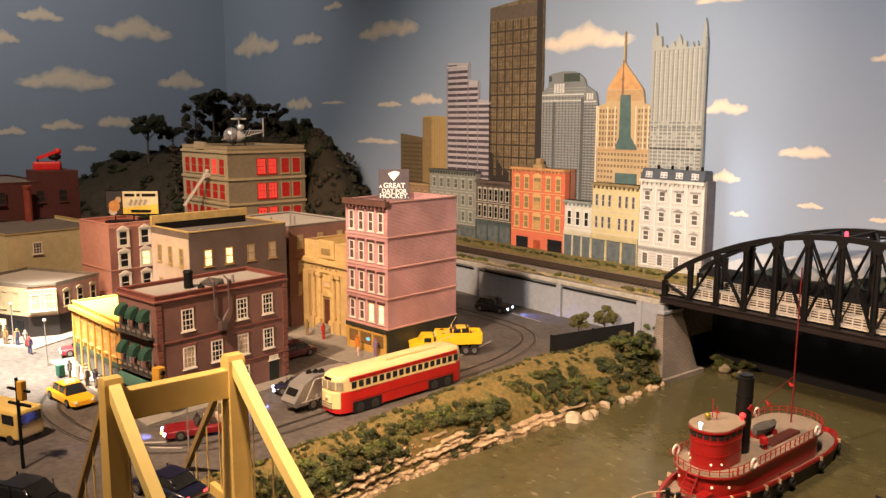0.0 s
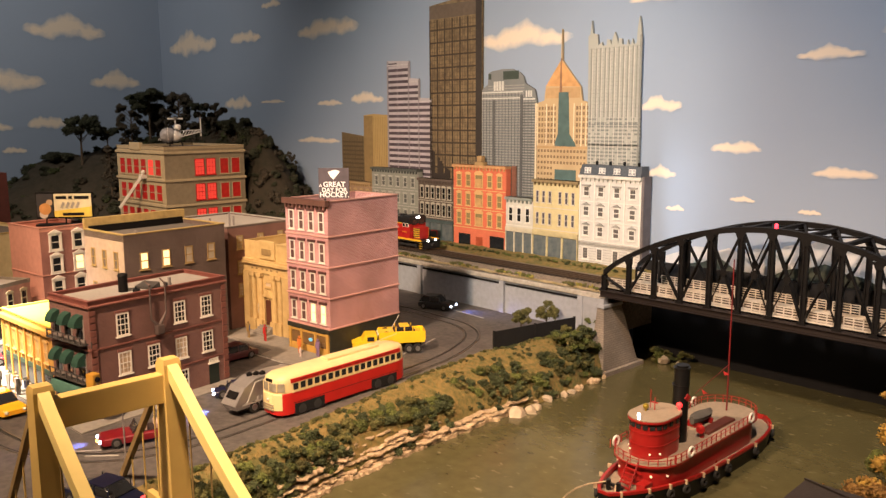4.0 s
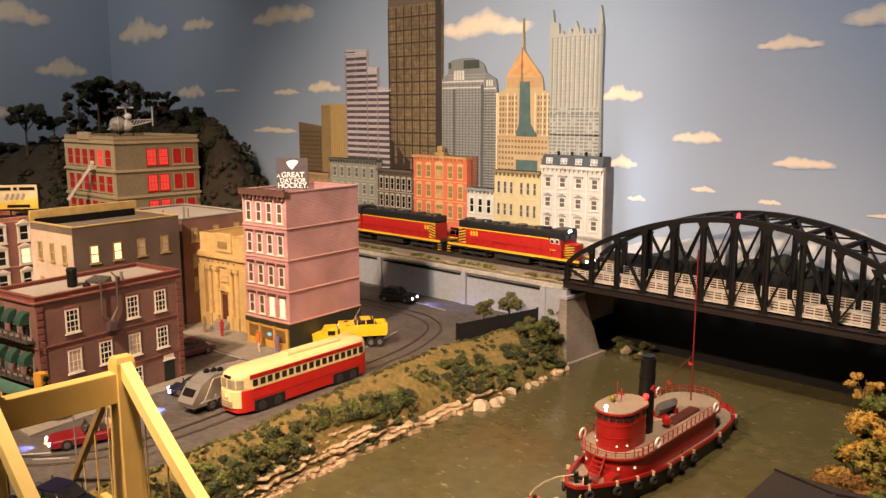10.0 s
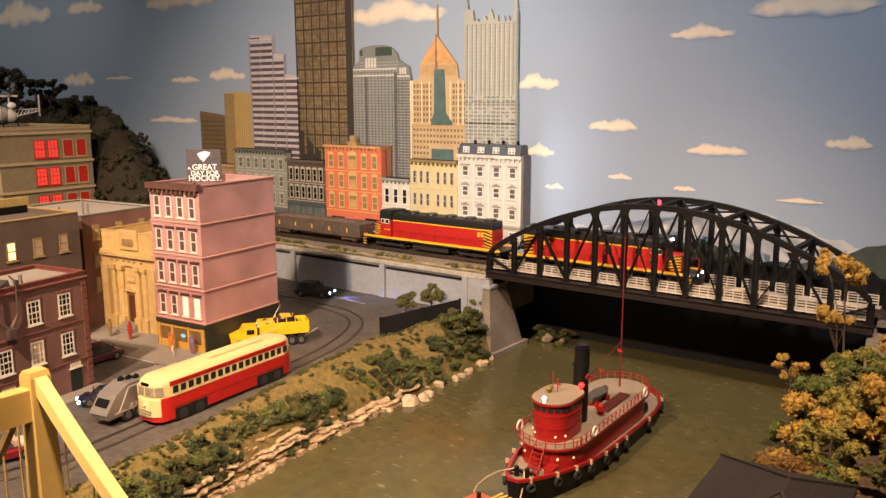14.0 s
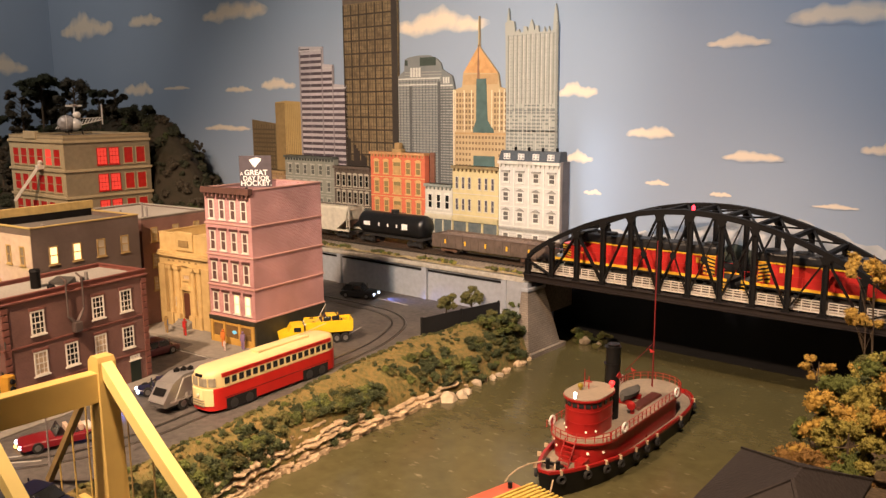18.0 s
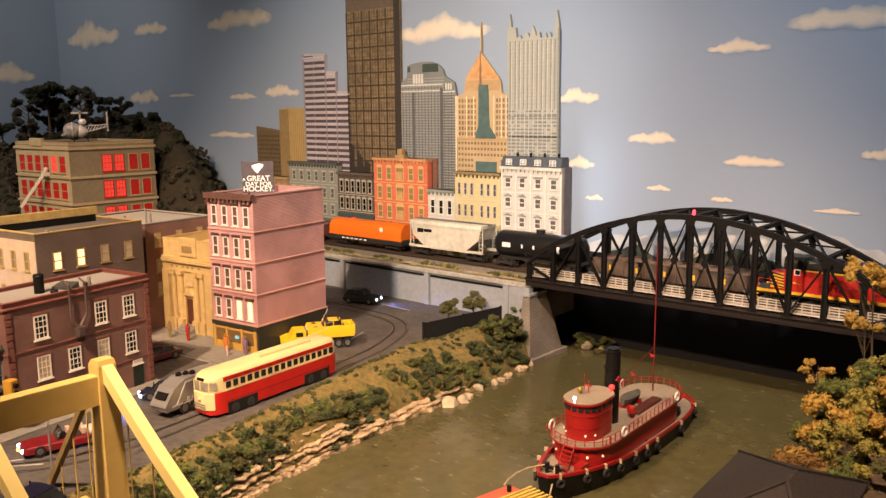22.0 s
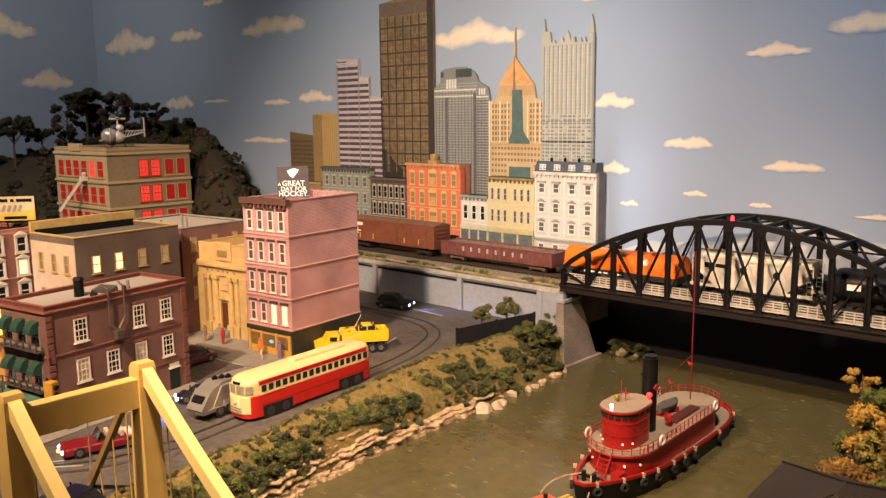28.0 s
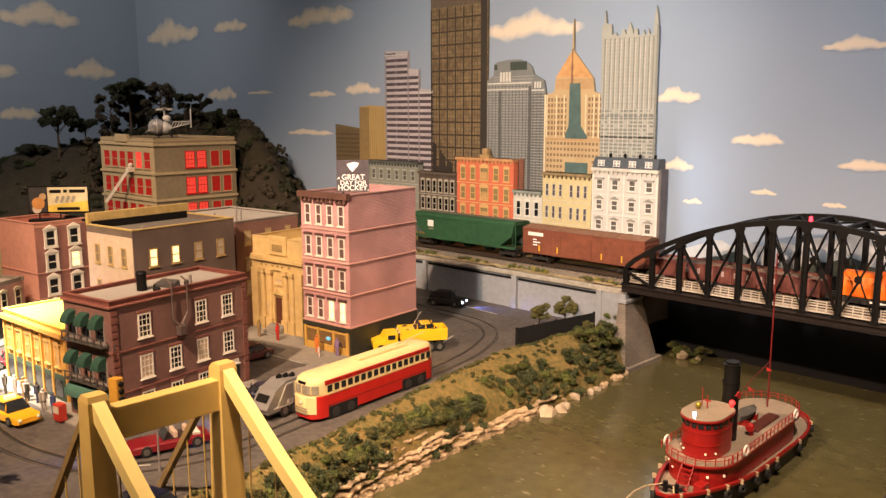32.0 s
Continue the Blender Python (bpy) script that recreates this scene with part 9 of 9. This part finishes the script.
# ---- foliage ----
FOL = {"dark": mat("foliage_dark", (0.070, 0.085, 0.030), 0.95, scale=200, var=0.2, bump=0.9, col2=(0.026, 0.034, 0.014)),
       "olive": mat("foliage_olive", (0.125, 0.115, 0.034), 0.95, scale=200, bump=0.9, col2=(0.04, 0.045, 0.012)),
       "green": mat("foliage_green", (0.13, 0.15, 0.035), 0.95, scale=200, bump=0.9, col2=(0.045, 0.06, 0.012)),
       "dusk": mat("foliage_dusk", (0.042, 0.046, 0.024), 0.95, scale=200, bump=0.9, col2=(0.016, 0.019, 0.011)),
       "umber": mat("foliage_umber", (0.075, 0.060, 0.040), 0.95, scale=200, bump=0.9, col2=(0.03, 0.026, 0.018)),
       "gold": mat("foliage_gold", (0.50, 0.32, 0.06), 0.95, scale=200, bump=0.9, col2=(0.20, 0.12, 0.03)),
       "orange": mat("foliage_orange", (0.46, 0.26, 0.07), 0.95, scale=200, bump=0.9, col2=(0.20, 0.11, 0.03)),
       "lime": mat("foliage_lime", (0.36, 0.30, 0.07), 0.95, scale=200, bump=0.9, col2=(0.10, 0.10, 0.015))}
M_TRUNK = mat("twig_bark", (0.10, 0.07, 0.045), 0.9, scale=150)
CLUMPS = {}


def clump_mesh(kind, v):
    if (kind, v) not in CLUMPS:
        rr = random.Random(v * 7 + len(kind))
        bm = bmesh.new()
        crown_clump(bm, rr, (0, 0, 0.55), 0.8, 420, 0.12)
        CLUMPS[(kind, v)] = meshed("bush", bm, FOL[kind])
    return CLUMPS[(kind, v)]


def bush(kind, v, x, y, z, r, rot=0, label="small dark green clump of bush on the bank", group="bank bushes", flat=0.85):
    ob = new("bush", clump_mesh(kind, v))
    ob.matrix_world = pose(x, y, z, 0, 0, rot) @ Matrix.Diagonal((r, r, r * flat, 1))
    return tagged(ob, label, "bush", group)


def joined(name, spots):
    """One mesh out of many clumps: (kind, variant, x, y, z, radius, turn, flatness)."""
    V, F, M, k0 = [], [], [], 0
    kinds = sorted({q[0] for q in spots})
    for kind, v, x, y, z, r, rot, flat in spots:
        me = clump_mesh(kind, v)
        co = np.empty(len(me.vertices) * 3, np.float32)
        me.vertices.foreach_get("co", co)
        co = co.reshape(-1, 3)
        c, s = math.cos(rot), math.sin(rot)
        V.append(np.stack([(co[:, 0] * c - co[:, 1] * s) * r + x, (co[:, 0] * s + co[:, 1] * c) * r + y, co[:, 2] * r * flat + z], 1))
        ix = np.empty(len(me.loops), np.int32)
        me.loops.foreach_get("vertex_index", ix)
        F.append(ix.reshape(-1, 3) + k0)
        M += [kinds.index(kind)] * (len(ix) // 3)
        k0 += len(co)
    me = bpy.data.meshes.new(name)
    me.from_pydata(np.concatenate(V).tolist(), [], np.concatenate(F).tolist())
    for kind in kinds:
        me.materials.append(FOL[kind])
    me.polygons.foreach_set("material_index", M)
    return me


def bush_mass(name, spots, label, category):
    return tagged(new(name, joined(name, spots)), label, category, kind="stuff")


rb = random.Random(21)
LAB = {"dark": "dark green clump of bush on the river bank", "olive": "olive clump of bush on the river bank", "green": "mid-green clump of bush on the river bank"}
sp_, placed = [], 0
for i in range(860):
    y = rb.uniform(0.22, 1.385)
    s = rb.choice([rb.uniform(0.50, 0.92), rb.uniform(0.60, 0.90), rb.uniform(0.66, 0.90), rb.uniform(0.62, 0.95), rb.uniform(0.74, 0.97), rb.uniform(0.02, 0.10), rb.uniform(0.1, 0.6)])
    a, b = along(EDGE, y), along(SHORE, y)
    if noise.noise(Vector((y * 9, s * 3, 5))) < (-0.30 if s > 0.6 else -0.12):
        continue
    r = rb.uniform(0.009, 0.0185) * (1.0 if s > 0.5 else 0.5)
    k = rb.choice(["dark", "dark", "dark", "olive", "olive", "green"])
    placed += 1
    if placed <= 285:
        bush(k, rb.randint(0, 4), a + (b - a) * s, y, bank_z(s, y) - 0.003, r, rb.uniform(0, 360), LAB[k])
    else:
        sp_.append((k, rb.randint(0, 4), a + (b - a) * s, y, bank_z(s, y) - 0.003, r, rb.uniform(0, 6.28), 0.85))
for i in range(300):
    y = rb.uniform(0.25, 1.385)
    s = rb.uniform(0.0, 0.09) if i < 220 else rb.uniform(0.1, 0.95)
    a, b = along(EDGE, y), along(SHORE, y)
    sp_.append((rb.choice(["dark", "olive", "olive"]), rb.randint(0, 4), a + (b - a) * s, y, bank_z(s, y) - 0.001, rb.uniform(0.003, 0.0075), rb.uniform(0, 6.28), 0.8))
for i in range(70):
    sp_.append((rb.choice(["olive", "green", "dark"]), rb.randint(0, 4), rb.uniform(-1.015, -0.945), rb.uniform(1.25, 1.395), rb.uniform(-0.035, 0.022), rb.uniform(0.009, 0.017), rb.uniform(0, 6.28), 0.85))
for i in range(22):
    sp_.append((rb.choice(["olive", "green", "dark"]), rb.randint(0, 4), rb.uniform(-0.935, -0.85), rb.uniform(1.50, 1.575), WATER + rb.uniform(0, 0.02), rb.uniform(0.008, 0.015), rb.uniform(0, 6.28), 0.85))
bush_mass("undergrowth", sp_, "low green undergrowth along the bank and pier", "undergrowth")
sp_ = []
x = -2.1
while x < -0.985:
    if noise.noise(Vector((x * 11, 0, 0))) > -0.12:
        sp_.append((rb.choice(["olive", "olive", "green", "lime"]), rb.randint(0, 4), x, 1.4075 + rb.uniform(0, 0.009), 0.0915, rb.uniform(0.0065, 0.0125), rb.uniform(0, 6.28), 0.75))
    x += rb.uniform(0.005, 0.011)
bush_mass("verge_tufts", sp_, "low olive tufts along the top of the retaining wall", "tufts")
sp_ = []
x = -2.1
while x < -1.0:
    sp_.append((rb.choice(["dark", "olive", "green"]), rb.randint(0, 4), x, 1.535 + rb.uniform(-0.012, 0.014), DECK + 0.005, rb.uniform(0.006, 0.010), rb.uniform(0, 6.28), 0.65))
    x += rb.uniform(0.008, 0.014)
bush_mass("hedge", sp_, "low dark hedge before the house fronts", "hedge")


def tree(x, y, z, h, r, kind, label, n=9, size=0.34, group="trees", lean=0.0, trunk=0.055, shape=""):
    o = thing("tree", pose(x, y, z), label, "tree", group)
    rr = random.Random(int(abs(x) * 1000) + int(abs(y) * 1777))
    bm = bmesh.new()
    top = Vector((lean, 0, h * 0.78))
    cyl(bm, (0, 0, 0), top * 0.5, r * trunk * 1.6, r * trunk, 8)
    cyl(bm, top * 0.5, top, r * trunk, r * trunk * 0.4, 8)
    ends = []
    for k in range(n):
        a = rr.uniform(0, 6.28)
        st = top * rr.uniform(0.35, 0.95)
        e = Vector((math.cos(a) * r * rr.uniform(0.4, 0.85), math.sin(a) * r * rr.uniform(0.4, 0.85), h * 0.72 + rr.uniform(-0.5, 0.55) * r)) + Vector((lean * 0.8, 0, 0))
        if shape == "pine":
            e = Vector((math.cos(a) * r * rr.uniform(0.15, 0.8), math.sin(a) * r * rr.uniform(0.15, 0.8), h * rr.choice((0.90, 0.86, 0.72)) + rr.uniform(-0.1, 0.1) * r))
            st = top * rr.uniform(0.55, 0.95)
        if shape == "column":
            e = Vector((math.cos(a) * r * rr.uniform(0.1, 0.6), math.sin(a) * r * rr.uniform(0.1, 0.6), h * (0.25 + 0.68 * k / n)))
            st = Vector((0, 0, e.z * 0.8))
        cyl(bm, st, e, r * trunk * 0.45, r * trunk * 0.15, 6)
        ends.append(e)
    part("trunk", bm, M_TRUNK, o)
    crown = new("crown", joined("crown", [(kind, rr.randint(0, 4), e.x, e.y, e.z - r * 0.28, r * 0.5 * size / 0.30 * rr.uniform(0.8, 1.2), rr.uniform(0, 6.28), 0.9) for e in ends]))
    crown.parent = o
    return o


tree(-1.105, 1.285, 0.0, 0.052, 0.022, "olive", "small olive-green tree behind the black fence", 12)
tree(-1.075, 1.335, 0.0, 0.064, 0.026, "olive", "small olive-green tree behind the black fence", 14)

# ---- rocks along the water ----
rk = random.Random(8)


def ledge(y0, y1, lvl, back):
    """One broken bed of layered rock: a jagged shelf with a rough riser and a worn top."""
    bm = bmesh.new()
    n = max(4, int((y1 - y0) / 0.0035))
    rings = []
    for i in range(n + 1):
        y = y0 + (y1 - y0) * i / n
        taper = min(1, 3.5 * min(i, n - i) / n + 0.25)
        b = along(SHORE, y) + 0.010 - lvl * 0.0030
        jag = 0.0065 * noise.noise(Vector((y * 55, lvl * 3.3, 2))) + 0.0035 * noise.noise(Vector((y * 190, lvl * 5.1, 7)))
        xo = b + jag * 1.5 + back + 0.003 * (taper - 1)
        zt = WATER + 0.0005 + (lvl + 1) * 0.0055 + 0.0040 * noise.noise(Vector((y * 38, lvl * 2.0, 4))) + 0.0014 * noise.noise(Vector((y * 160, lvl * 2.0, 9)))
        zb = WATER - 0.0005 + lvl * 0.0055 if lvl else WATER - 0.01
        dx = 0.0016 * noise.noise(Vector((y * 260, lvl, 11)))
        rings.append([(xo - 0.024, y, zb), (xo - 0.0055 + dx, y, zb), (xo + dx * 0.6, y + rk.uniform(-0.0006, 0.0006), zb + (zt - zb) * 0.62), (xo - 0.0006 - dx, y, zt - 0.0004), (xo - 0.007, y, zt + 0.0012 * noise.noise(Vector((y * 210, lvl, 5)))), (xo - 0.024, y, zt + 0.0008)])
    loft(bm, rings)
    ob = part("ledge", bm, M_ROCK)
    tagged(ob, "jagged bed of layered tan rock at the water's edge", "rock", "shore ledges")


for lvl in range(8):
    y = 0.30 + rk.uniform(0, 0.03)
    while y < (1.03 if lvl < 3 else 1.00 - 0.045 * lvl):
        L = rk.uniform(0.05, 0.20)
        if noise.noise(Vector((y * 8, lvl * 0.6, 21))) > -0.32 + 0.045 * lvl:
            ledge(y, y + L, lvl, rk.uniform(-0.005, 0.004))
        y += L * rk.uniform(0.9, 1.05)
for i in range(18):
    y = rk.uniform(1.0, 1.36)
    a, b = along(EDGE, y), along(SHORE, y)
    bm = bmesh.new()
    r = rk.uniform(0.004, 0.009)
    bmesh.ops.create_icosphere(bm, subdivisions=1, radius=1)
    for v in bm.verts:
        v.co = v.co * r * (1 + 0.3 * rk.uniform(-1, 1))
    ob = part("rock", bm, M_ROCK)
    ob.matrix_world = pose(b + rk.uniform(-0.006, 0.008), y, WATER + 0.003, 0, 0, rk.uniform(0, 360))
    tagged(ob, "small tan stone at the water's edge", "rock", "shore rocks")
M_PALE = mat("pale_stone", (0.47, 0.385, 0.275), 0.85, scale=100, var=0.15)
for x, y, r in ((-0.912, 1.055, 0.016), (-0.905, 1.085, 0.013), (-0.908, 1.108, 0.010), (-0.925, 1.155, 0.012), (-0.90, 1.525, 0.020), (-0.868, 1.53, 0.010), (-0.918, 1.20, 0.009), (-0.92, 1.225, 0.010), (-0.94, 1.03, 0.010)):
    bm = bmesh.new()
    bmesh.ops.create_icosphere(bm, subdivisions=1, radius=1)
    for v in bm.verts:
        v.co *= r * 0.92 * (1 + 0.7 * noise.noise(v.co * 1.3 + Vector((y * 40, 0, 0))))
        v.co.z *= 0.75
    ob = part("boulder", bm, M_PALE)
    ob.matrix_world = pose(x, y, WATER + r * 0.35, 0, 0, y * 900)
    tagged(ob, "pale cream boulder at the water's edge", "rock", "shore rocks")

# tufts of static grass on the bank, one scattered mass
bm = bmesh.new()
rg = random.Random(4)
verts, faces = [], []
for i in range(9000):
    y = rg.uniform(0.2, 1.39)
    s = rg.uniform(0.0, 0.9)
    a, b = along(EDGE, y), along(SHORE, y)
    x, z = a + (b - a) * s, bank_z(s, y) - 0.001
    an, h = rg.uniform(0, 6.28), rg.uniform(0.0015, 0.0042)
    dx, dy = math.cos(an) * 0.0007, math.sin(an) * 0.0007
    k = len(verts)
    verts += [(x - dx, y - dy, z), (x + dx, y + dy, z), (x + rg.uniform(-0.0015, 0.0015), y + rg.uniform(-0.0015, 0.0015), z + h)]
    faces.append((k, k + 1, k + 2))
bm.free()
me = bpy.data.meshes.new("grass")
me.from_pydata(verts, [], faces)
me.materials.append(mat("grass_blade", (0.25, 0.18, 0.06), 0.95, scale=30, col2=(0.115, 0.115, 0.036), bump=0))
tagged(new("grass", me), "short tan and green grass on the bank", "grass", kind="stuff")

# ---- east bank: wooded slope and a dark hipped roof ----
bm = bmesh.new()
NX, NYY = 30, 60
grid = []
for i in range(NYY + 1):
    y = 0.30 + 1.27 * i / NYY
    row = []
    for j in range(NX + 1):
        x = -0.42 + 0.75 * j / NX
        edge = -0.315 + 0.05 * math.sin(y * 5) - 0.04 * max(0, (y - 1.1))
        h = WATER - 0.02 + max(0, min(1, (x - edge) / 0.16)) ** 0.8 * 0.165 + 0.012 * noise.noise(Vector((x * 18, y * 18, 0)))
        row.append(bm.verts.new((x, y, h)))
    grid.append(row)
for a, b in zip(grid, grid[1:]):
    for j in range(NX):
        bm.faces.new((a[j], a[j + 1], b[j + 1], b[j]))
tagged(part("east_bank", bm, M_EARTH, smooth=True), "brown wooded river bank", "bank", kind="structure")
AUT = {"gold": "golden autumn tree on the wooded bank", "lime": "yellow-green tree on the wooded bank", "orange": "rust-orange autumn bush on the wooded bank", "green": "green leafy tree on the wooded bank", "dark": "dark green tree in the shade of the wooded bank", "olive": "olive tree on the wooded bank"}
for x, y, zt, r, k, n in [(-0.306, 1.125, 0.124, 0.022, "gold", 9), (-0.247, 1.170, 0.092, 0.026, "olive", 10), (-0.232, 1.085, 0.082, 0.034, "lime", 12), (-0.268, 0.985, 0.080, 0.028, "green", 12), (-0.206, 0.868, 0.093, 0.033, "lime", 12), (-0.214, 0.974, 0.090, 0.030, "orange", 12), (-0.200, 1.033, 0.103, 0.036, "dark", 12), (-0.168, 0.93, 0.085, 0.032, "lime", 11), (-0.16, 1.08, 0.12, 0.04, "green", 12), (-0.175, 1.18, 0.115, 0.04, "lime", 12), (-0.13, 1.0, 0.12, 0.04, "gold", 12)]:
    tree(x, y, -0.02, zt + (0.070 if x > -0.26 else 0.034), r, k, AUT[k], n, 0.30, "autumn trees")
for x, y, z, r in ((-0.262, 0.872, 0.046, 0.034), (-0.287, 0.852, 0.040, 0.027), (-0.235, 0.862, 0.050, 0.032), (-0.215, 0.85, 0.05, 0.028), (-0.165, 0.83, 0.05, 0.024)):
    bush("orange", rb.randint(0, 4), x, y, z, r, rb.uniform(0, 360), "rust-orange bush beside the dark roof", "autumn bushes")
sp_ = []
for i in range(230):
    x, y = rb.uniform(-0.285, -0.06), rb.uniform(0.82, 1.36)
    k = rb.choice(["dark", "green", "lime", "lime", "orange", "gold", "olive", "green"])
    sp_.append((k, rb.randint(0, 4), x, y, WATER + max(0.0, min(1, (x + 0.33) / 0.16)) * 0.165 + rb.uniform(-0.01, 0.014), rb.uniform(0.014, 0.030), rb.uniform(0, 6.28), 0.9))
for i in range(70):
    x, y = rb.uniform(-0.262, -0.15), rb.uniform(0.88, 1.16)
    sp_.append((rb.choice(["lime", "lime", "gold", "green"]), rb.randint(0, 4), x, y, 0.055 + (x + 0.262) * 0.45 + rb.uniform(0.0, 0.05), rb.uniform(0.014, 0.026), rb.uniform(0, 6.28), 0.9))
bush_mass("autumn_undergrowth", sp_, "autumn undergrowth on the wooded bank", "undergrowth")
tree(-0.255, 1.215, 0.03, 0.275, 0.042, "gold", "tall slender golden tree leaning over the bridge end", 11, 0.26, "autumn trees", -0.012, 0.03)
tree(-0.262, 1.20, 0.03, 0.168, 0.026, "gold", "slender golden tree beside the bridge end", 8, 0.28, "autumn trees", -0.006, 0.03)
hp = thing("dark_hipped_house", pose(-0.2325, 0.711, 0, 0, 0, 2), "boathouse with a dark hipped roof", "building")
bm = bmesh.new()
loft(bm, [[(-0.066, -0.114, 0.076), (0.064, -0.114, 0.076), (0.064, 0.114, 0.076), (-0.066, 0.114, 0.076)], [(-0.066, -0.114, 0.080), (0.064, -0.114, 0.080), (0.064, 0.114, 0.080), (-0.066, 0.114, 0.080)], [(0.021, -0.03, 0.124), (0.023, -0.03, 0.124), (0.023, 0.0, 0.124), (0.021, 0.0, 0.124)]])
part("roof", bm, mat("dark_shingle", (0.035, 0.028, 0.026), 0.85, scale=220, var=0.2, bump=0.6), hp, "dark shingled hipped roof")
boxpart("wall", (-0.055, 0.053, -0.10, 0.10, WATER, 0.077), mat("dark_clapboard", (0.10, 0.08, 0.06), 0.8), hp)
for p in ((-0.066, 0.114), (0.064, 0.114), (-0.066, -0.114), (0.064, -0.114)):
    bm = bmesh.new()
    bar(bm, (p[0], p[1], 0.0808), (0.022, 0.0 if p[1] > 0 else -0.03, 0.1248), 0.003, 0.002)
    part("hip_cap", bm, mat("dark_shingle", (0.035, 0.028, 0.026)), hp)

# ---- wooded hill in the far corner ----
def hill_h(x, y):
    a = math.exp(-(((x + 3.0) / 0.52) ** 2 + ((y - 1.42) / 0.42) ** 2)) * 0.40
    b = math.exp(-(((x + 2.5) / 0.40) ** 2 + ((y - 1.52) / 0.16) ** 2)) * 0.20
    c = math.exp(-(((x + 3.30) / 0.30) ** 2 + ((y - 0.98) / 0.26) ** 2)) * 0.20
    d = math.exp(-(((x + 2.36) / 0.20) ** 2 + ((y - 1.40) / 0.09) ** 2)) * 0.22
    return a + b + c + d + 0.02 * noise.noise(Vector((x * 9, y * 9, 0))) - 0.02


bm = bmesh.new()
NX, NYY = 60, 40
grid = []
for i in range(NYY + 1):
    y = 0.60 + 0.998 * i / NYY
    grid.append([bm.verts.new((LEFT_X + 0.002 + 1.45 * j / NX, y, hill_h(LEFT_X + 1.45 * j / NX, y))) for j in range(NX + 1)])
for a, b in zip(grid, grid[1:]):
    for j in range(NX):
        bm.faces.new((a[j], a[j + 1], b[j + 1], b[j]))
tagged(part("hill", bm, mat("hill_scrub", (0.036, 0.027, 0.017), 0.95, scale=60, var=0.25, bump=0.9, big=14, col2=(0.018, 0.017, 0.009)), smooth=True), "dark scrubby hill in the corner of the room", "hill", kind="structure")
rh = random.Random(31)
sp_ = []
for i in range(700):
    x, y = rh.uniform(-3.44, -2.1), rh.uniform(0.72, 1.57)
    if hill_h(x, y) > 0.03:
        sp_.append((rh.choice(["dusk", "dusk", "umber", "dark"]), rh.randint(0, 4), x, y, hill_h(x, y) - 0.010, rh.uniform(0.014, 0.036), rh.uniform(0, 6.28), 0.75))
for i in range(420):
    x, y = rh.uniform(-2.85, -2.12), rh.uniform(1.12, 1.54)
    if hill_h(x, y) > 0.04:
        sp_.append((rh.choice(["dusk", "dusk", "umber"]), rh.randint(0, 4), x, y, hill_h(x, y) - 0.006, rh.uniform(0.012, 0.030), rh.uniform(0, 6.28), 1.0))
bush_mass("hill_scrub", sp_, "dark scrub covering the wooded hill", "scrub")
for shape, x, y, z, h, r in [("pine", -3.095, 1.10, 0.307, 0.178, 0.090), ("column", -2.994, 1.25, 0.356, 0.182, 0.075), ("pine", -2.947, 1.30, 0.387, 0.192, 0.090), ("column", -2.914, 1.40, 0.375, 0.193, 0.10),
                             ("pine", -2.742, 1.40, 0.379, 0.148, 0.047), ("column", -2.725, 1.45, 0.378, 0.153, 0.065), ("pine", -2.581, 1.45, 0.371, 0.091, 0.070), ("pine", -2.512, 1.50, 0.284, 0.116, 0.055),
                             ("column", -2.372, 1.54, 0.250, 0.110, 0.030), ("column", -2.443, 1.54, 0.266, 0.077, 0.016), ("column", -2.469, 1.52, 0.226, 0.136, 0.028), ("pine", -3.195, 1.05, 0.223, 0.118, 0.075),
                             ("pine", -3.101, 1.20, 0.293, 0.141, 0.060), ("column", -2.834, 1.10, 0.268, 0.124, 0.050), ("column", -2.996, 1.35, 0.354, 0.166, 0.085)]:
    g = hill_h(x, y) - 0.015
    umber = shape == "column"
    tree(x, y, g, z + h - g, r, "umber" if umber else "dusk", "feathery umber tree on the wooded hill" if umber else "dark umbrella-crowned tree on the wooded hill", 20 if umber else 17, 0.19 if umber else 0.22, "hill trees", 0, 0.04, shape)


def motions():
    for t0, rows in MOVES:
        walk(t0, rows)


motions()
